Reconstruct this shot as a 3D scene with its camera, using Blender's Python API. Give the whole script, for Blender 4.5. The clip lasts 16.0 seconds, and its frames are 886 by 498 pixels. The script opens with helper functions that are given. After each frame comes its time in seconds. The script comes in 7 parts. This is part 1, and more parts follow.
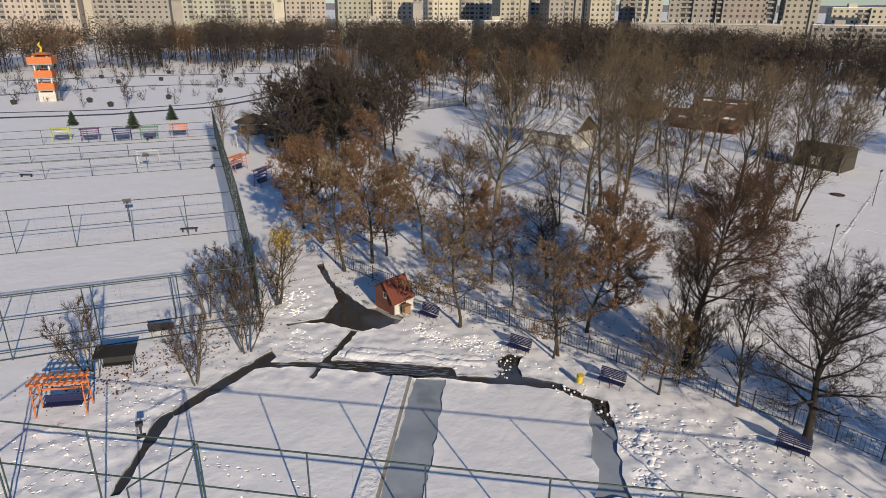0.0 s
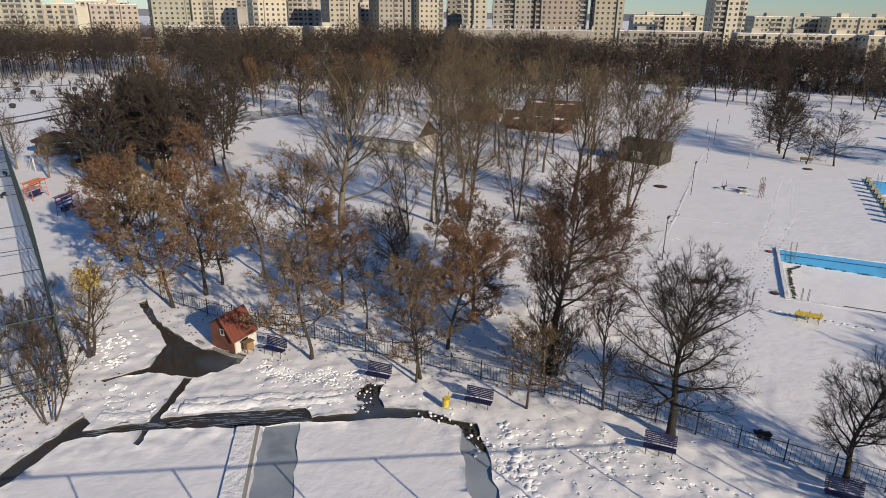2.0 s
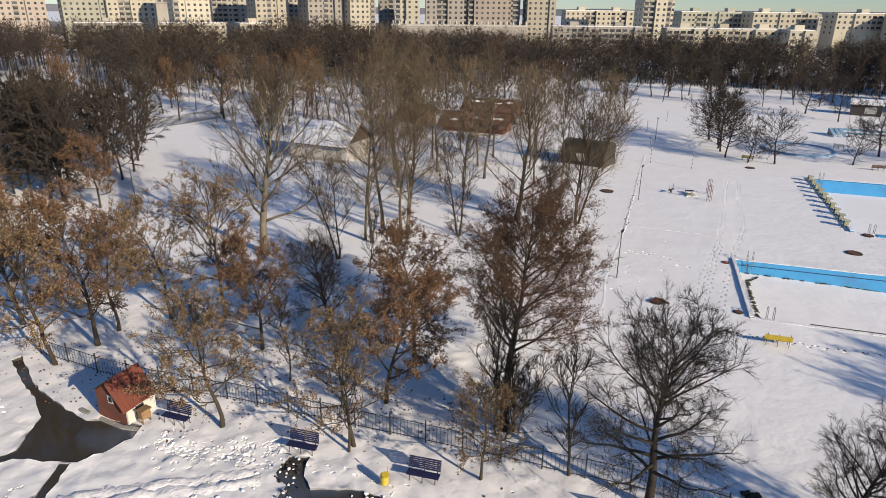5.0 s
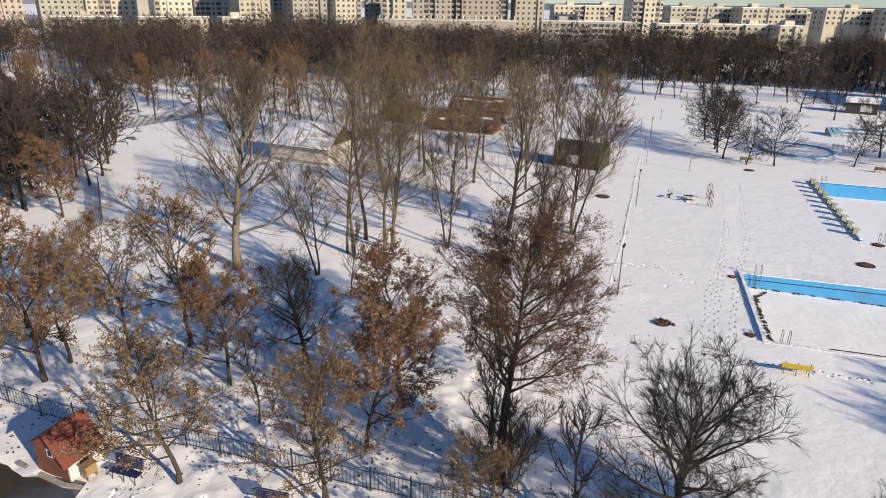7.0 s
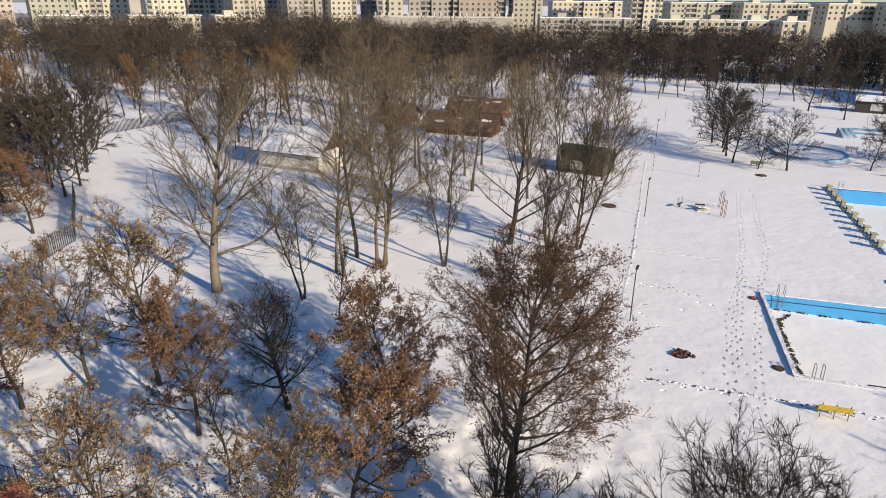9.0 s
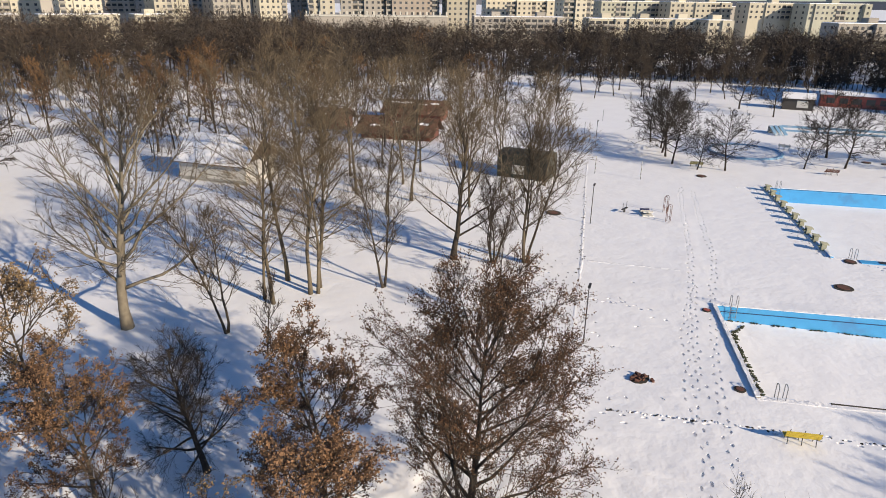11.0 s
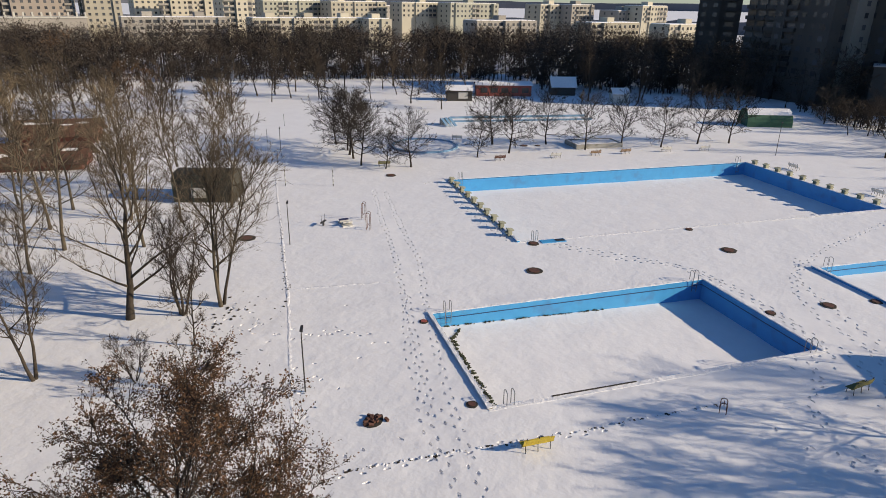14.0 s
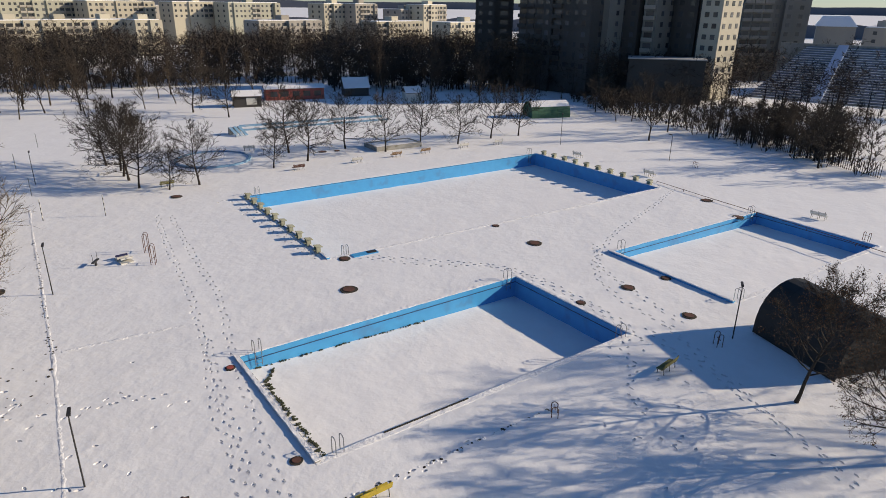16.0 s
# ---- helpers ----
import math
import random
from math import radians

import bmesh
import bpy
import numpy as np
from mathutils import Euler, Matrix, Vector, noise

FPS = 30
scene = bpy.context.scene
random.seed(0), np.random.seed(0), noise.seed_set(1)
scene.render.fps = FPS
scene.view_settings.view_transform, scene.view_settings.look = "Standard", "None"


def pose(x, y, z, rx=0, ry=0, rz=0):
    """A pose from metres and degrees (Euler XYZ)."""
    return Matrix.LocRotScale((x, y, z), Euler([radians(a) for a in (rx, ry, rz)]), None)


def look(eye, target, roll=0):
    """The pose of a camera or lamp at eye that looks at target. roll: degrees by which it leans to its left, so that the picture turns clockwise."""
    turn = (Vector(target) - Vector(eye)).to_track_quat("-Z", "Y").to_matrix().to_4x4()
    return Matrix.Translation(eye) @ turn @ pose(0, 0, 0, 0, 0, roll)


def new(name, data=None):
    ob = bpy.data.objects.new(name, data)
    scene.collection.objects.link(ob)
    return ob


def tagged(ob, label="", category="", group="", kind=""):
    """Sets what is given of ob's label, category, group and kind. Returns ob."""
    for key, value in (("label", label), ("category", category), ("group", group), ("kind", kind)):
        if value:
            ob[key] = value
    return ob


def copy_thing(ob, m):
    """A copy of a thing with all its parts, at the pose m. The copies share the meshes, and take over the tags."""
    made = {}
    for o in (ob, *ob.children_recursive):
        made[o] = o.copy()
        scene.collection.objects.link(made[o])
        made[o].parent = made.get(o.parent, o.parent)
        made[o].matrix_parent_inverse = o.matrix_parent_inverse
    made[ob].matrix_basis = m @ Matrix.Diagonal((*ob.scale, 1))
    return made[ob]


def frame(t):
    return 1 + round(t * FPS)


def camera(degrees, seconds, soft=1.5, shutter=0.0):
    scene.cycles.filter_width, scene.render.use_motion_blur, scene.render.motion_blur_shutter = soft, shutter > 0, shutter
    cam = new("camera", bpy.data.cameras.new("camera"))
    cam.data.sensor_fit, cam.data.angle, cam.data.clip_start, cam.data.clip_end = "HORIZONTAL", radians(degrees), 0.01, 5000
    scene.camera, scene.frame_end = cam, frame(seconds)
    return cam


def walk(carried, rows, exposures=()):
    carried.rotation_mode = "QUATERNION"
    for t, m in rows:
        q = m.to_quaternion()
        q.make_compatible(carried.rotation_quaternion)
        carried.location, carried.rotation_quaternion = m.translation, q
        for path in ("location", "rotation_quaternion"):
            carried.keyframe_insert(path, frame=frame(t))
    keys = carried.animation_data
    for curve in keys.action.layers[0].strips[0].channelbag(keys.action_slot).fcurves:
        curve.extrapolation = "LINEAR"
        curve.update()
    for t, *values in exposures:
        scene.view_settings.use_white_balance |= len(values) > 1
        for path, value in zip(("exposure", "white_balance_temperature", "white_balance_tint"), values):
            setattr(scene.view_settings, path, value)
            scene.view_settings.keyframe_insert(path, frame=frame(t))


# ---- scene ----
cam = camera(69.35, 16.0, soft=0.9)
# seconds, eye x y z in metres, yaw, pitch, roll in degrees
PATH = [
    (0.0, 0.000, 0.000, 23.466, -0.90, -20.89, 0.33),
    (0.5, 0.023, 0.750, 23.202, -5.26, -20.55, 0.67),
    (1.0, 0.083, 1.636, 23.029, -8.74, -20.27, 0.74),
    (1.5, 0.246, 2.652, 22.967, -12.90, -20.16, 0.73),
    (2.0, 0.498, 3.722, 22.999, -15.21, -20.22, 0.65),
    (2.5, 0.821, 4.783, 23.066, -16.56, -20.30, 0.66),
    (3.0, 1.175, 5.862, 23.129, -17.58, -20.37, 0.70),
    (3.5, 1.570, 6.977, 23.144, -18.46, -20.40, 0.63),
    (4.0, 1.978, 8.101, 23.132, -19.33, -20.42, 0.57),
    (5.3, 3.123, 10.974, 23.156, -21.17, -20.58, 0.62),
    (6.5, 4.180, 13.626, 23.178, -21.96, -20.73, 0.67),
    (7.0, 4.626, 14.837, 23.290, -21.95, -21.01, 0.78),
    (7.5, 5.171, 16.146, 23.408, -21.96, -21.10, 0.52),
    (8.0, 5.696, 17.360, 23.467, -21.98, -21.22, 0.53),
    (9.2, 6.869, 19.899, 23.531, -22.12, -21.30, 0.49),
    (10.3, 7.945, 22.226, 23.590, -22.23, -21.36, 0.45),
    (10.5, 8.140, 22.650, 23.600, -22.26, -21.38, 0.45),
    (10.7, 8.349, 23.031, 23.614, -23.83, -21.38, 0.51),
    (11.0, 8.663, 23.604, 23.635, -27.68, -21.37, 0.62),
    (11.5, 9.247, 24.510, 23.665, -33.55, -21.34, 0.83),
    (12.0, 9.917, 25.383, 23.696, -38.11, -21.30, 0.91),
    (12.5, 10.655, 26.208, 23.728, -41.93, -21.24, 0.89),
    (13.0, 11.433, 26.973, 23.751, -46.38, -21.17, 0.87),
    (13.5, 12.259, 27.694, 23.788, -50.91, -21.13, 0.82),
    (14.0, 13.135, 28.336, 23.830, -55.45, -21.14, 0.85),
    (14.5, 14.048, 28.900, 23.885, -59.99, -21.12, 0.84),
    (15.0, 15.009, 29.380, 23.937, -64.51, -21.11, 0.85),
    (15.5, 15.985, 29.801, 23.955, -69.06, -21.04, 0.79),
    (16.0, 16.969, 30.165, 23.924, -73.38, -20.99, 0.72),
]


def heading(yaw, pitch, roll):
    y, p = radians(yaw), radians(pitch)
    return Vector((-math.sin(y) * math.cos(p), math.cos(y) * math.cos(p), math.sin(p)))


walk(cam, [(t, look((x, y, z), Vector((x, y, z)) + 2 * heading(a, p, r), r)) for t, x, y, z, a, p, r in PATH],
     exposures=[(t, e, k, 10) for t, e, k in ((0.0, -0.09, 7800), (3.0, 0.07, 7800), (4.5, 0.19, 7800), (7.0, 0.40, 7850), (11.0, 0.43, 7850), (12.5, 0.24, 7900), (14.0, 0.13, 7900), (16.0, 0.07, 7950))])

# ---- light ----
SUN_BEARING, SUN_HEIGHT = 155.0, 20.5  # clockwise from +y, above the horizon
world = bpy.data.worlds.new("sky")
scene.world = world
world.use_nodes = True
sky = world.node_tree.nodes.new("ShaderNodeTexSky")
sky.sky_type, sky.sun_disc = "NISHITA", False
sky.sun_elevation, sky.sun_rotation = radians(SUN_HEIGHT), radians(SUN_BEARING)
sky.air_density, sky.dust_density, sky.ozone_density = 1.0, 0.0, 9.0
background = world.node_tree.nodes["Background"]
background.inputs["Strength"].default_value = 0.113
world.node_tree.links.new(sky.outputs["Color"], background.inputs["Color"])
sun = new("sun", bpy.data.lights.new("sun", "SUN"))
sun.data.energy, sun.data.angle, sun.data.color = 4.8, radians(0.6), (1.0, 0.92, 0.81)
toward_sun = Vector((math.sin(radians(SUN_BEARING)) * math.cos(radians(SUN_HEIGHT)),
                     math.cos(radians(SUN_BEARING)) * math.cos(radians(SUN_HEIGHT)), math.sin(radians(SUN_HEIGHT))))
sun.matrix_world = look(toward_sun * 300, (0, 0, 0))



# ---- materials ----
def surface(name, light, dark, scale=2.0, rough=0.8, bump=0.0, fine=12.0, metal=0.0, island=0.0, each=0.0, stain=None):
    """A worn surface: two colours mixed at two scales, fine relief, and some variation from piece to piece."""
    m = bpy.data.materials.new(name)
    m.use_nodes = True
    nodes, link = m.node_tree.nodes, m.node_tree.links.new
    out = nodes["Principled BSDF"]
    out.inputs["Roughness"].default_value, out.inputs["Metallic"].default_value = rough, metal
    where = nodes.new("ShaderNodeTexCoord")
    big, small = nodes.new("ShaderNodeTexNoise"), nodes.new("ShaderNodeTexNoise")
    for n, s in ((big, scale), (small, scale * fine)):
        n.inputs["Scale"].default_value, n.inputs["Detail"].default_value = s, 4.0
        link(where.outputs["Object"], n.inputs["Vector"])
    both = nodes.new("ShaderNodeMath")
    both.operation = "MULTIPLY_ADD"
    both.inputs[1].default_value = 0.35
    link(small.outputs["Fac"], both.inputs[0])
    spread = nodes.new("ShaderNodeMath")
    spread.operation = "MULTIPLY_ADD"
    spread.inputs[1].default_value, spread.inputs[2].default_value = 1.6, -0.55
    link(big.outputs["Fac"], spread.inputs[0])
    link(spread.outputs[0], both.inputs[2])
    mix = nodes.new("ShaderNodeMix")
    mix.data_type, mix.clamp_factor = "RGBA", True
    mix.inputs["A"].default_value, mix.inputs["B"].default_value = (*light, 1), (*dark, 1)
    link(both.outputs[0], mix.inputs["Factor"])
    colour = mix.outputs["Result"]
    if stain:
        patch = nodes.new("ShaderNodeTexNoise")
        patch.inputs["Scale"].default_value, patch.inputs["Detail"].default_value = scale * 0.6, 6.0
        link(where.outputs["Object"], patch.inputs["Vector"])
        ramp = nodes.new("ShaderNodeValToRGB")
        ramp.color_ramp.elements[0].position, ramp.color_ramp.elements[1].position = 0.56, 0.68
        link(patch.outputs["Fac"], ramp.inputs["Fac"])
        over = nodes.new("ShaderNodeMix")
        over.data_type = "RGBA"
        over.inputs["B"].default_value = (*stain, 1)
        link(ramp.outputs["Color"], over.inputs["Factor"])
        link(colour, over.inputs["A"])
        colour = over.outputs["Result"]
    for amount, node, socket in ((island, "ShaderNodeNewGeometry", "Random Per Island"), (each, "ShaderNodeObjectInfo", "Random")):
        if amount:
            source, gain, tone = nodes.new(node), nodes.new("ShaderNodeMath"), nodes.new("ShaderNodeHueSaturation")
            gain.operation = "MULTIPLY_ADD"
            gain.inputs[1].default_value, gain.inputs[2].default_value = 2 * amount, 1 - amount
            link(source.outputs[socket], gain.inputs[0])
            link(gain.outputs[0], tone.inputs["Value"])
            link(colour, tone.inputs["Color"])
            colour = tone.outputs["Color"]
    link(colour, out.inputs["Base Color"])
    if bump:
        relief = nodes.new("ShaderNodeBump")
        relief.inputs["Strength"].default_value, relief.inputs["Distance"].default_value = 0.6, bump
        link(both.outputs[0], relief.inputs["Height"])
        link(relief.outputs["Normal"], out.inputs["Normal"])
    return m


def snowfield(name, relief):
    """Settled snow: faint tone changes, and soft relief at three sizes."""
    m = surface(name, (0.86, 0.865, 0.88), (0.80, 0.80, 0.82), 0.35, 0.75, 0.0, 4.0)
    nodes, link = m.node_tree.nodes, m.node_tree.links.new
    where, total = nodes.new("ShaderNodeTexCoord"), None
    for size, amount, detail in relief:
        n, gain = nodes.new("ShaderNodeTexNoise"), nodes.new("ShaderNodeMath")
        n.inputs["Scale"].default_value, n.inputs["Detail"].default_value = size, detail
        link(where.outputs["Object"], n.inputs["Vector"])
        gain.operation = "MULTIPLY_ADD"
        gain.inputs[1].default_value = amount
        link(n.outputs["Fac"], gain.inputs[0])
        if total:
            link(total, gain.inputs[2])
        total = gain.outputs[0]
    bump = nodes.new("ShaderNodeBump")
    bump.inputs["Strength"].default_value, bump.inputs["Distance"].default_value = 0.8, 1.0
    link(total, bump.inputs["Height"])
    link(bump.outputs["Normal"], nodes["Principled BSDF"].inputs["Normal"])
    return m


SNOW = snowfield("snow", ((0.35, 0.10, 3.0), (1.3, 0.05, 3.0), (4.5, 0.013, 2.0)))
SNOW_PILE = surface("snow_pile", (0.87, 0.87, 0.88), (0.79, 0.79, 0.81), 2.2, 0.75, 0.12, 5.0)
# snow greyed in colour to hold down low sun on upright bank faces
DIMMED_SNOW = surface("dimmed_snow", (0.42, 0.43, 0.45), (0.24, 0.25, 0.26), 2.0, 0.6, 0.05)
ICE = surface("pond_ice", (0.40, 0.44, 0.48), (0.20, 0.24, 0.28), 0.3, 0.25, 0.01, 6.0, stain=(0.10, 0.13, 0.15))
WATER = surface("dark_water", (0.062, 0.054, 0.042), (0.034, 0.032, 0.030), 0.25, 0.08, 0.01, 4.0, stain=(0.075, 0.095, 0.125))
ICE_PALE = surface("pale_ice", (0.30, 0.35, 0.41), (0.14, 0.18, 0.23), 0.8, 0.3, 0.01)
MUD = surface("wet_earth", (0.05, 0.042, 0.033), (0.028, 0.024, 0.02), 2.0, 0.9, 0.05)
BARK_DARK = surface("bark_dark", (0.039, 0.030, 0.022), (0.020, 0.015, 0.013), 3.0, 0.95, 0.03, each=0.2)
BARK_BROWN = surface("bark_brown", (0.059, 0.044, 0.031), (0.030, 0.024, 0.018), 3.0, 0.95, 0.03, each=0.2)
BARK_PALE = surface("bark_pale", (0.190, 0.163, 0.122), (0.102, 0.085, 0.065), 2.5, 0.9, 0.03, each=0.15)
BARK_TAN = surface("bark_tan", (0.131, 0.103, 0.069), (0.074, 0.059, 0.040), 2.0, 0.9, 0.03, each=0.2)
TWIG_DARK = surface("twig_dark", (0.040, 0.030, 0.022), (0.022, 0.017, 0.014), 1.0, 0.95, each=0.2, island=0.25)
TWIG_BROWN = surface("twig_brown", (0.060, 0.040, 0.026), (0.035, 0.025, 0.018), 1.0, 0.95, each=0.2, island=0.25)
TWIG_TAN = surface("twig_tan", (0.133, 0.098, 0.061), (0.082, 0.061, 0.040), 1.0, 0.95, each=0.2, island=0.25)
TWIG_WILLOW = surface("twig_orange", (0.134, 0.070, 0.030), (0.078, 0.044, 0.022), 1.0, 0.95, each=0.2, island=0.25)
LEAF_RUST = surface("leaf_rust", (0.173, 0.093, 0.047), (0.101, 0.054, 0.031), 1.2, 0.85, each=0.25, island=0.5)
LEAF_OCHRE = surface("leaf_ochre", (0.211, 0.140, 0.072), (0.128, 0.081, 0.043), 1.2, 0.85, each=0.25, island=0.5)
LEAF_BROWN = surface("leaf_brown", (0.158, 0.077, 0.036), (0.087, 0.046, 0.025), 1.2, 0.9, each=0.2, island=0.45)
LEAF_YELLOW = surface("leaf_yellow", (0.48, 0.33, 0.06), (0.26, 0.19, 0.05), 1.2, 0.85, island=0.4)
NEEDLE = surface("conifer_needles", (0.035, 0.06, 0.035), (0.018, 0.032, 0.022), 1.5, 0.9, island=0.4)
WOODS = surface("far_woods", (0.040, 0.030, 0.024), (0.021, 0.017, 0.014), 0.03, 0.95, island=0.4)
WOODS_BROWN = surface("brown_woods", (0.061, 0.041, 0.028), (0.034, 0.025, 0.018), 0.03, 0.95, island=0.4)
POOL_BLUE = surface("pool_paint", (0.05, 0.37, 0.70), (0.04, 0.31, 0.62), 0.9, 0.5, 0.004, 9.0, stain=(0.06, 0.28, 0.55))
POOL_DARK = surface("pool_line", (0.02, 0.07, 0.17), (0.015, 0.05, 0.12), 2.0, 0.5)
CONCRETE = surface("concrete", (0.36, 0.35, 0.32), (0.24, 0.235, 0.215), 1.4, 0.9, 0.01, stain=(0.19, 0.18, 0.15))
MOSS = surface("mossy_concrete", (0.055, 0.065, 0.035), (0.030, 0.034, 0.024), 1.8, 0.95, 0.04)
BLOCK_STONE = surface("block_concrete", (0.42, 0.41, 0.30), (0.27, 0.27, 0.18), 2.5, 0.9, 0.02, each=0.15)
CHROME = surface("ladder_steel", (0.36, 0.37, 0.38), (0.22, 0.22, 0.23), 8.0, 0.35, metal=0.8)
IRON = surface("dark_iron", (0.035, 0.034, 0.036), (0.022, 0.020, 0.020), 5.0, 0.6, 0.002)
FENCE_GREEN = surface("fence_green", (0.035, 0.065, 0.06), (0.022, 0.042, 0.04), 4.0, 0.6)
NET_GREEN = surface("fence_net", (0.016, 0.026, 0.025), (0.010, 0.017, 0.017), 4.0, 0.8)


# ---- building blocks ----
class Shape:
    """Collects the vertices and faces of one mesh."""

    def __init__(self):
        self.v, self.f = [], []

    def add(self, verts, faces):
        n = len(self.v)
        self.v.extend(tuple(p) for p in verts)
        self.f.extend(tuple(i + n for i in f) for f in faces)
        return self

    def box(self, x0, y0, z0, x1, y1, z1, m=None, bevel=0.0):
        b = bevel
        ring = [(x0 + b, y0), (x1 - b, y0), (x1, y0 + b), (x1, y1 - b), (x1 - b, y1), (x0 + b, y1), (x0, y1 - b), (x0, y0 + b)] if b else [
            (x0, y0), (x1, y0), (x1, y1), (x0, y1)]
        return self.prism(ring, z0, z1, m)

    def prism(self, ring, z0, z1, m=None):
        k = len(ring)
        pts = [Vector((x, y, z)) for z in (z0, z1) for x, y in ring]
        if m is not None:
            pts = [m @ p for p in pts]
        faces = [tuple(reversed(range(k))), tuple(range(k, 2 * k))]
        faces += [(i, (i + 1) % k, k + (i + 1) % k, k + i) for i in range(k)]
        return self.add(pts, faces)

    def tube(self, points, radii, k=6):
        """A tapered tube along points."""
        pts = [Vector(p) for p in points]
        radii = radii if isinstance(radii, (list, tuple)) else [radii] * len(pts)
        base = len(self.v)
        way = (pts[1] - pts[0]).normalized()
        side = way.orthogonal().normalized()
        for i, p in enumerate(pts):
            if i:
                way = (pts[min(i + 1, len(pts) - 1)] - pts[i - 1]).normalized()
                side = (side - way * side.dot(way)).normalized()
            up = way.cross(side)
            for j in range(k):
                a = 2 * math.pi * j / k
                self.v.append(tuple(p + (side * math.cos(a) + up * math.sin(a)) * radii[i]))
        for i in range(len(pts) - 1):
            for j in range(k):
                a, b = base + i * k + j, base + i * k + (j + 1) % k
                self.f.append((a, b, b + k, a + k))
        self.f.append(tuple(base + j for j in reversed(range(k))))
        end = base + (len(pts) - 1) * k
        self.f.append(tuple(end + j for j in range(k)))
        return self

    def spike(self, p, q, r):
        """A thin twig: a three-sided point."""
        way = (q - p).normalized()
        side = way.orthogonal().normalized() * r
        up = way.cross(side)
        n = len(self.v)
        self.v.extend((tuple(p + side), tuple(p - side * 0.5 + up * 0.87), tuple(p - side * 0.5 - up * 0.87), tuple(q)))
        self.f.extend(((n, n + 1, n + 3), (n + 1, n + 2, n + 3), (n + 2, n, n + 3)))
        return self

    def mesh(self, name, material, smooth=False):
        me = bpy.data.meshes.new(name)
        me.from_pydata(self.v, [], self.f)
        me.materials.append(material)
        if smooth:
            me.shade_smooth()
        me.update()
        return me


def part(name, shape, material, parent=None, label="", smooth=False):
    data = shape if isinstance(shape, bpy.types.Mesh) else shape.mesh(name, material, smooth)
    ob = new(name, data)
    ob.parent = parent
    return tagged(ob, label)


def thing(name, m, label, category, group="", kind=""):
    ob = new(name)
    ob.matrix_world = m
    ob.empty_display_size = 0.3
    return tagged(ob, label, category, group, kind)


def inside(x, y, ring):
    hit, j = False, len(ring) - 1
    for i in range(len(ring)):
        (xi, yi), (xj, yj) = ring[i], ring[j]
        if (yi > y) != (yj > y) and x < (xj - xi) * (y - yi) / (yj - yi) + xi:
            hit = not hit
        j = i
    return hit


def ragged(ring, step, jitter, rng):
    """The ring with its sides broken up and pushed about."""
    out = []
    for (x0, y0), (x1, y1) in zip(ring, ring[1:] + ring[:1]):
        n = max(1, round(math.hypot(x1 - x0, y1 - y0) / step))
        for i in range(n):
            f = i / n
            out.append((x0 + (x1 - x0) * f + rng.uniform(-jitter, jitter), y0 + (y1 - y0) * f + rng.uniform(-jitter, jitter)))
    return out


# ---- plan ----
# pools: north-west corner, heading of the long side, length, width, depth west and east
POOLS = {"near": ((51.2, 55.5), -38.0, 26.15, 13.2, 1.35, 2.1), "large": ((87.0, 78.0), -39.45, 50.0, 25.75, 2.0, 2.15),
         "far": ((81.4, 31.1), -39.8, 25.9, 13.8, 1.2, 1.6)}


def pool_matrix(key):
    (x, y), turn, *_ = POOLS[key]
    return pose(x, y, 0, 0, 0, turn)


def pool_ring(key, grow):
    m, (_, _, l, w, _, _) = pool_matrix(key), POOLS[key]
    return [tuple((m @ Vector(p))[:2]) for p in ((-grow, grow, 0), (l + grow, grow, 0), (l + grow, -w - grow, 0), (-grow, -w - grow, 0))]


# water and ice of the basin, outlines on the ground
POND = [(-11.3, 57.3), (-10.7, 57.6), (-9.4, 53.7), (-8.3, 51.6), (-6.8, 49.5), (-5.5, 47.8), (-3.6, 47.0), (-2.4, 46.1), (-2.8, 45.1), (-3.8, 44.4), (-5.5, 43.8), (-6.8, 44.2), (-7.9, 44.9), (-8.7, 45.2), (-10.1, 45.1), (-11.4, 44.6), (-11.7, 45.0), (-10.0, 45.6), (-8.8, 46.1), (-8.5, 47.5), (-8.1, 49.1), (-8.9, 51.6), (-10.2, 54.3)]
DITCH = [(-6.4, 44.0), (-5.8, 43.8), (-6.8, 40.7), (-7.8, 37.8), (-8.0, 37.0), (-8.4, 37.3), (-7.7, 39.9), (-7.0, 41.9)]
CANAL = [(-12.3, 40.1), (-11.8, 40.8), (-11.1, 40.0), (-11.4, 39.3), (-8.2, 39.3), (-6.7, 39.6), (-2.7, 39.1), (1.3, 38.5), (1.5, 37.5), (4.3, 37.3), (4.8, 38.1), (4.5, 39.3), (5.4, 40.4), (6.4, 39.9), (5.8, 38.5), (6.0, 37.4), (8.2, 36.6), (9.6, 35.2), (11.0, 34.3), (10.9, 32.6), (10.8, 31.7), (10.4, 32.1), (10.1, 33.3), (9.8, 34.3), (8.0, 35.7), (5.0, 36.4), (3.1, 36.5), (0.9, 37.0), (-1.2, 37.2), (-4.5, 37.8), (-8.1, 38.4), (-11.2, 38.6), (-12.3, 38.2), (-13.1, 36.8), (-14.3, 34.9), (-15.7, 32.9), (-16.2, 33.5), (-15.3, 35.2), (-14.0, 37.5), (-12.9, 39.0)]
SIDE_DITCH = [(-16.75, 32.4), (-16.5, 33.0), (-16.2, 33.5), (-15.7, 32.9), (-15.9, 31.4), (-16.0, 29.6), (-16.0, 27.8), (-16.0, 26.1), (-16.5, 26.1), (-16.5, 27.6), (-16.5, 29.6), (-16.7, 31.2)]
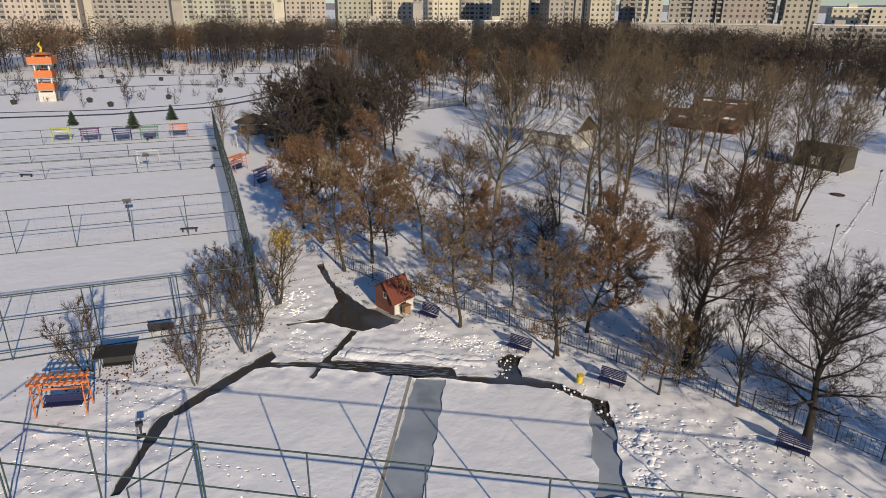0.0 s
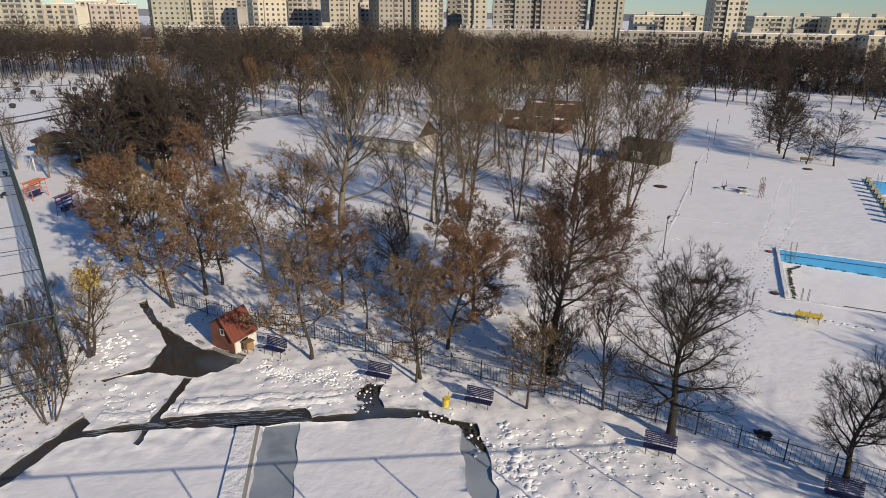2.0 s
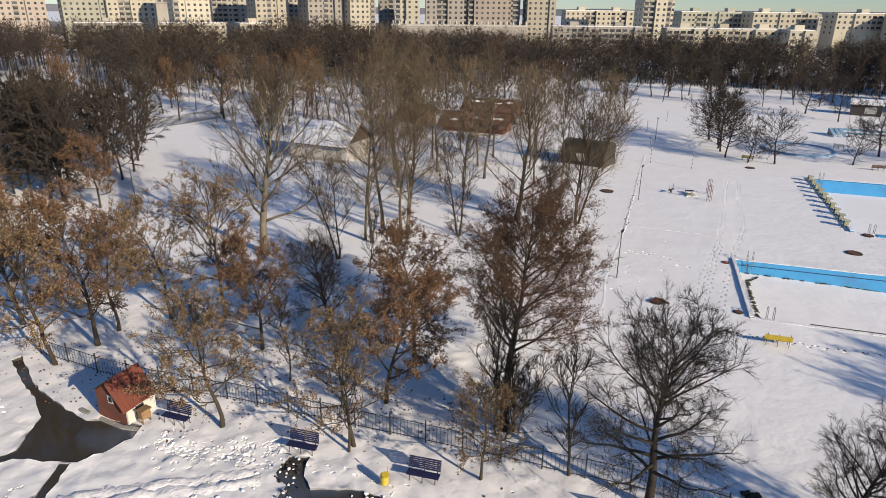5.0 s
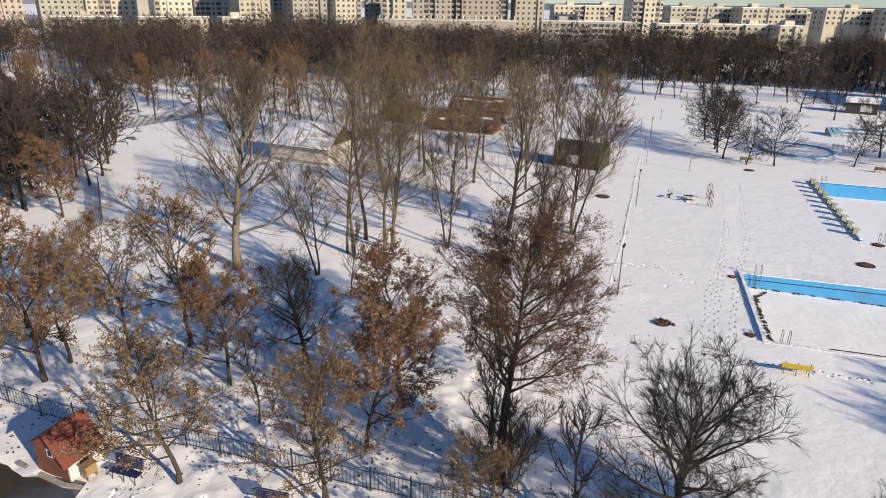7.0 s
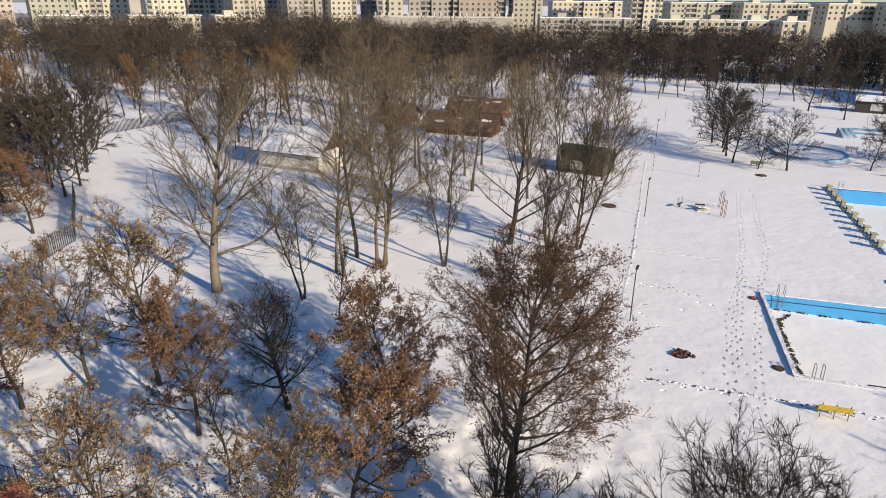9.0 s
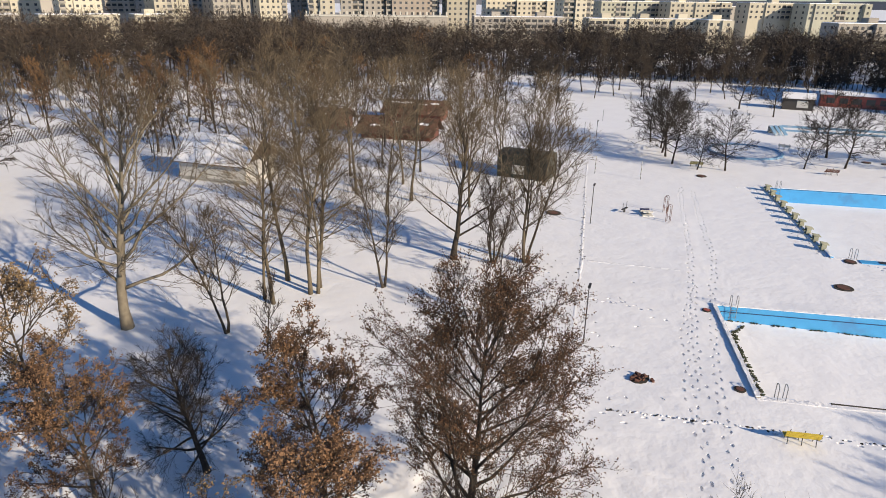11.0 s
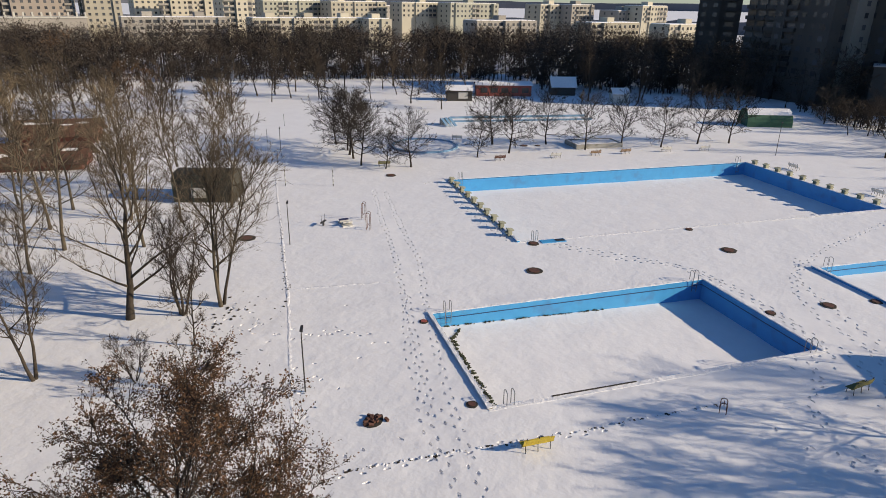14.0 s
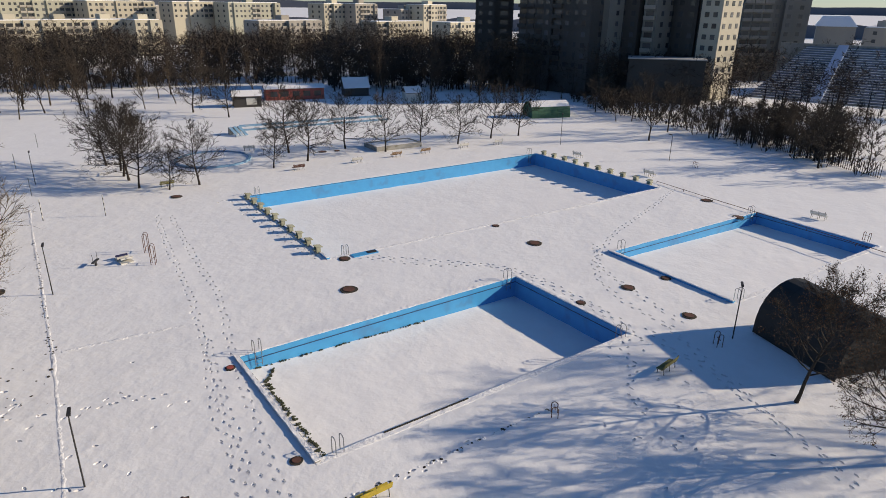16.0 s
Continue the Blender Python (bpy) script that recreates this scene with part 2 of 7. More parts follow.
ICE_STRIP = [(-1.2, 37.2), (0.9, 37.0), (0.6, 34.8), (0.25, 31.4), (-0.1, 29.0), (-0.45, 26.8), (-0.6, 25.8), (-2.85, 25.8), (-2.5, 28.5), (-2.05, 31.6), (-1.6, 34.8)]
ICE_SIDE = [(9.9, 34.0), (10.1, 33.3), (10.4, 32.1), (10.8, 31.7), (10.5, 30.0), (10.2, 28.1), (10.1, 25.7), (8.2, 25.7), (8.9, 27.6), (8.9, 29.2), (9.3, 31.0), (9.4, 32.5)]


# ---- ground ----
def lumps(x, y):
    """Height of the snow: gentle swells, and trampled lumps along the banks."""
    z = 0.05 * noise.noise((x * 0.11, y * 0.11, 0.3)) + 0.025 * noise.noise((x * 0.5, y * 0.5, 4.0))
    if -30 < x < 32 and 20 < y < 62:
        near = max(0.0, min(1.0, (x + 30) / 6)) * max(0.0, min(1.0, (62 - y) / 6))
        bank = 0.0 if (-14 < x < 9 and y < 36.5) else 1.0
        z += near * bank * (0.10 * noise.noise((x * 0.9, y * 0.9, 9.0)) + 0.10 * abs(noise.noise((x * 1.5, y * 1.5, 2.0))) + 0.05 * noise.noise((x * 3.1, y * 3.1, 5.0)))
    if -16 < x < 24 and 40 < y < 72 and x * 0.8 + y > 47:
        edge = min(1.0, (x + 16) / 4, (24 - x) / 4, (72 - y) / 6)
        z += edge * (0.11 * noise.noise((x * 0.6, y * 0.6, 12.0)) + 0.06 * noise.noise((x * 1.3, y * 1.3, 15.0)))
    return z


def between(line, step):
    """Points and headings along a line of points, about a step apart."""
    out = []
    for (x0, y0), (x1, y1) in zip(line, line[1:]):
        n = max(1, round(math.hypot(x1 - x0, y1 - y0) / step))
        for i in range(n):
            f, g = i / n, (i + 1) / n
            out.append(((x0 + (x1 - x0) * f, y0 + (y1 - y0) * f), (x0 + (x1 - x0) * g, y0 + (y1 - y0) * g)))
    return out


# ---- walked lines in the snow ----
WALKED = [
    [(66.0, 26.2), (63.2, 24.3), (59.0, 22.4), (55.9, 20.7), (53.7, 18.8), (51.7, 17.1), (49.6, 16.0)],
    [(65.0, 27.4), (62.2, 25.8), (60.5, 23.6), (58.4, 21.6), (54.8, 19.7), (52.0, 18.1), (49.1, 16.8)],
    [(63.1, 28.1), (64.2, 28.9), (60.9, 29.1), (58.7, 28.3), (55.6, 28.7), (52.5, 27.2)],
    [(31.0, 38.6), (35.0, 42.2), (39.5, 47.6), (42.4, 50.6), (46.0, 54.1), (52.0, 59.1), (58.2, 64.8), (67.7, 74.7), (76.6, 83.7)],
    [(32.0, 37.2), (36.0, 41.2), (40.2, 45.7), (43.1, 48.5), (46.7, 51.9), (53.3, 57.8), (59.9, 63.4), (68.4, 72.8), (77.1, 82.1)],
    [(39.8, 46.6), (41.5, 48.6), (44.3, 51.5), (48.9, 56.0), (53.5, 60.0)],
    [(72.4, 55.3), (73.0, 50.7), (73.8, 45.0), (73.8, 40.5), (72.1, 36.9), (68.5, 32.4), (65.6, 29.3), (63.1, 28.1)],
    [(71.8, 55.1), (72.0, 48.0), (73.8, 42.7), (72.5, 38.6), (69.6, 34.5), (65.8, 30.4), (63.0, 28.8)],
    [(112.0, 29.0), (109.4, 24.3), (98.6, 27.4), (88.3, 31.0), (82.2, 32.2), (77.9, 32.7), (73.8, 31.9), (69.9, 29.9), (67.4, 27.3), (65.5, 25.2)],
    [(83.2, 33.0), (78.2, 32.4), (74.6, 30.7), (71.4, 28.2), (66.5, 24.6)],
    [(71.0, 59.5), (75.0, 64.5), (80.0, 71.0), (84.0, 76.5), (84.5, 79.5), (82.8, 80.2)],
    [(70.0, 58.8), (73.8, 64.8), (78.6, 71.4), (82.4, 76.6)],
    [(45.5, 57.5), (44.0, 60.5), (41.0, 61.5)],
    [(33.0, 48.5), (36.7, 45.4), (41.1, 41.9), (44.6, 38.8), (47.3, 37.2)],
]
BASIN_WALKS = [
    [(-25, 29.4), (-22.5, 29.9), (-19.9, 30.4), (-17.0, 30.4), (-13.7, 29.4), (-11.2, 28.2), (-9.0, 27.8), (-6.6, 26.7), (-5.9, 25.5)],
    [(-13.3, 29.9), (-11.2, 28.2), (-9.9, 26.9), (-9.4, 25.5)], [(-20, 27.6), (-17.6, 27.4), (-16.9, 26.8)],
    [(11.1, 32.6), (14.5, 31.5), (17.0, 29.4), (19.2, 27.5), (20.9, 26.3), (24, 24)], [(10.6, 29.5), (12.3, 29.9), (15.4, 29.4), (17.9, 28.0), (21, 25.6)],
    [(12.0, 33.0), (15.2, 32.4), (17.5, 31.8), (18.6, 31.0)], [(11.4, 31.6), (13.0, 30.4), (14.0, 28.6), (14.8, 26.4)], [(0.0, 43.4), (3.0, 41.8), (5.0, 39.0)],
    [(-2.0, 44.0), (1.0, 42.0), (4.6, 40.4)], [(-0.8, 43.2), (2.2, 41.2), (5.2, 39.6), (8.4, 37.8), (11.0, 35.4)],
]
SCUFFED = [(34, 51, 2.0, 8), (38, 56, 2.5, 12), (43, 60, 2.0, 8), (37, 63, 2.0, 12), (41.5, 67, 1.8, 20), (58, 27, 3.0, 12), (50, 27, 3.0, 14), (16, 29, 2.0, 30), (19.5, 27, 1.6, 30), (13, 31, 1.4, 40),
           (11.6, 30, 0.5, 40), (11.3, 27, 0.5, 40), (17.5, 30, 1.2, 40), (-20, 29, 2.0, 60), (0, 42.6, 0.7, 60), (2.5, 41.8, 0.7, 60), (-1, 44.2, 0.5, 30), (4.6, 41, 0.6, 40), (-10, 42, 1.0, 30), (-12, 50, 1.0, 40), (-11.5, 47.5, 0.8, 30), (-18.5, 35, 1.6, 60)]


def print_rings(rng, holes):
    """Outlines of single footprints along the walked lines and on the scuffed patches."""
    spots = []
    for line, wide, stride in [(w, 0.40, 0.60) for w in WALKED] + [(w, 0.34, 0.55) for w in BASIN_WALKS]:
        side = 1
        for a, b in between(line, stride):
            side = -side
            turn = math.atan2(b[1] - a[1], b[0] - a[0])
            spots.append((a[0] - math.sin(turn) * side * wide * 0.5 + rng.gauss(0, 0.07), a[1] + math.cos(turn) * side * wide * 0.5 + rng.gauss(0, 0.07), turn + rng.gauss(0, 0.2)))
    for x, y, spread, count in SCUFFED:
        spots += [(rng.gauss(x, spread), rng.gauss(y, spread), rng.uniform(0, 6.28)) for _ in range(count)]
    rings = []
    for x, y, turn in spots:
        size = 0.72 if y < 46 and x < 25 else 1.08
        l, w = rng.uniform(0.17, 0.23) * size, rng.uniform(0.085, 0.115) * size
        ring = [(x + l * math.cos(a) * math.cos(turn) - w * math.sin(a) * math.sin(turn), y + l * math.cos(a) * math.sin(turn) + w * math.sin(a) * math.cos(turn)) for a in (0.3, 1.25, 1.9, 2.84, 3.44, 4.4, 5.0, 5.98)]
        if not any(inside(px, py, hole) for _, hole in holes for px, py in ring):
            rings.append(ring)
    return rings


def build_ground():
    from mathutils.geometry import delaunay_2d_cdt

    rng = random.Random(3)
    holes = [("pool", pool_ring(k, 0.28)) for k in POOLS]
    holes += [("water", ragged(r, 0.5, 0.08, rng)) for r in (POND, CANAL, DITCH, SIDE_DITCH)]
    holes += [("ice", ragged(r, 0.6, 0.12, rng)) for r in (ICE_STRIP, ICE_SIDE)]
    prints = print_rings(random.Random(2), holes)
    near = {}
    for ring in prints:
        x, y = sum(p[0] for p in ring) / 8, sum(p[1] for p in ring) / 8
        for i in (-1, 0, 1):
            for j in (-1, 0, 1):
                near.setdefault((int(x * 2) + i, int(y * 2) + j), []).append(ring)
    pts, edges = [], []
    for ring in [r for _, r in holes] + prints:
        n = len(pts)
        pts += [Vector(p) for p in ring]
        edges += [(n + i, n + (i + 1) % len(ring)) for i in range(len(ring))]

    def fill(x0, x1, y0, y1, step, skip=None):
        for i in range(int((x1 - x0) / step) + 1):
            for j in range(int((y1 - y0) / step) + 1):
                x, y = x0 + (i + rng.uniform(-0.3, 0.3)) * step, y0 + (j + rng.uniform(-0.3, 0.3)) * step
                if not (skip and skip[0] < x < skip[1] and skip[2] < y < skip[3]):
                    pts.append(Vector((x, y)))

    fill(-20, 27, 23.5, 49, 0.30, (-13.5, 8.5, 23.5, 36.3))
    fill(-13.5, 8.5, 23.5, 36.3, 0.8)
    fill(-28, 32, 23, 73, 0.62, (-20, 27, 23.5, 49))
    fill(-60, 110, -5, 110, 2.2, (-28, 32, 23, 73))
    fill(-160, 280, -80, 300, 12, (-60, 110, -5, 110))
    for r in (420, 700, 1200, 2200, 4200):
        pts += [Vector((40 + r * math.cos(a * math.pi / 16), 80 + r * math.sin(a * math.pi / 16))) for a in range(32)]
    vs, _, tris, *_ = delaunay_2d_cdt(pts, edges, [], 0, 1e-4)
    kept, cut, kinds = [], {}, {}
    for f in tris:
        x, y = sum(vs[i][0] for i in f) / 3, sum(vs[i][1] for i in f) / 3
        kind = next((k for k, ring in holes if inside(x, y, ring)), None)
        if kind is None and any(inside(x, y, ring) for ring in near.get((int(x * 2), int(y * 2)), ())):
            kind = "print"
        if kind is None:
            kept.append(tuple(f))
        else:
            kinds.setdefault(kind, []).append(tuple(f))
            for a, b in zip(f, f[1:] + f[:1]):
                cut[(a, b)] = kind
    ground = Shape()
    edge_ids = set()
    for f in kept:
        for a, b in zip(f, f[1:] + f[:1]):
            if cut.get((b, a)) in ("water", "ice"):
                edge_ids.update((a, b))
    trod = {i for f in kinds["print"] for i in f}
    for i, v in enumerate(vs):
        z = lumps(v[0], v[1]) + (rng.uniform(-0.02, 0.05) if i in edge_ids else rng.uniform(0.0, 0.012) if i in trod else 0.0)
        ground.v.append((v[0], v[1], z))
    ground.f = list(kept)
    sheet = part("ground", ground, SNOW, None, smooth=True)
    tagged(sheet, "snow-covered park ground with trampled banks", "ground", kind="structure")
    bank = Shape()
    for f in kept:
        for a, b in zip(f, f[1:] + f[:1]):
            if cut.get((b, a)) in ("water", "ice"):
                deep = -0.2 if cut[(b, a)] == "water" else -0.1
                (xa, ya, za), (xb, yb, zb) = ground.v[a], ground.v[b]
                bank.add([(xa, ya, za), (xb, yb, zb), (xb, yb, deep), (xa, ya, deep)], [(1, 0, 3, 2)])
    tagged(part("bank_edge", bank, DIMMED_SNOW, None), "broken snow edge along the water", "bank", kind="structure")
    steps = Shape()
    for f in kept:
        for a, b in zip(f, f[1:] + f[:1]):
            if cut.get((b, a)) == "print":
                (xa, ya, za), (xb, yb, zb) = ground.v[a], ground.v[b]
                steps.add([(xa, ya, za), (xb, yb, zb), (xb, yb, zb - 0.105), (xa, ya, za - 0.105)], [(1, 0, 3, 2)])
    for f in kinds["print"]:
        steps.add([(ground.v[i][0], ground.v[i][1], ground.v[i][2] - 0.10) for i in f], [(0, 1, 2)])
    tagged(part("footprints", steps, SNOW_PILE), "trails of footprints trodden into the snow", "footprints", kind="stuff")
    for kind, name, level, material, label in (("water", "water", -0.05, WATER, "dark open water of the pond and ditches"),
                                               ("ice", "ice", -0.04, ICE, "grey frozen strips of the basin")):
        s = Shape()
        s.v = [(v[0], v[1], level) for v in vs]
        s.f = kinds[kind]
        used = sorted({i for f in s.f for i in f})
        at = {i: n for n, i in enumerate(used)}
        s.v, s.f = [s.v[i] for i in used], [tuple(at[i] for i in f) for f in s.f]
        tagged(part(name, s, material), label, "water" if kind == "water" else "ice", kind="structure")


build_ground()


# ---- pools ----
def rail_arch(height, depth, gap, reach):
    """A ladder's hand rails and rungs, from the rim at the origin; the pool lies towards -y."""
    shapes = []
    for x in (-gap / 2, gap / 2):
        arc = [(x, 0.32, 0.0)] + [(x, 0.05 + 0.27 * math.cos(a), height - 0.2 + 0.2 * math.sin(a)) for a in np.linspace(0.1, math.pi - 0.1, 7)]
        arc += [(x, -0.22, 0.1), (x, -0.16, -depth)]
        shapes.append(Shape().tube(arc, 0.028, 6))
    rungs = [Shape().tube([(-gap / 2, -0.17, z), (gap / 2, -0.17, z)], 0.024, 5) for z in np.arange(-0.25, -depth, -0.3)]
    return shapes, rungs


def pool_ladder(m, depth, height=1.0):
    ob = thing("pool_ladder", m, "bent steel pool ladder with two tall hand rails", "ladder", "pool ladders")
    rails, rungs = rail_arch(height, depth, 0.5, 0.3)
    for s in rails:
        part("hand_rail", s, CHROME, ob)
    for s in rungs:
        part("rung", s, CHROME, ob)
    return ob


def snow_floor(l, w, dw, de, seed):
    s, nx, ny = Shape(), 26, 16
    for i in range(nx + 1):
        for j in range(ny + 1):
            x, y = l * i / nx, -w * j / ny
            z = -(dw + (de - dw) * i / nx) + 0.05 * noise.noise((x * 0.5 + seed, y * 0.5, 0)) + 0.16
            s.v.append((x, y, z))
    s.f = [(i * (ny + 1) + j, i * (ny + 1) + j + 1, (i + 1) * (ny + 1) + j + 1, (i + 1) * (ny + 1) + j) for i in range(nx) for j in range(ny)]
    s.f = [tuple(reversed(f)) for f in s.f]
    return s


def build_pool(key, label, parapet, lines):
    _, _, l, w, dw, de = POOLS[key]
    ob = thing("swimming_pool", pool_matrix(key), label, "pool", "outdoor pools")
    deep = max(dw, de) + 0.3
    t = 0.3
    part("north_wall", Shape().box(0, 0, -deep, l, t, 0.02), POOL_BLUE, ob)
    part("south_wall", Shape().box(0, -w - t, -deep, l, -w, 0.02), POOL_BLUE, ob)
    part("east_wall", Shape().box(l, -w - t, -deep, l + t, t, 0.03), POOL_BLUE, ob)
    part("west_wall", Shape().box(-t, -w - t, -deep, 0, t, parapet), POOL_BLUE if key != "near" else CONCRETE, ob)
    part("snow_floor", snow_floor(l, w, dw, de, len(key)), SNOW, ob, "snow lying on the pool floor", True)
    rng = random.Random(l)
    for name, x0, y0, x1, y1, z in (("north", -t, 0.02, l + t, t + 0.15, 0.02), ("east", l + 0.03, -w - t, l + t + 0.12, t, 0.03),
                                    ("south", -t, -w - t - 0.22, l + t, -w + 0.02, 0.0), ("west", -t - 0.06, -w - t, -0.02, t, parapet)):
        s, n = Shape(), 40
        for i in range(n + 1):
            f, lift, wob = i / n, z + (0.025 + rng.uniform(0, 0.01) if name == "south" else 0.06 + rng.uniform(0, 0.03)), rng.uniform(0, 0.06)
            if name in ("north", "south"):
                x = x0 + (x1 - x0) * f
                s.v += [(x, y0 + wob, z + 0.004), (x, y0 + wob, lift), (x, y1 - wob, lift), (x, y1, z + 0.004)]
            else:
                y = y0 + (y1 - y0) * f
                s.v += [(x1 - wob, y, z + 0.004), (x1 - wob, y, lift), (x0 + wob, y, lift), (x0, y, z + 0.004)]
        for i in range(n):
            s.f += [(4 * i + k, 4 * i + 4 + k, 4 * i + 5 + k, 4 * i + 1 + k) for k in range(3)]
        s.f += [(0, 1, 2, 3), (4 * n + 3, 4 * n + 2, 4 * n + 1, 4 * n)]
        part("snow_cap", s, SNOW_PILE, ob, "snow on the rim")
    if lines:
        part("lane_line", Shape().box(0.02, -0.03, -0.47, l - 0.02, -0.001, -0.40), POOL_DARK, ob, "dark line along the wall")
        part("lane_line", Shape().box(l - 0.03, -w + 0.02, -0.47, l - 0.001, -0.04, -0.40), POOL_DARK, ob, "dark line along the wall")
    return ob


near_pool = build_pool("near", "empty blue swimming pool with snow on its floor", 0.10, True)
large_pool = build_pool("large", "large empty blue swimming pool under snow", 0.16, False)
far_pool = build_pool("far", "empty blue pool with a low dark parapet", 0.20, True)
part("bare_rim", Shape().box(4.2, -13.34, 0.0, 10.5, -13.22, 0.06), MUD, near_pool, "bare wet rim where the snow has slid off")
rim_line = Shape().box(0.02, -0.02, -0.06, 49.9, -0.001, -0.0)
part("rim_line", rim_line, POOL_DARK, large_pool, "dark line under the rim")
# weeds along the foot of the near pool's west wall and of its north wall
weeds, rng = Shape(), random.Random(5)
for i in range(270):
    if i < 200:
        y = -rng.uniform(0.8, 13.0)
        x = 0.92 + rng.gauss(0, 0.08) + max(0.0, (2.4 + y) * 0.75)
    else:
        x, y = rng.uniform(0.6, 16.0), -0.04 - abs(rng.gauss(0, 0.05))
    z = -(1.35 + 0.75 * x / 26.15) + 0.16
    size = rng.uniform(0.04, 0.12) if i < 200 else rng.uniform(0.05, 0.1)
    turn = pose(x, y, z - 0.02, rng.uniform(-25, 25), rng.uniform(-25, 25), rng.uniform(0, 360))
    weeds.box(-size, -size * 0.5, 0, size, size * 0.5, rng.uniform(0.04, 0.14), turn)
tagged(part("weed_strip", weeds, MOSS, near_pool, "dark mossy weeds along the wall"), kind="stuff")
for key, spots in (("near", ((1.3, 0, 0), (25.2, 0, 0), (1.2, -13.2, 180), (25.3, -13.2, 180))),
                   ("large", ((1.4, 0, 0), (48.6, 0, 0), (1.8, -25.75, 180))), ("far", ((1.4, 0, 0), (24.6, 0, 0), (0.9, -13.8, 180)))):
    dw = POOLS[key][4]
    for x, y, turn in spots:
        pool_ladder(pool_matrix(key) @ pose(x, y, 0.06, 0, 0, turn), dw - 0.3)


def start_block(m):
    """A cast starting block: two cheeks, a sloping step on top and a snow cap."""
    ob = thing("starting_block", m, "weathered concrete starting block with a snow cap", "starting block", "starting blocks")
    for y in (-0.32, 0.24):
        part("cheek", Shape().prism([(-0.35, y), (0.1, y), (0.1, y + 0.1), (-0.35, y + 0.1)], -0.1, 0.62), BLOCK_STONE, ob)
    part("back", Shape().box(-0.1, -0.22, -0.1, 0.0, 0.24, 0.6), BLOCK_STONE, ob)
    slope = Shape().add([(-0.42, -0.36, 0.60), (0.3, -0.36, 0.50), (0.3, 0.38, 0.50), (-0.42, 0.38, 0.60),
                         (-0.42, -0.36, 0.70), (0.3, -0.36, 0.60), (0.3, 0.38, 0.60), (-0.42, 0.38, 0.70)],
                        [(3, 2, 1, 0), (4, 5, 6, 7), (0, 1, 5, 4), (1, 2, 6, 5), (2, 3, 7, 6), (3, 0, 4, 7)])
    part("step", slope, BLOCK_STONE, ob)
    part("foot_rest", Shape().box(-0.62, -0.25, 0.22, -0.35, 0.27, 0.30), BLOCK_STONE, ob)
    return ob


block = start_block(pool_matrix("large") @ pose(-0.25, -1.6, 0.16))
for i in range(1, 10):
    copy_thing(block, pool_matrix("large") @ pose(-0.25, -1.6 - 2.48 * i, 0.16))
for i in range(10):
    copy_thing(block, pool_matrix("large") @ pose(50.35, -1.6 - 2.48 * i, 0.05, 0, 0, 180))


# ---- trees ----
def turned(way, angle, spin):
    side = way.orthogonal().normalized()
    side = Matrix.Rotation(spin, 3, way) @ side
    return (Matrix.Rotation(angle, 3, way.cross(side).normalized()) @ way).normalized()


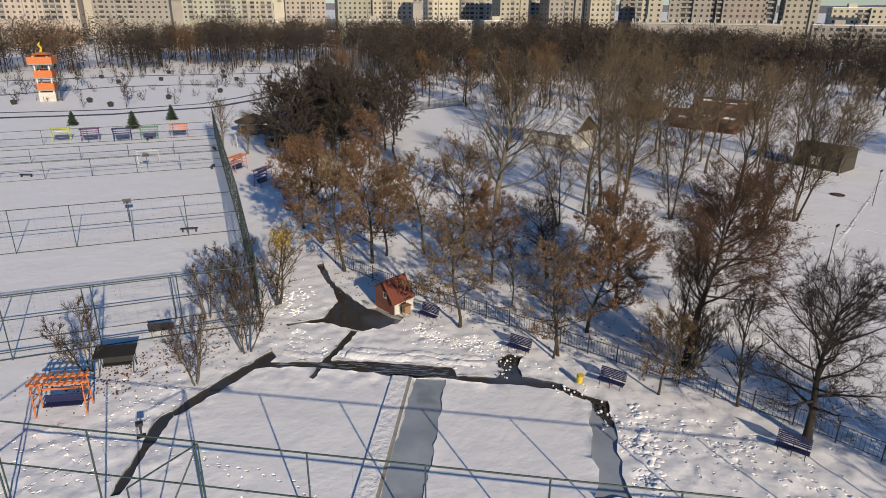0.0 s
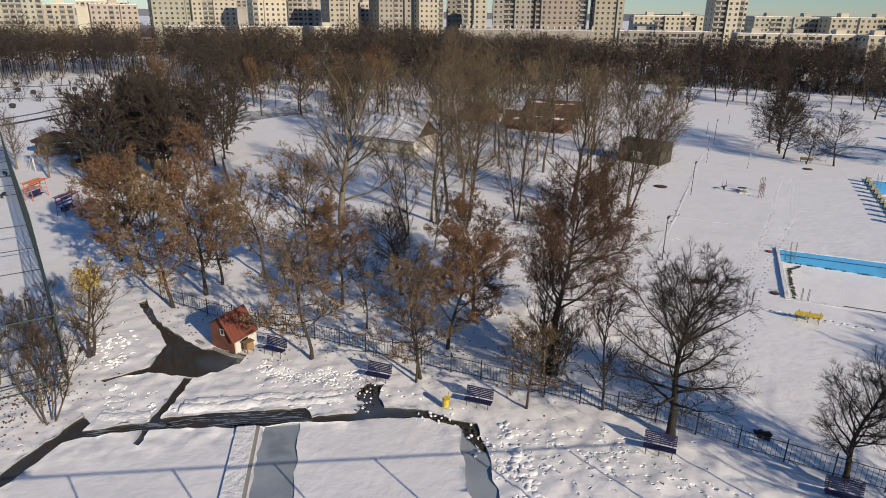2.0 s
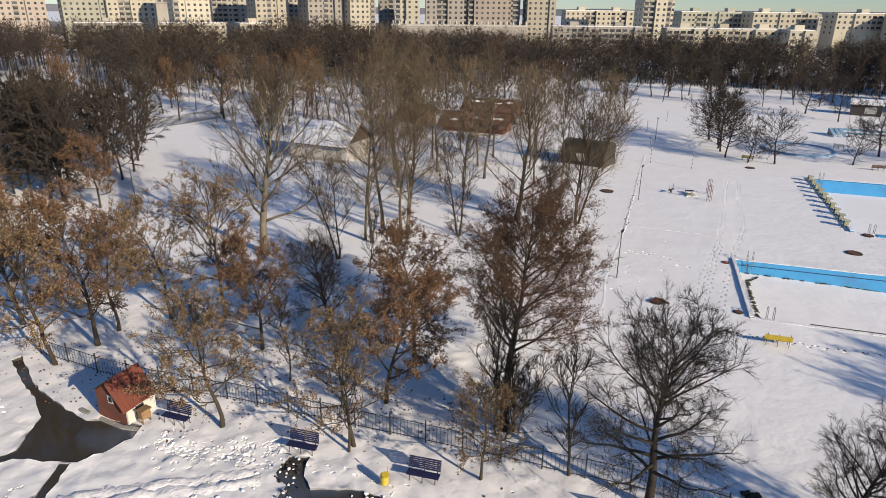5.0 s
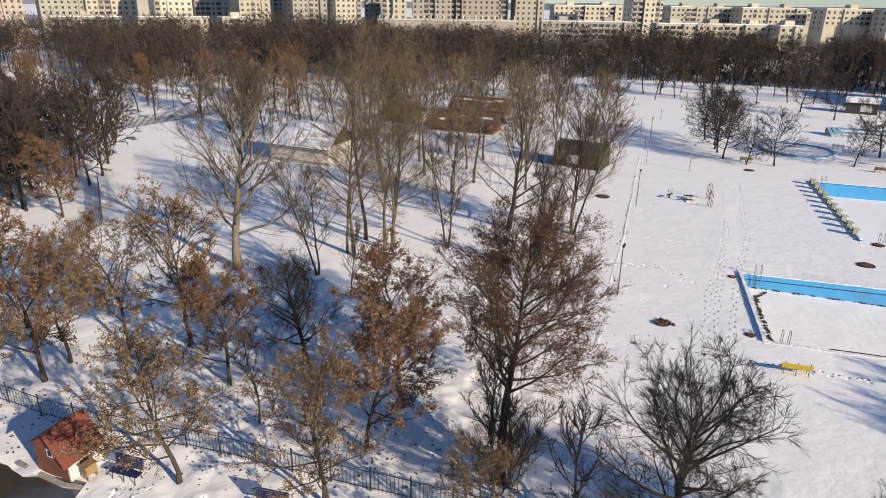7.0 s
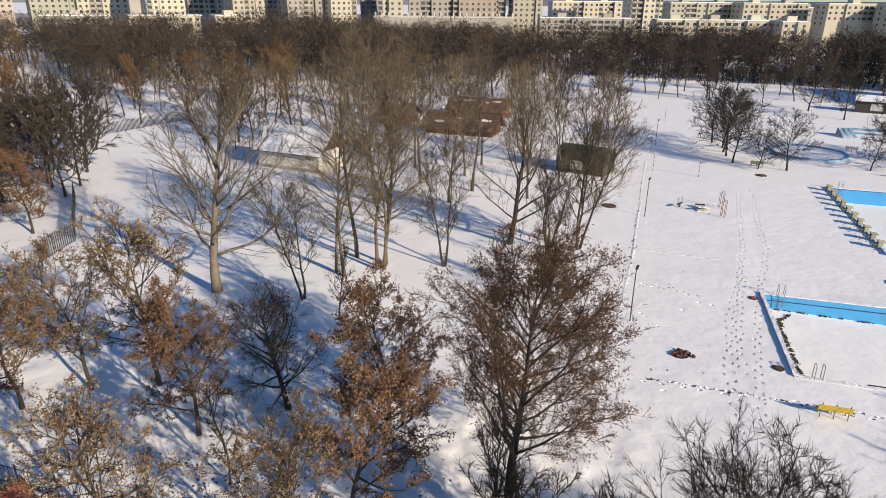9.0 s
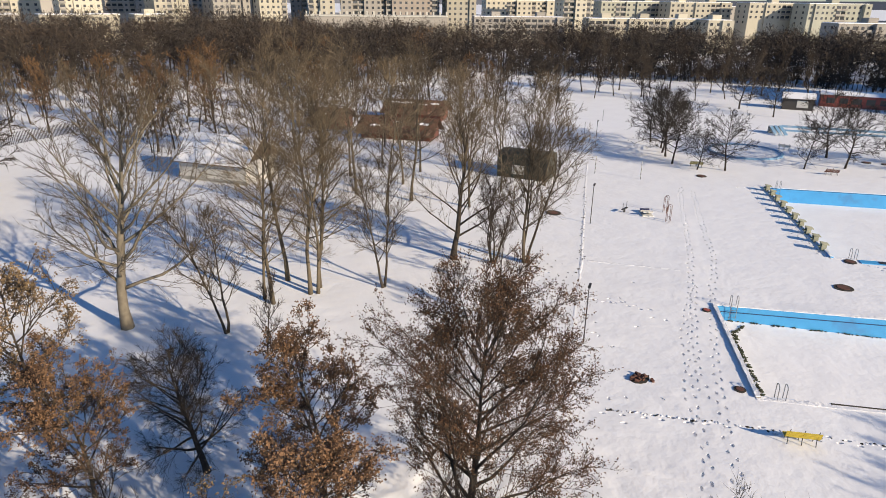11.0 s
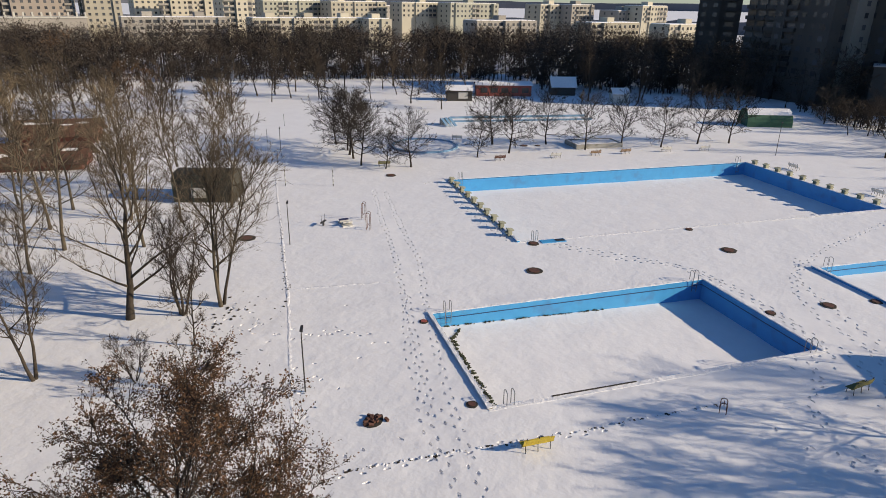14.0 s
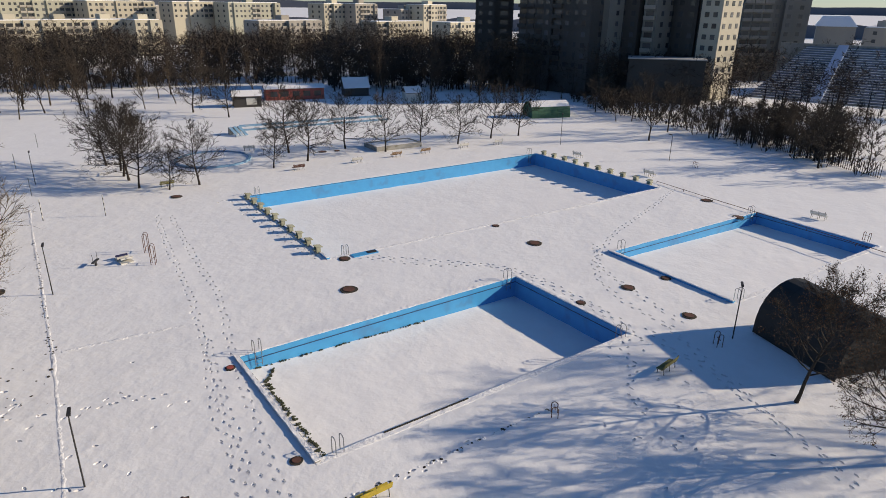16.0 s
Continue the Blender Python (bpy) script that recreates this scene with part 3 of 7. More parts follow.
def grow_tree(seed, height, radius, clear, limbs, angle, reach, lift, sub, twigs, small=3, thin=0.013, stems=1, lean=0.0, leafy=0.0, leaf=0.14, bunch=3,
              droop=0.0, bend=0.055, long=1.0, dome=False):
    """Trunk and limbs, fine twigs, and dead leaves that still hang on, as three shapes."""
    rng = random.Random(seed)
    wood, fine, leaves = Shape(), Shape(), Shape()

    def line(p, way, length, n, wander, up):
        pts = [p]
        for _ in range(n):
            way = (way + Vector((rng.gauss(0, wander), rng.gauss(0, wander), rng.gauss(0, wander * 0.6) + up))).normalized()
            p = p + way * (length / n)
            pts.append(p)
        return pts

    def at(pts, f):
        s = f * (len(pts) - 1)
        i = min(int(s), len(pts) - 2)
        return pts[i].lerp(pts[i + 1], s - i), (pts[i + 1] - pts[i]).normalized()

    def twig_fan(pts, count, size):
        for _ in range(count):
            p, way = at(pts, rng.uniform(0.2, 1.0))
            out = turned(way, radians(rng.uniform(12, 55)), rng.uniform(0, 6.283))
            out = (out + Vector((0, 0, 0.2 * lift - droop))).normalized()
            q = p + out * size * rng.uniform(0.5, 1.25)
            fine.spike(p, q, thin)
            if leafy and rng.random() < leafy:
                for _ in range(bunch):
                    c = p.lerp(q, rng.uniform(0.3, 1.1)) + Vector((rng.gauss(0, 0.05), rng.gauss(0, 0.05), rng.gauss(0, 0.05)))
                    a = Vector((rng.gauss(0, 1), rng.gauss(0, 1), rng.gauss(-0.6, 0.6))).normalized() * leaf * rng.uniform(0.6, 1.3)
                    b = a.cross(Vector((rng.gauss(0, 1), rng.gauss(0, 1), rng.gauss(0, 1)))).normalized() * leaf * rng.uniform(0.2, 0.42)
                    n = len(leaves.v)
                    leaves.v.extend((tuple(c), tuple(c + a * 0.55 + b), tuple(c + a), tuple(c + a * 0.5 - b)))
                    leaves.f.append((n, n + 1, n + 2, n + 3))

    golden, spin = 2.39996, rng.uniform(0, 6)
    for s in range(stems):
        tilt = radians(lean * (0.5 + rng.random())) if stems > 1 or lean else radians(rng.uniform(0, 4))
        way = turned(Vector((0, 0, 1)), tilt, s * 6.283 / stems + rng.uniform(-0.4, 0.4))
        foot = Vector((way.x, way.y, 0)) * (0.5 if stems > 1 else 0.0) + Vector((0, 0, -0.15))
        r0 = radius * (1 if stems == 1 else 0.75)
        tall = height * rng.uniform(0.86, 0.97)
        trunk = line(foot, way, tall, 9, bend, 0.03)
        radii = [r0 * (1.3 if i == 0 else 1.0) * (1 - i / 9) ** 0.9 + 0.01 for i in range(10)]
        wood.tube(trunk, radii, 7)
        for i in range(limbs):
            f = clear + (0.97 - clear) * (i + rng.random() * 0.7) / limbs
            p, way = at(trunk, f)
            spin += golden + rng.uniform(-0.6, 0.6)
            up = (f - clear) / (1 - clear)
            shape = math.sin(math.pi * (0.30 + 0.62 * up)) ** 0.8
            length = height * reach * shape * rng.uniform(0.65, 1.2)
            if dome:
                length = height * reach * math.sqrt(max(0.12, 1 - ((up - 0.34) / 0.76) ** 2)) * rng.uniform(0.78, 1.02)
            out = turned(way, radians(angle * (1.15 - 0.5 * up) + rng.uniform(-10, 10)), spin)
            limb = line(p, out, length, 5, 0.15, lift * 0.15)
            r1 = min((r0 * 0.42 * (1 - 0.75 * f) + 0.01), 0.17)
            wood.tube(limb, [r1 * (1 - 0.85 * j / 5) + 0.006 for j in range(6)], 4)
            for j in range(sub):
                g = 0.15 + 0.83 * (j + rng.random()) / sub
                p2, way2 = at(limb, min(g, 1.0))
                out2 = turned(way2, radians(rng.uniform(25, 60)), rng.uniform(0, 6.283))
                out2 = (out2 + Vector((0, 0, lift * 0.3))).normalized()
                length2 = length * rng.uniform(0.32, 0.55) * (1.15 - 0.5 * g)
                branch = line(p2, out2, length2, 2, 0.16, lift * 0.12 - droop)
                fine.tube(branch, [thin * 1.7, thin * 1.3, thin * 0.5], 3)
                size = 0.15 * height ** 0.5 * long
                for _ in range(small):
                    p3, way3 = at(branch, rng.uniform(0.15, 0.95))
                    out3 = turned(way3, radians(rng.uniform(20, 55)), rng.uniform(0, 6.283))
                    out3 = (out3 + Vector((0, 0, lift * 0.15 - droop))).normalized()
                    tip = [p3, p3 + out3 * length2 * rng.uniform(0.35, 0.65)]
                    fine.spike(tip[0], tip[1], thin * 1.2)
                    twig_fan(tip, twigs, size)
                twig_fan(branch, twigs, size)
    return wood, fine, leaves


TREES = {}
KINDS = {
    "over_shed": (dict(height=9.0, radius=0.13, clear=0.30, limbs=24, angle=62, reach=0.46, lift=0.35, sub=10, twigs=6, small=3, lean=10, thin=0.010, leafy=0.22, leaf=0.12, bunch=3, dome=True),
                  BARK_DARK, TWIG_DARK, LEAF_BROWN, "leaning tree with a few withered leaves by the shelter", "tree"),
    "seed_ash": (dict(height=13.5, radius=0.25, clear=0.36, limbs=30, angle=62, reach=0.42, lift=0.4, sub=13, twigs=7, small=3, thin=0.010, leafy=0.9, leaf=0.09, bunch=6, dome=True),
                 BARK_DARK, TWIG_BROWN, LEAF_BROWN, "bare ash tree with brown seed bunches", "tree"),
    "spreading": (dict(height=9.6, radius=0.24, clear=0.24, limbs=30, angle=60, reach=0.46, lift=0.5, sub=12, twigs=8, small=4, thin=0.0085, droop=0.07, bend=0.08, dome=True),
                  BARK_DARK, TWIG_DARK, LEAF_BROWN, "bare spreading tree with a dense net of dark twigs", "tree"),
    "pale_giant": (dict(height=19.0, radius=0.41, clear=0.20, limbs=28, angle=50, reach=0.42, lift=0.65, sub=10, twigs=4, small=3, thin=0.016),
                   BARK_PALE, TWIG_TAN, LEAF_BROWN, "tall bare tree with a pale grey trunk", "tree"),
    "poplar": (dict(height=18.5, radius=0.16, clear=0.22, limbs=24, angle=52, reach=0.30, lift=0.5, sub=8, twigs=4, small=3, thin=0.010, bend=0.08),
               BARK_TAN, TWIG_TAN, LEAF_BROWN, "tall slender bare tree with tan twigs", "tree"),
    "vase": (dict(height=12.5, radius=0.16, clear=0.2, limbs=15, angle=42, reach=0.38, lift=0.8, sub=7, twigs=4, small=2, thin=0.016, bend=0.08),
             BARK_BROWN, TWIG_BROWN, LEAF_BROWN, "bare tree with upswept limbs", "tree"),
    "forked": (dict(height=12.0, radius=0.15, clear=0.24, limbs=13, angle=44, reach=0.34, lift=0.85, sub=9, twigs=5, small=3, thin=0.011, stems=2, lean=9, bend=0.08),
               BARK_BROWN, TWIG_TAN, LEAF_BROWN, "bare tree forking low into two stems", "tree"),
    "many_stemmed": (dict(height=8.5, radius=0.13, clear=0.22, limbs=8, angle=48, reach=0.34, lift=0.7, sub=8, twigs=5, small=3, thin=0.010, stems=4, lean=16, bend=0.13),
                     BARK_BROWN, TWIG_BROWN, LEAF_BROWN, "bare tree with several crooked stems", "tree"),
    "broad_vase": (dict(height=15.0, radius=0.28, clear=0.17, limbs=20, angle=48, reach=0.46, lift=0.9, sub=11, twigs=5, small=3, thin=0.011, bend=0.07),
                   BARK_BROWN, TWIG_TAN, LEAF_BROWN, "broad bare tree with upswept forking limbs", "tree"),
    "round": (dict(height=8.6, radius=0.14, clear=0.2, limbs=22, angle=68, reach=0.54, lift=0.45, sub=9, twigs=6, small=2, thin=0.015, dome=True),
              BARK_DARK, TWIG_DARK, LEAF_BROWN, "round-crowned bare tree beside the pools", "tree"),
    "rusty": (dict(height=10.6, radius=0.15, clear=0.22, limbs=17, angle=58, reach=0.40, lift=0.5, sub=8, twigs=5, small=2, leafy=1.0, leaf=0.125, bunch=9, bend=0.08, dome=True),
              BARK_BROWN, TWIG_BROWN, LEAF_RUST, "tree with withered rust-brown leaves", "tree"),
    "ochre": (dict(height=10.2, radius=0.14, clear=0.24, limbs=16, angle=58, reach=0.42, lift=0.5, sub=8, twigs=5, small=2, leafy=0.8, leaf=0.12, bunch=7, bend=0.09, dome=True),
              BARK_BROWN, TWIG_BROWN, LEAF_OCHRE, "tree with withered ochre leaves", "tree"),
    "dark_bush": (dict(height=6.5, radius=0.09, clear=0.05, limbs=13, angle=46, reach=0.45, lift=0.6, sub=9, twigs=6, small=3, stems=3, lean=16, thin=0.010),
                  BARK_DARK, TWIG_DARK, LEAF_BROWN, "dense dark many-stemmed bush", "bush"),
    "shrub": (dict(height=4.6, radius=0.05, clear=0.2, limbs=7, angle=36, reach=0.30, lift=0.9, sub=6, twigs=5, small=2, stems=4, lean=18, thin=0.007),
              BARK_TAN, TWIG_BROWN, LEAF_BROWN, "bare many-stemmed shrub with thin tan stems", "bush"),
    "sapling": (dict(height=7.5, radius=0.065, clear=0.18, limbs=16, angle=46, reach=0.26, lift=0.8, sub=6, twigs=3, small=2, thin=0.011),
                BARK_BROWN, TWIG_BROWN, LEAF_BROWN, "thin bare young tree", "tree"),
    "yellow": (dict(height=6.2, radius=0.12, clear=0.2, limbs=12, angle=50, reach=0.36, lift=0.4, sub=7, twigs=4, small=2, stems=2, lean=12, bend=0.12),
               BARK_BROWN, TWIG_TAN, LEAF_YELLOW, "crooked bare tree with yellow leaves at its top", "tree"),
    "grove": (dict(height=11.0, radius=0.13, clear=0.18, limbs=13, angle=46, reach=0.32, lift=0.7, sub=4, twigs=4, small=1, thin=0.030, long=1.3, bend=0.08),
              BARK_BROWN, TWIG_BROWN, LEAF_BROWN, "bare brown tree of the grove", "tree"),
    "tan_grove": (dict(height=15.0, radius=0.13, clear=0.2, limbs=18, angle=52, reach=0.31, lift=0.5, sub=6, twigs=4, small=1, thin=0.020, long=1.4, bend=0.08),
                  BARK_TAN, TWIG_TAN, LEAF_BROWN, "slender tan tree of the grove", "tree"),
    "thicket": (dict(height=10.0, radius=0.12, clear=0.12, limbs=16, angle=54, reach=0.40, lift=0.45, sub=6, twigs=6, small=1, thin=0.034, long=1.5, dome=True),
                BARK_DARK, TWIG_DARK, LEAF_BROWN, "dark bare tree of the thicket", "tree"),
    "willow": (dict(height=13.0, radius=0.2, clear=0.15, limbs=16, angle=52, reach=0.36, lift=0.5, sub=5, twigs=5, small=1, thin=0.036, long=1.4),
               BARK_BROWN, TWIG_WILLOW, LEAF_BROWN, "bare tree with orange-brown twigs", "tree"),
    "low_shrub": (dict(height=2.6, radius=0.03, clear=0.1, limbs=5, angle=46, reach=0.4, lift=0.7, sub=2, twigs=3, small=0, stems=3, lean=22, thin=0.030, long=1.2),
                  BARK_BROWN, TWIG_BROWN, LEAF_BROWN, "low bare shrub of the flower park", "bush"),
}


def plant(kind, x, y, height, variant=0, turn=None, group="", tilt=None):
    settings, bark, twig, leaf, words, category = KINDS[kind]
    if (kind, variant) not in TREES:
        wood, fine, leaves = grow_tree(11 + 7 * variant + sum(map(ord, kind)), **settings)
        TREES[kind, variant] = (wood.mesh("trunk", bark, True), fine.mesh("crown", twig), leaves.mesh("foliage", leaf) if leaves.f else None)
    wood, fine, leaves = TREES[kind, variant]
    turn = (x * 37.7 + y * 91.3) % 360 if turn is None else turn
    s = height / settings["height"]
    lean = Matrix.Identity(4)
    if tilt:  # bearing that it leans to, and degrees from upright
        lean = Matrix.Rotation(radians(tilt[1]), 4, (-math.cos(radians(tilt[0])), math.sin(radians(tilt[0])), 0))
    m = pose(x, y, lumps(x, y) - 0.05) @ lean @ pose(0, 0, 0, 0, 0, turn) @ Matrix.Diagonal((s, s, s, 1))
    ob = thing("tree" if category == "tree" else "bush", m, words, category, group or words.split(" with")[0])
    part("trunk", wood, None, ob)
    part("crown", fine, None, ob)
    if leaves:
        part("foliage", leaves, None, ob, "withered leaves")
    return ob


# along the fence and behind it
plant("seed_ash", 17.6, 38.6, 14.6, tilt=(32, 33))
plant("sapling", 17.2, 38.9, 9.5)
plant("sapling", 18.0, 38.2, 8.0, 1)
plant("shrub", 17.1, 38.0, 6.0)
plant("shrub", 18.2, 38.3, 5.0, 1)
plant("spreading", 21.5, 30.3, 9.8, tilt=(270, 13))
plant("spreading", 28.3, 24.7, 6.5, 1)
plant("spreading", 31.5, 15.5, 9.5)
plant("vase", 36.0, 12.0, 11.0)
plant("sapling", 19.1, 33.8, 9.0)
plant("ochre", 2.05, 44.4, 9.4)
plant("sapling", 8.5, 39.65, 8.2, 1)
plant("ochre", 8.9, 40.0, 8.4, 1)
plant("ochre", 14.5, 35.05, 5.8, 1)
plant("rusty", 15.25, 48.4, 10.0)
plant("rusty", 11.75, 43.5, 9.6, 1)
plant("spreading", 10.4, 53.7, 7.4, 1)
plant("sapling", 6.5, 48.1, 7.0, 1)
plant("rusty", -5.9, 57.4, 11.4)
plant("ochre", -8.35, 55.6, 10.6, 1)
plant("rusty", -11.65, 63.0, 11.0, 1)
plant("ochre", -4.7, 59.5, 9.0)
plant("ochre", 3.05, 59.3, 11.0, 1)
plant("ochre", -1.0, 60.4, 9.6)
plant("rusty", -9.7, 95.2, 9.5, 1)
plant("rusty", 5.2, 53.0, 9.0)
plant("rusty", -14.5, 68.0, 9.5)
crooked = plant("yellow", -13.0, 48.4, 7.0)
tuft, rng = Shape(), random.Random(5)
for _ in range(420):
    c = Vector((rng.gauss(0.5, 0.38), rng.gauss(0.3, 0.32), 5.2 + rng.gauss(0, 0.42)))
    a = Vector((rng.gauss(0, 1), rng.gauss(0, 1), rng.gauss(-0.6, 0.6))).normalized() * rng.uniform(0.12, 0.24)
    d = a.cross(Vector((rng.gauss(0, 1), rng.gauss(0, 1), 0.3))).normalized() * 0.07
    tuft.add([c, c + a * 0.5 + d, c + a, c + a * 0.5 - d], [(0, 1, 2, 3)])
part("foliage", tuft, LEAF_YELLOW, crooked, "tuft of yellow leaves")
# middle of the meadow
plant("pale_giant", 7.5, 73.0, 19.0)
plant("forked", 14.1, 68.8, 10.5, 1)
for x, y, h, v in ((18.4, 72.2, 17.0, 0), (18.0, 73.4, 14.0, 1), (20.7, 76.3, 19.5, 2), (21.7, 72.7, 18.0, 1), (22.3, 72.5, 15.0, 0), (22.8, 73.6, 17.0, 2), (42.0, 70.4, 15.5, 2),
                   (35.7, 99.5, 19.0, 1), (27.5, 92.8, 20.0, 0), (40.8, 93.5, 18.0, 2), (46, 88, 15, 0)):
    plant("poplar", x, y, h * 1.08, v)
plant("forked", 27.8, 71.2, 11.6)
plant("broad_vase", 36.4, 74.4, 15.5)
plant("many_stemmed", 39.3, 71.7, 8.6)
plant("forked", 42.3, 70.6, 13.5, 1)
plant("poplar", 25.7, 82.3, 15.0, 1)
plant("many_stemmed", 31.6, 65.7, 3.6)
plant("sapling", 36.8, 66.6, 7.0)
plant("shrub", 33.0, 61.5, 4.0)
plant("sapling", 16.0, 64.0, 7.0)
for i, (x, y, h) in enumerate(((50, 97, 16), (38, 108, 18), (30, 103, 19), (45, 113, 16), (55, 104, 15), (60, 92, 14), (58, 110, 15), (66, 102, 14),
                               (33, 118, 18), (52, 122, 15), (40, 128, 17), (25, 124, 16), (68, 115, 13), (43, 101, 17), (48, 106, 17), (62, 98, 15),
                               (36, 90, 16), (53, 92, 13), (61, 105, 14), (64, 96, 13))):
    plant("tan_grove", x, y, h, i % 3)
# beside the pools, to the north
for i, (x, y, h) in enumerate(((90.1, 100.4, 10), (85.6, 93.8, 8.6), (86.3, 89.5, 6.0), (89.8, 87.3, 8.4), (101.6, 82.7, 6.5), (107.7, 80.2, 9.6), (118.2, 78.4, 9.2),
                               (118.2, 70.9, 8.8), (124.4, 66.7, 9.0), (128.8, 61.0, 8.4), (136.1, 56.5, 9.2), (140.5, 52.0, 9.0), (141.8, 127.3, 11),
                               (139.0, 116.0, 9), (94.5, 107.5, 9.5), (112, 86, 10.5), (92.5, 103.0, 9.0), (88.5, 98.0, 9.5))):
    plant("round", x, y, h, i % 3)
for i, (x, y, h) in enumerate(((126, 165.8, 14), (134.7, 152.1, 15), (129.1, 156.5, 12), (130.8, 164.5, 13), (118, 172, 13), (112, 168, 12), (122, 178, 13), (108, 160, 11),
                               (100, 170, 12), (104, 148, 12), (96, 158, 12), (88, 150, 13), (82, 140, 13), (92, 176, 13), (140, 175, 13), (150, 165, 12), (158, 150, 12), (166, 140, 12),
                               (152, 140, 11), (176, 128, 12), (188, 118, 12), (190, 100, 11), (186, 84, 11), (182, 70, 11), (190, 60, 11))):
    plant(("grove", "thicket")[i % 2], x, y, h, i % 2)
for i, (x, y, h) in enumerate(((144.5, 27.6, 11.5), (150.9, 16.4, 8), (143.9, 9.7, 9), (137.3, 3.9, 9), (130.4, 1.6, 10), (164.4, 34.6, 8), (165.7, 31.3, 8), (155, 24, 9),
                               (126, -7, 10), (134, -4, 9), (176, 40, 8), (160, 20, 8), (148, 4, 8), (172, 30, 9))):
    plant(("vase", "round", "grove")[i % 3], x, y, h, i % 2)
for i in range(26):
    f = i / 25
    plant("low_shrub", 182 - 56 * f + (3 if i % 2 else -1), 41 - 46 * f, 3.4 + (i * 7 % 5) * 0.5, i % 2)
plant("over_shed", 57.5, 18.2, 8.6, 1)
plant("over_shed", 52.5, 14.0, 8.4)
plant("pale_giant", 72.4, -4.7, 17.0)
plant("pale_giant", 62.0, -8.0, 16.0)
plant("pale_giant", 50.5, -12.0, 15.0)
# by the courts
plant("shrub", -23.3, 37.9, 5.4)
plant("shrub", -15.7, 36.5, 5.2, 1)
plant("shrub", -13.5, 40.5, 5.6)
plant("shrub", -15.8, 47.5, 5.6, 1)
plant("shrub", -17.2, 50.5, 5.2)
plant("shrub", -14.5, 44.8, 5.2)
plant("shrub", -18.0, 46.0, 5.0, 1)
# dark thicket and the grove behind
spots = random.Random(21)
for i in range(26):
    plant("thicket", spots.uniform(-25, -7), spots.uniform(98, 130), spots.uniform(10.5, 14.5), i % 2)
for i in range(14):
    plant("grove", spots.uniform(-36, -12), spots.uniform(116, 152), spots.uniform(7, 11), i % 2)
for x, y in ((24, 168), (30, 175), (-40, 262), (8, 160), (18, 158)):
    plant("willow", x, y, 14)
count = 0
while count < 125:
    x, y = spots.uniform(-30, 92), spots.uniform(122, 222)
    if x > 66 and y < 150 or (12 < x < 36 and y < 130) or (-7 < x < 14 and y < 160) or x - 66 > (y - 130) * 0.9:
        continue
    plant(("grove", "tan_grove", "grove", "thicket", "willow")[count % 5], x, y, spots.uniform(8, 14), count % 2)
    count += 1
for x, y, h in ((-20.9, 109.2, 9.0), (-27.3, 110.7, 11.0), (-37.2, 112.8, 8.0), (-31.0, 106.0, 7.0)):
    plant("pale_giant", x, y, h)
# flower park beyond the courts
count = 0
while count < 120:
    x, y = spots.uniform(-135, -38), spots.uniform(150, 262)
    if x > -60 and y < 165 or x < -90 and y < 163:
        continue
    plant("low_shrub" if count % 4 else "grove", x, y, spots.uniform(1.6, 3.6) if count % 4 else spots.uniform(4, 8), count % 2)
    count += 1
# pale trunks before the woods
for i in range(18):
    a, far = radians(40 + 36 * ((i * 7) % 18) / 18), 176 + (i * 37) % 42
    plant("vase" if i % 2 else "sapling", 8 + far * math.sin(a), 20 + far * math.cos(a), 12 + i % 4, i % 2)
# dark trees between the pools and the stand
for i, (x, y, h) in enumerate(((132, -12, 8.5), (139, -8, 8), (146, -2, 8.5), (153, 4, 8), (128, -18, 9), (136, -20, 9), (144, -14, 8), (152, -8, 8), (160, 2, 7.5), (166, 12, 8), (173, 20, 8))):
    plant("thicket", x, y, h, i % 2)


# ---- far woods ----
def far_woods(name, spots, label, material, seed, n=220, thick=0.95):
    """Many bare trees in one mesh: stems, and lobed crowns of short fine twigs."""
    rng = np.random.default_rng(seed)
    tri = []
    for x, y, h in spots:
        wide, lobes = h * rng.uniform(0.30, 0.46), 5
        a0, e0 = rng.uniform(0, 2 * np.pi, lobes), np.arcsin(rng.uniform(-0.95, 1.0, lobes))
        centre = np.stack([np.cos(a0) * np.cos(e0) * wide * 0.55, np.sin(a0) * np.cos(e0) * wide * 0.55, h * (0.50 + 0.26 * np.sin(e0))], 1)
        way = rng.normal(0, 1, (n, 3))
        way /= np.linalg.norm(way, axis=1)[:, None]
        way[:, 2] = way[:, 2] * 0.9 + 0.12
        q = centre[rng.integers(0, lobes, n)] + way * (rng.uniform(0.25, 1.0, n) ** 0.6)[:, None] * np.array([wide * 0.55, wide * 0.55, h * 0.24])
        q += np.array([x, y, 0.0])
        p = q - (way + rng.normal(0, 0.35, (n, 3))) * (h * rng.uniform(0.05, 0.16, n))[:, None]
        w = rng.normal(0, 1, (n, 3)) * (0.075 * thick)
        tri.append(np.stack([p, q + w, q - w * 0.6], 1))
        for k in range(3):
            b, c = 2.1 * k, 2.1 * (k + 1)
            tri.append(np.array([[[x + 0.2 * np.cos(b), y + 0.2 * np.sin(b), -0.2], [x + 0.2 * np.cos(c), y + 0.2 * np.sin(c), -0.2], [x, y, h * 0.6]]]))
    v = np.concatenate(tri).reshape(-1, 3)
    me = bpy.data.meshes.new(name)
    me.from_pydata(v.tolist(), [], np.arange(len(v)).reshape(-1, 3).tolist())
    me.materials.append(material)
    tagged(new(name, me), label, "woods", kind="stuff")


def polar(bearing, far):
    return 8 + far * math.sin(radians(bearing)), 20 + far * math.cos(radians(bearing))


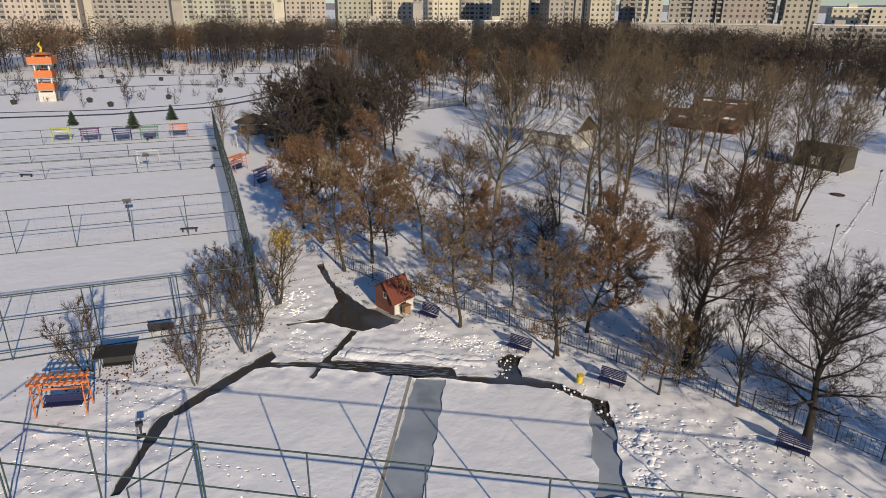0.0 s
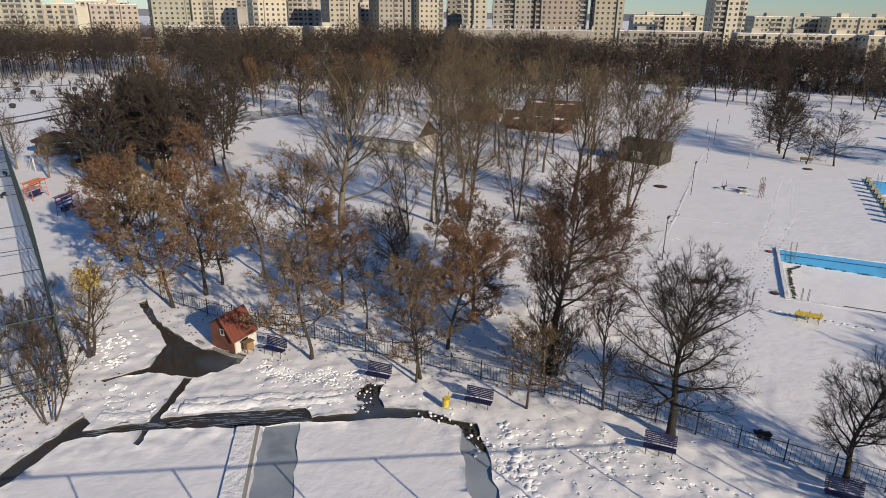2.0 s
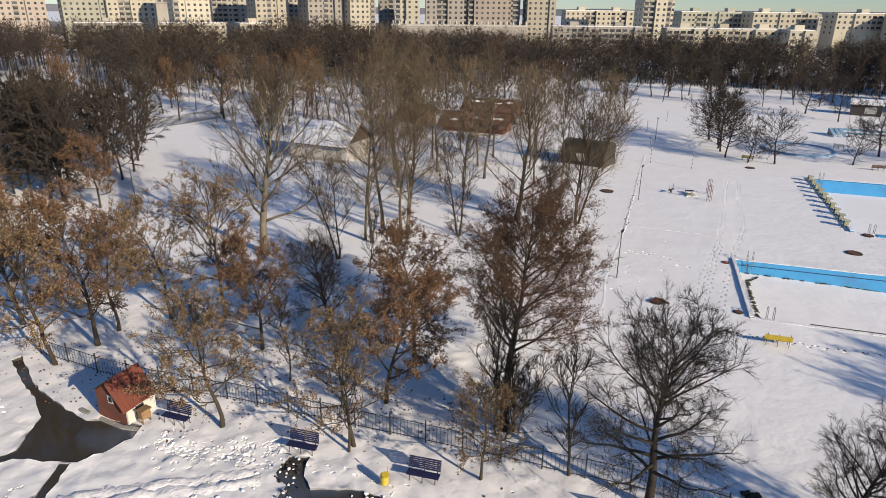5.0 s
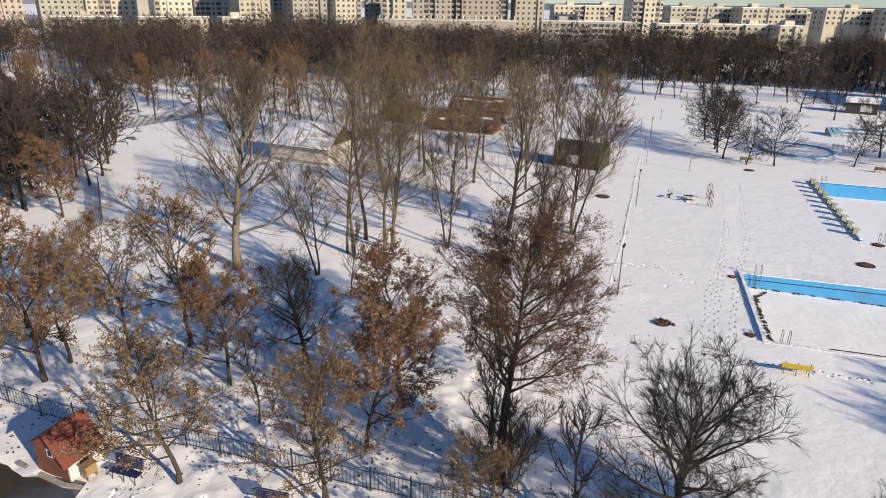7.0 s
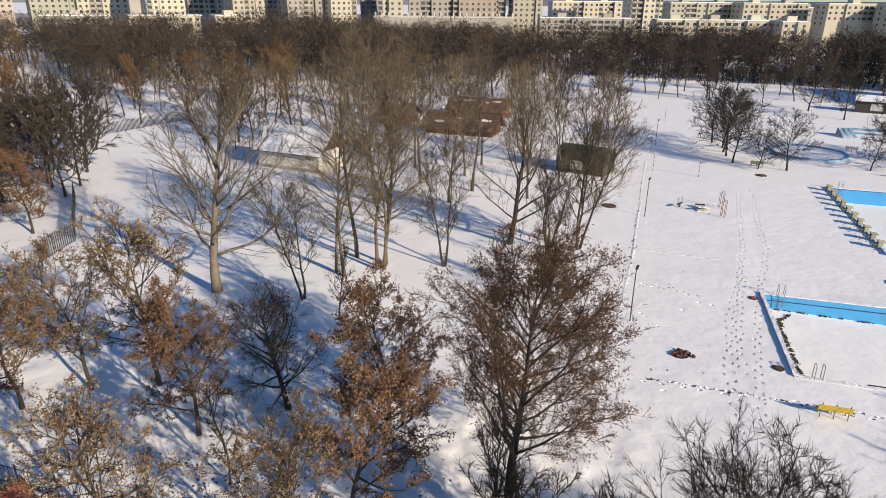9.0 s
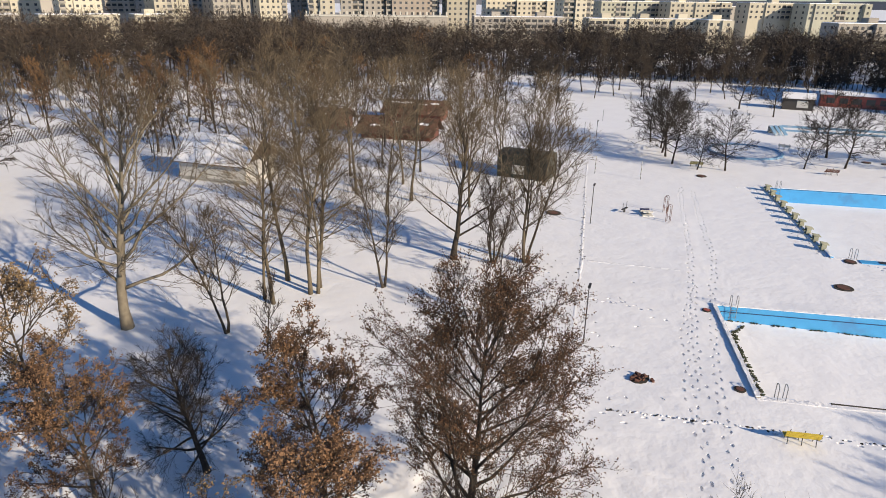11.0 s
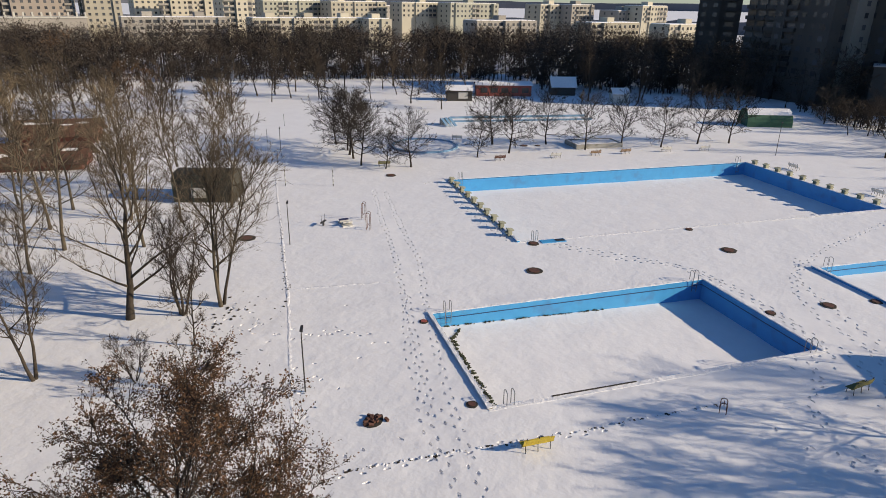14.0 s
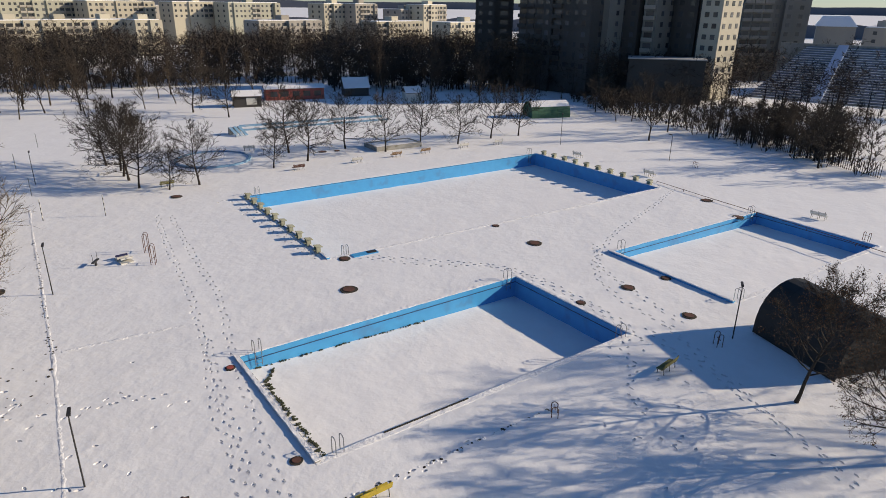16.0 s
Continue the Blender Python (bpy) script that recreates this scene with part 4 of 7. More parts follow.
dice, spots, willows = random.Random(8), [], []
while len(spots) < 2250:
    b, far = dice.uniform(-42, 112), math.sqrt(dice.uniform(175 ** 2, 322 ** 2))
    x, y = polar(b, far)
    if b < -8 and far < 255 + 14 * math.sin(b) or -8 <= b < 30 and far < 200:
        continue
    if 30 <= b < 62 and far < 222 or 62 <= b < 80 and far < 200 or b >= 80 and far < 188:
        continue
    if noise.noise((x * 0.02, y * 0.02, 0.7)) < -0.33 or (b > 94 and far > 200):
        continue
    tall = 1.55 if b < 16 else (1.32 if b < 32 else 1.24)
    h = dice.uniform(9.5, 14.0) * tall * (1 + 0.25 * noise.noise((x * 0.03, y * 0.03, 4.0)))
    if b < 34 and noise.noise((x * 0.025, y * 0.025, 9.3)) > 0.42:
        willows.append((x, y, h))
    else:
        spots.append((x, y, h))
border = []
while len(border) < 260:
    b, far = dice.uniform(79, 101), dice.uniform(118, 200)
    x, y = polar(b, far)
    # only beyond the fence, short of the stand and the blocks
    if (x - 125.6) * 48.4 - (y + 6.0) * 57.9 < 130 or far > 192 or b > 95.5 and far > 176 or b < 86 and far < 165:
        continue
    if 86 < b < 95.5 and far > 150 and dice.random() < 0.75:
        continue
    border.append((x, y, dice.uniform(3.0, 6.5)))
while len(spots) < 2310:
    x, y = polar(dice.uniform(95, 107), dice.uniform(238, 285))
    spots.append((x, y, dice.uniform(11, 17)))
# undergrowth that closes the edge of the woods
while len(spots) < 3150:
    b, far = dice.uniform(-5, 90) if len(spots) < 2750 else dice.uniform(32, 80), dice.uniform(203, 285 if len(spots) < 2750 else 240)
    if far > (200 if b < 30 else 222 if b < 62 else 200):
        spots.append((*polar(b, far), dice.uniform(3.0, 6.5)))
far_woods("far_woods", [p for i, p in enumerate(spots) if i % 3], "dark belt of bare trees before the apartment blocks", WOODS, 4)
far_woods("brown_woods", [p for i, p in enumerate(spots) if i % 3 == 0], "brown bare trees in the belt of woods", WOODS_BROWN, 5)
far_woods("border_woods", border, "dense dark bare trees between the fence and the stand", WOODS_BROWN, 7, 300, 0.6)
far_woods("willow_woods", willows, "orange-twigged bare willows in the belt of woods", TWIG_WILLOW, 6)

# ---- apartment blocks ----
WALL_CREAM = surface("wall_cream", (0.47, 0.43, 0.34), (0.38, 0.345, 0.28), 0.12, 0.9, each=0.2, stain=(0.38, 0.35, 0.29))
WALL_GREY = surface("wall_grey", (0.35, 0.32, 0.28), (0.265, 0.245, 0.22), 0.12, 0.9, each=0.15, stain=(0.28, 0.26, 0.23))
WALL_PINK = surface("wall_rosy", (0.40, 0.34, 0.285), (0.315, 0.27, 0.235), 0.12, 0.9, each=0.15, stain=(0.31, 0.265, 0.235))
WALL_GREEN = surface("wall_greenish", (0.35, 0.345, 0.28), (0.27, 0.265, 0.22), 0.12, 0.9, each=0.15, stain=(0.28, 0.275, 0.23))
# dark walls; on the great blocks the shade is put into this colour
WALL_DARK_SHADE = surface("wall_dark_shade", (0.075, 0.068, 0.062), (0.045, 0.042, 0.040), 0.12, 0.9, stain=(0.06, 0.056, 0.052))
# pale walls toned down, the shade on their fronts put into the colour
WALL_PALE_SHADED = surface("wall_pale_shaded", (0.21, 0.20, 0.18), (0.15, 0.145, 0.135), 0.12, 0.9, stain=(0.13, 0.125, 0.115))
WINDOW = surface("window_glass", (0.085, 0.088, 0.095), (0.035, 0.037, 0.042), 0.5, 0.15, each=0.5)
ROOF = surface("flat_roof", (0.40, 0.40, 0.41), (0.25, 0.25, 0.25), 0.3, 0.9)
CONCRETE_PALE = surface("pale_concrete", (0.55, 0.53, 0.47), (0.42, 0.40, 0.36), 0.4, 0.9)
WINDOW_MESH = Shape().box(-0.62, -0.06, 0, 0.62, 0.06, 1.25).mesh("window", WINDOW)
LOGGIA_MESH = Shape().box(-1.2, -0.06, 0, 1.2, 0.06, 1.35).mesh("window", WINDOW)
SLAB_MESH = Shape().box(-1.5, -0.9, 0, 1.5, 0.0, 1.0).mesh("balcony", WALL_GREY)
# balconies of the shaded fronts, their shade in the colour as well
SHADED_SLAB_MESH = Shape().box(-1.5, -0.9, 0, 1.5, 0.0, 1.0).mesh("balcony", WALL_DARK_SHADE)


def apartment_block(b0, b1, far, storeys, face, material, label, seed, storey=2.8, base=0.0, hidden=7.0, deep=12.0, loggias=0.55):
    """A block between two bearings at a distance; its front looks towards the bearing face."""
    mid = polar((b0 + b1) / 2, far)
    # width from the two bearings on the front's line
    half = far * math.tan(radians((b1 - b0) / 2)) / max(0.45, abs(math.cos(radians(face + 180 - (b0 + b1) / 2))))
    turn = 180 - face
    ob = thing("apartment_block", pose(mid[0], mid[1], base, 0, 0, turn), label, "apartment block", "apartment blocks")
    rng = random.Random(seed)
    h = storeys * storey + 0.6
    x, bays, steps = -half, [], []
    while x < half - 1.2:
        w = min(rng.choice((3.2, 6.4, 6.4, 9.6)), half - x)
        out = rng.choice((0.0, 0.0, 1.8, 0.9))
        steps.append((x, x + w, -out))
        n = max(1, int(w / 3.0))
        for i in range(n):
            bays.append((x + w * (i + 0.5) / n, -out, out == 0.0 and rng.random() < loggias))
        x += w
    ring = []
    for p, q, y in steps:
        for point in ((p, y), (q, y)):
            if not ring or ring[-1] != point:
                ring.append(point)
    ring += [(steps[-1][1], deep), (steps[0][0], deep)]
    part("wall", Shape().prism(ring, 0, h), material, ob)
    part("roof", Shape().box(-half + 0.3, 0.4, h - 0.2, half - 0.3, deep - 0.4, h + 0.25), SNOW, ob, "snow on the flat roof")
    for k in range(max(1, int(half / 9))):
        c = -half + (k + 0.5) * 2 * half / max(1, int(half / 9))
        part("stair_head", Shape().box(c - 2.2, 4, h, c + 2.2, 9, h + 2.3), material, ob)
    for s in range(storeys):
        z = s * storey + 0.95
        if z + base < hidden:
            continue
        for bx, by, loggia in bays:
            p = part("window", LOGGIA_MESH if loggia else WINDOW_MESH, None, ob)
            p.location = (bx, by - 0.02, z)
            if loggia:
                q = part("balcony", SHADED_SLAB_MESH if material is WALL_DARK_SHADE else SLAB_MESH, None, ob)
                q.location = (bx, by, z - 1.0)
    for s in range(4, storeys):
        for y in (deep * 0.3, deep * 0.7):
            for side in (-1,) if face < 250 else (-1, 1):
                p = part("window", WINDOW_MESH, None, ob)
                p.location, p.rotation_euler = (side * (half + 0.02), y, s * storey + 0.95), (0, 0, radians(90))
    return ob


CREAM, GREY = "cream concrete-panel apartment block with balconies", "grey concrete-panel apartment block"
LOW, TOWER = "low five-storey apartment block with a snowy roof", "tall cream apartment tower with a dark column of balconies"
for i, (b0, b1) in enumerate(((-9.0, -4.2), (-3.1, 2.3), (3.2, 5.6), (29.9, 37.4), (39.4, 48.3), (48.4, 50.2), (57.3, 62.2), (66.6, 70.4), (72.6, 76.3))):
    apartment_block(b0, b1, 345, 5, 205 if b0 > 10 else 170, WALL_CREAM if i % 3 else WALL_GREY, LOW, 40 + i, base=0.8)
for i, (b0, b1, n, wall) in enumerate(((27.6, 30.0, 13, WALL_CREAM), (37.2, 39.6, 13, WALL_CREAM), (22.6, 27.0, 12, WALL_PINK), (16.3, 18.4, 14, WALL_CREAM), (18.9, 22.4, 13, WALL_GREY),
                                       (12.4, 14.6, 13, WALL_CREAM), (8.9, 11.8, 13, WALL_GREY), (4.6, 7.1, 13, WALL_CREAM), (-1.7, 1.1, 13, WALL_CREAM))):
    apartment_block(b0, b1, 388, n, 198 if b0 > 14 else 168, wall, TOWER, 70 + i, deep=15)
for i, (b0, b1, n, wall) in enumerate(((30.9, 36.6, 8, WALL_CREAM), (40.2, 45.4, 8, WALL_GREEN), (45.5, 50.0, 8, WALL_CREAM), (51.3, 55.2, 8, WALL_CREAM), (55.3, 59.1, 8, WALL_GREEN), (62.6, 65.0, 8, WALL_CREAM),
                                       (65.1, 66.8, 8, WALL_GREY), (68.7, 70.5, 7, WALL_GREY), (70.6, 72.5, 8, WALL_CREAM),
                                       (1.3, 4.0, 11, WALL_GREY), (7.4, 8.8, 10, WALL_PINK), (14.9, 16.2, 12, WALL_GREY), (-9.4, -6.5, 11, WALL_GREEN), (-6.4, -2.9, 11, WALL_CREAM),
                                       (-16.7, -14.8, 9, WALL_CREAM), (-22.0, -16.9, 11, WALL_GREEN), (-28.5, -23.0, 11, WALL_GREY), (-35.0, -29.5, 10, WALL_PINK), (-13.8, -10.4, 9, WALL_PINK))):
    apartment_block(b0, b1, 432, n, 200 if b0 > 14 else 165, wall, CREAM if wall in (WALL_CREAM, WALL_PINK) else GREY, 100 + i, hidden=13, deep=14)
for i, (b0, b1, far, n) in enumerate(((47.5, 51.0, 530, 7), (54.0, 57.8, 545, 7), (103, 108, 330, 6), (23, 27, 520, 12))):
    apartment_block(b0, b1, far, n, 200, WALL_GREY, GREY, 140 + i, hidden=14)
for i, (b, w, n) in enumerate(((-38.5, 4.0, 10), (-33.6, 3.2, 9), (-29.0, 4.4, 11), (-23.2, 3.0, 11), (-18.4, 2.4, 9), (-14.4, 3.6, 10), (-6.0, 4.2, 11), (0.2, 3.0, 10), (5.5, 4.0, 12))):
    apartment_block(b, b + w, 545, n, 175, (WALL_GREY, WALL_PINK, WALL_CREAM)[i % 3], "far row of apartment blocks", 160 + i, hidden=24)
# one-storey parade of shops with a row of white posts on its terrace
parade = thing("shop_parade", pose(*polar(21.8, 352), 0, 0, 0, -21.8), "low shop parade with white posts along its terrace", "shops")
part("wall", Shape().box(-36, 0, 0, 36, 14, 14.6), WALL_GREY, parade)
part("terrace_edge", Shape().box(-36.4, -0.4, 14.6, 36.4, 14, 15.2), CONCRETE_PALE, parade)
for k in range(22):
    part("post", Shape().box(-35.6 + 3.38 * k, -0.2, 15.2, -34.9 + 3.38 * k, 0.3, 17.2), CONCRETE_PALE, parade)
# great blocks to the east, their own shade put into the wall colours
apartment_block(74.0, 77.0, 235, 14, 256, WALL_DARK_SHADE, "apartment tower with its own shade put into its dark colour", 150)
apartment_block(77.2, 82.85, 207, 14, 300, WALL_DARK_SHADE, "long apartment block with the front's shade put into its colour", 151, base=-2, deep=10)
apartment_block(82.9, 84.2, 203, 14, 300, WALL_PALE_SHADED, "pale stair bay with the block's shade put into its colour", 155, base=-2, deep=11)
apartment_block(84.25, 86.65, 207, 14, 300, WALL_DARK_SHADE, "long apartment block with the front's shade put into its colour", 156, base=-2, deep=10)
apartment_block(86.7, 87.6, 203, 14, 300, WALL_PALE_SHADED, "pale stair bay with the block's shade put into its colour", 157, base=-2, deep=11)
apartment_block(87.65, 92.1, 207, 14, 300, WALL_DARK_SHADE, "long apartment block with the front's shade put into its colour", 158, base=-2, deep=10)
apartment_block(92.25, 93.75, 203, 14, 215, WALL_CREAM, "sunlit cream end of the shaded apartment block", 153, base=-2, deep=6, loggias=0.0)
apartment_block(94.4, 98.9, 262, 11, 258, WALL_PALE_SHADED, "pale apartment block with its shade put into the colour", 152)
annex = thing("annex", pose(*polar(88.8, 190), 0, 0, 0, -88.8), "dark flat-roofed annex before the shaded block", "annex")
part("wall", Shape().box(-10, 0, 0, 9, 8, 11.0), WALL_DARK_SHADE, annex)
part("roof", Shape().box(-10.3, -0.3, 11.0, 9.3, 8, 11.25), ROOF, annex)
far_hall = thing("gabled_hall", pose(*polar(101.0, 300), 0, 0, 0, -101.0), "far hall with a snowy gabled roof", "hall")
part("wall", Shape().box(-6.5, 0, 0, 6.5, 12, 17.5), WALL_GREY, far_hall)
part("roof_snow", Shape().add([(-7, -0.6, 17.5), (7, -0.6, 17.5), (7, 12.6, 17.5), (-7, 12.6, 17.5), (-5, 6, 21.2), (4, 6, 21.2)], [(3, 2, 1, 0), (0, 1, 5, 4), (2, 3, 4, 5), (1, 2, 5), (3, 0, 4)]), SNOW, far_hall)


# ---- things on the ground ----
BLUE_PAINT = surface("bench_blue_paint", (0.018, 0.022, 0.085), (0.012, 0.014, 0.05), 6.0, 0.55, each=0.1)
YELLOW_PAINT = surface("yellow_paint", (0.62, 0.46, 0.05), (0.42, 0.31, 0.05), 5.0, 0.6)
RED_PAINT = surface("red_paint", (0.42, 0.09, 0.06), (0.28, 0.065, 0.05), 5.0, 0.65)
WHITE_PAINT = surface("white_paint", (0.68, 0.66, 0.60), (0.50, 0.49, 0.45), 4.0, 0.7)
BLACK_PAINT = surface("black_paint", (0.03, 0.03, 0.032), (0.02, 0.02, 0.02), 4.0, 0.6)
ORANGE_PAINT = surface("orange_paint", (0.62, 0.17, 0.045), (0.42, 0.12, 0.04), 3.0, 0.6)
GREEN_PAINT = surface("green_paint", (0.10, 0.26, 0.17), (0.07, 0.17, 0.12), 4.0, 0.6)
PURPLE_PAINT = surface("purple_paint", (0.17, 0.06, 0.17), (0.10, 0.04, 0.11), 4.0, 0.6)
SALMON_PAINT = surface("salmon_paint", (0.60, 0.22, 0.15), (0.42, 0.16, 0.12), 4.0, 0.6)
LIME_PAINT = surface("lime_paint", (0.55, 0.62, 0.10), (0.38, 0.42, 0.08), 4.0, 0.6)
HUT_RED = surface("hut_red_boards", (0.19, 0.062, 0.042), (0.12, 0.042, 0.032), 1.6, 0.85, 0.01, stain=(0.12, 0.05, 0.035))
ROOF_RED = surface("red_roof", (0.17, 0.045, 0.028), (0.12, 0.034, 0.024), 1.3, 0.85, 0.02, stain=(0.055, 0.026, 0.022))
ROOF_RUST = surface("rusty_roof", (0.14, 0.066, 0.040), (0.055, 0.029, 0.021), 1.1, 0.9, 0.05, stain=(0.24, 0.15, 0.10))
ROOF_BROWN = surface("brown_roof", (0.095, 0.058, 0.040), (0.042, 0.028, 0.022), 1.6, 0.9, 0.05, stain=(0.15, 0.11, 0.08))
WALL_WHITE = surface("white_render", (0.62, 0.59, 0.54), (0.50, 0.48, 0.44), 0.7, 0.9, 0.005, stain=(0.40, 0.38, 0.33))
CANVAS_BLACK = surface("black_sheeting", (0.020, 0.018, 0.016), (0.010, 0.0095, 0.009), 0.9, 0.7, 0.01)
OLIVE_PAINT = surface("olive_paint", (0.22, 0.20, 0.06), (0.13, 0.12, 0.045), 2.0, 0.8)
CANVAS_OLIVE = surface("olive_sheeting", (0.05, 0.048, 0.034), (0.03, 0.029, 0.022), 0.9, 0.8, 0.02)
CANVAS_GREEN = surface("green_sheeting", (0.03, 0.13, 0.07), (0.018, 0.08, 0.045), 0.9, 0.7, 0.01)
WOOD = surface("worn_wood", (0.30, 0.18, 0.09), (0.18, 0.11, 0.06), 3.0, 0.8, 0.01)
RUST = surface("rusty_iron", (0.15, 0.06, 0.04), (0.07, 0.035, 0.028), 4.0, 0.85, 0.01)
ASPHALT = surface("wet_asphalt", (0.05, 0.05, 0.052), (0.03, 0.03, 0.032), 0.8, 0.6, 0.01)
GREY_PIPE = surface("galvanised_pipe", (0.10, 0.11, 0.11), (0.06, 0.065, 0.068), 5.0, 0.5, metal=0.4)


def on(x, y, turn=0.0, lift=0.0):
    return pose(x, y, lumps(x, y) + lift, 0, 0, turn)


# iron fence behind the path
BAR = Shape().box(-0.009, -0.009, 0.06, 0.009, 0.009, 1.28).mesh("bar", IRON)
PICKET = Shape().box(-0.05, -0.012, 0.06, 0.05, 0.012, 2.05).mesh("picket", IRON)


def iron_panel(a, b, bars=9, height=1.5, picket=False):
    length = math.hypot(b[0] - a[0], b[1] - a[1])
    turn = math.degrees(math.atan2(b[1] - a[1], b[0] - a[0]))
    ob = thing("fence_panel", on(*a, turn), "dark iron park fence panel standing in the snow", "fence", "iron park fence")
    part("post", Shape().box(-0.035, -0.035, -0.2, 0.035, 0.035, height, bevel=0.01), IRON, ob)
    for z in (0.18, 1.2):
        part("rail", Shape().box(0, -0.014, z, length, 0.014, z + 0.035), IRON, ob)
    for i in range(bars):
        p = part("picket", PICKET, None, ob) if picket else part("bar", BAR, None, ob)
        p.location = (length * (i + 1) / (bars + 1), 0, 0)
    return ob


for a, b in between([(-9.5, 57.5), (-5.5, 53.4), (-1.5, 50.1), (2.5, 47.2), (5.9, 44.5), (11.1, 40.3), (16.2, 36.2), (21.5, 31.8), (24.7, 28.5), (28.0, 25.2), (33, 20.2)], 2.3):
    iron_panel(a, b)
for a, b in between([(-7.6, 85.5), (-5.2, 90.8), (-5.8, 96.0), (-7.2, 109.0)], 2.4) + between([(-10, 148), (-5.5, 151.8), (5.5, 160.3), (11, 164.5)], 2.4):
    iron_panel(a, b, 8, 2.2, True)
for a, b in between([(183.5, 42.4), (168, 27), (152.7, 11.6), (139, 2.6), (125.6, -6.0)], 3.0):
    iron_panel(a, b, 7, 2.3, True)


def slat_bench(m, label, paint, length=1.75, backs=6, group="park benches"):
    """A slatted bench; its front looks towards -y."""
    ob = thing("bench", m, label, "bench", group)
    h = length / 2
    for i in range(4):
        part("seat_slat", Shape().box(-h, -0.42 + 0.125 * i, 0.43, h, -0.32 + 0.125 * i, 0.465, bevel=0.01), paint, ob)
    lean = pose(0, 0.1, 0.45, -14)
    for i in range(backs):
        part("back_slat", Shape().box(-h, -0.02, 0.08 + 0.11 * i, h, 0.015, 0.16 + 0.11 * i, lean), paint, ob)
    for x in (-h + 0.18, 0.0, h - 0.18):
        leg = Shape().tube([(x, -0.40, -0.15), (x, -0.36, 0.42), (x, 0.08, 0.42), (x, 0.24, 1.08)], 0.025, 5)
        leg.tube([(x, 0.08, 0.42), (x, 0.16, -0.15)], 0.025, 5)
        part("leg", leg, IRON, ob)
    return ob


for i, (x, y, turn) in enumerate(((-0.35, 45.75, -39), (6.2, 40.65, -36), (11.75, 36.15, -36), (20.1, 29.25, -37), (27.0, 23.6, -38))):
    slat_bench(on(x, y, turn), "dark blue slatted park bench by the snowy path", BLUE_PAINT)
for x, y, turn, paint, label in ((41.0, 40.8, 142, YELLOW_PAINT, "yellow slatted bench in the snow"), (58.9, 26.1, 150, OLIVE_PAINT, "old olive-yellow slatted bench in tree shade"),
                                 (101.8, 78.5, 140, RUST, "rusty brown bench beside the large pool"), (109.0, 72.1, 140, WHITE_PAINT, "whitish bench beside the large pool"),
                                 (115.0, 67.7, 140, WOOD, "brown slatted bench beside the large pool"), (119.4, 64.1, 140, WOOD, "brown slatted bench beside the large pool"),
                                 (125.6, 59.0, 140, WHITE_PAINT, "whitish bench beside the large pool"), (130.7, 53.9, 140, WHITE_PAINT, "whitish bench beside the large pool"),
                                 (125.2, 39.1, 55, WHITE_PAINT, "whitish slatted bench behind the pool end"), (115.7, 27.5, 55, WHITE_PAINT, "whitish slatted bench behind the pool end"),
                                 (101.0, 7.8, 55, WHITE_PAINT, "whitish slatted bench by the far pool"), (87.3, 90.6, 140, OLIVE_PAINT, "olive bench under bare round trees"),
                                 (111.0, 93.0, 120, WHITE_PAINT, "whitish bench among bare trees"), (127.0, 76.0, 140, WHITE_PAINT, "whitish bench among bare trees")):
    slat_bench(on(x, y, turn), label, paint, 1.9, 4, "pool benches")


def litter_bin(x, y):
    ob = thing("litter_bin", on(x, y, 20), "yellow litter bin on a post, in trodden snow", "bin")
    ring = [(0.2 * math.cos(a), 0.2 * math.sin(a)) for a in np.linspace(0, 2 * math.pi, 12, endpoint=False)]
    part("bin_body", Shape().prism(ring, 0.12, 0.68), YELLOW_PAINT, ob)
    part("lid", Shape().prism([(px * 1.08, py * 1.08) for px, py in ring], 0.72, 0.78, pose(0, 0, 0, 10)), YELLOW_PAINT, ob)
    part("post", Shape().tube([(0.24, 0, -0.2), (0.24, 0, 1.05)], 0.03, 6), YELLOW_PAINT, ob)


litter_bin(9.64, 36.35)


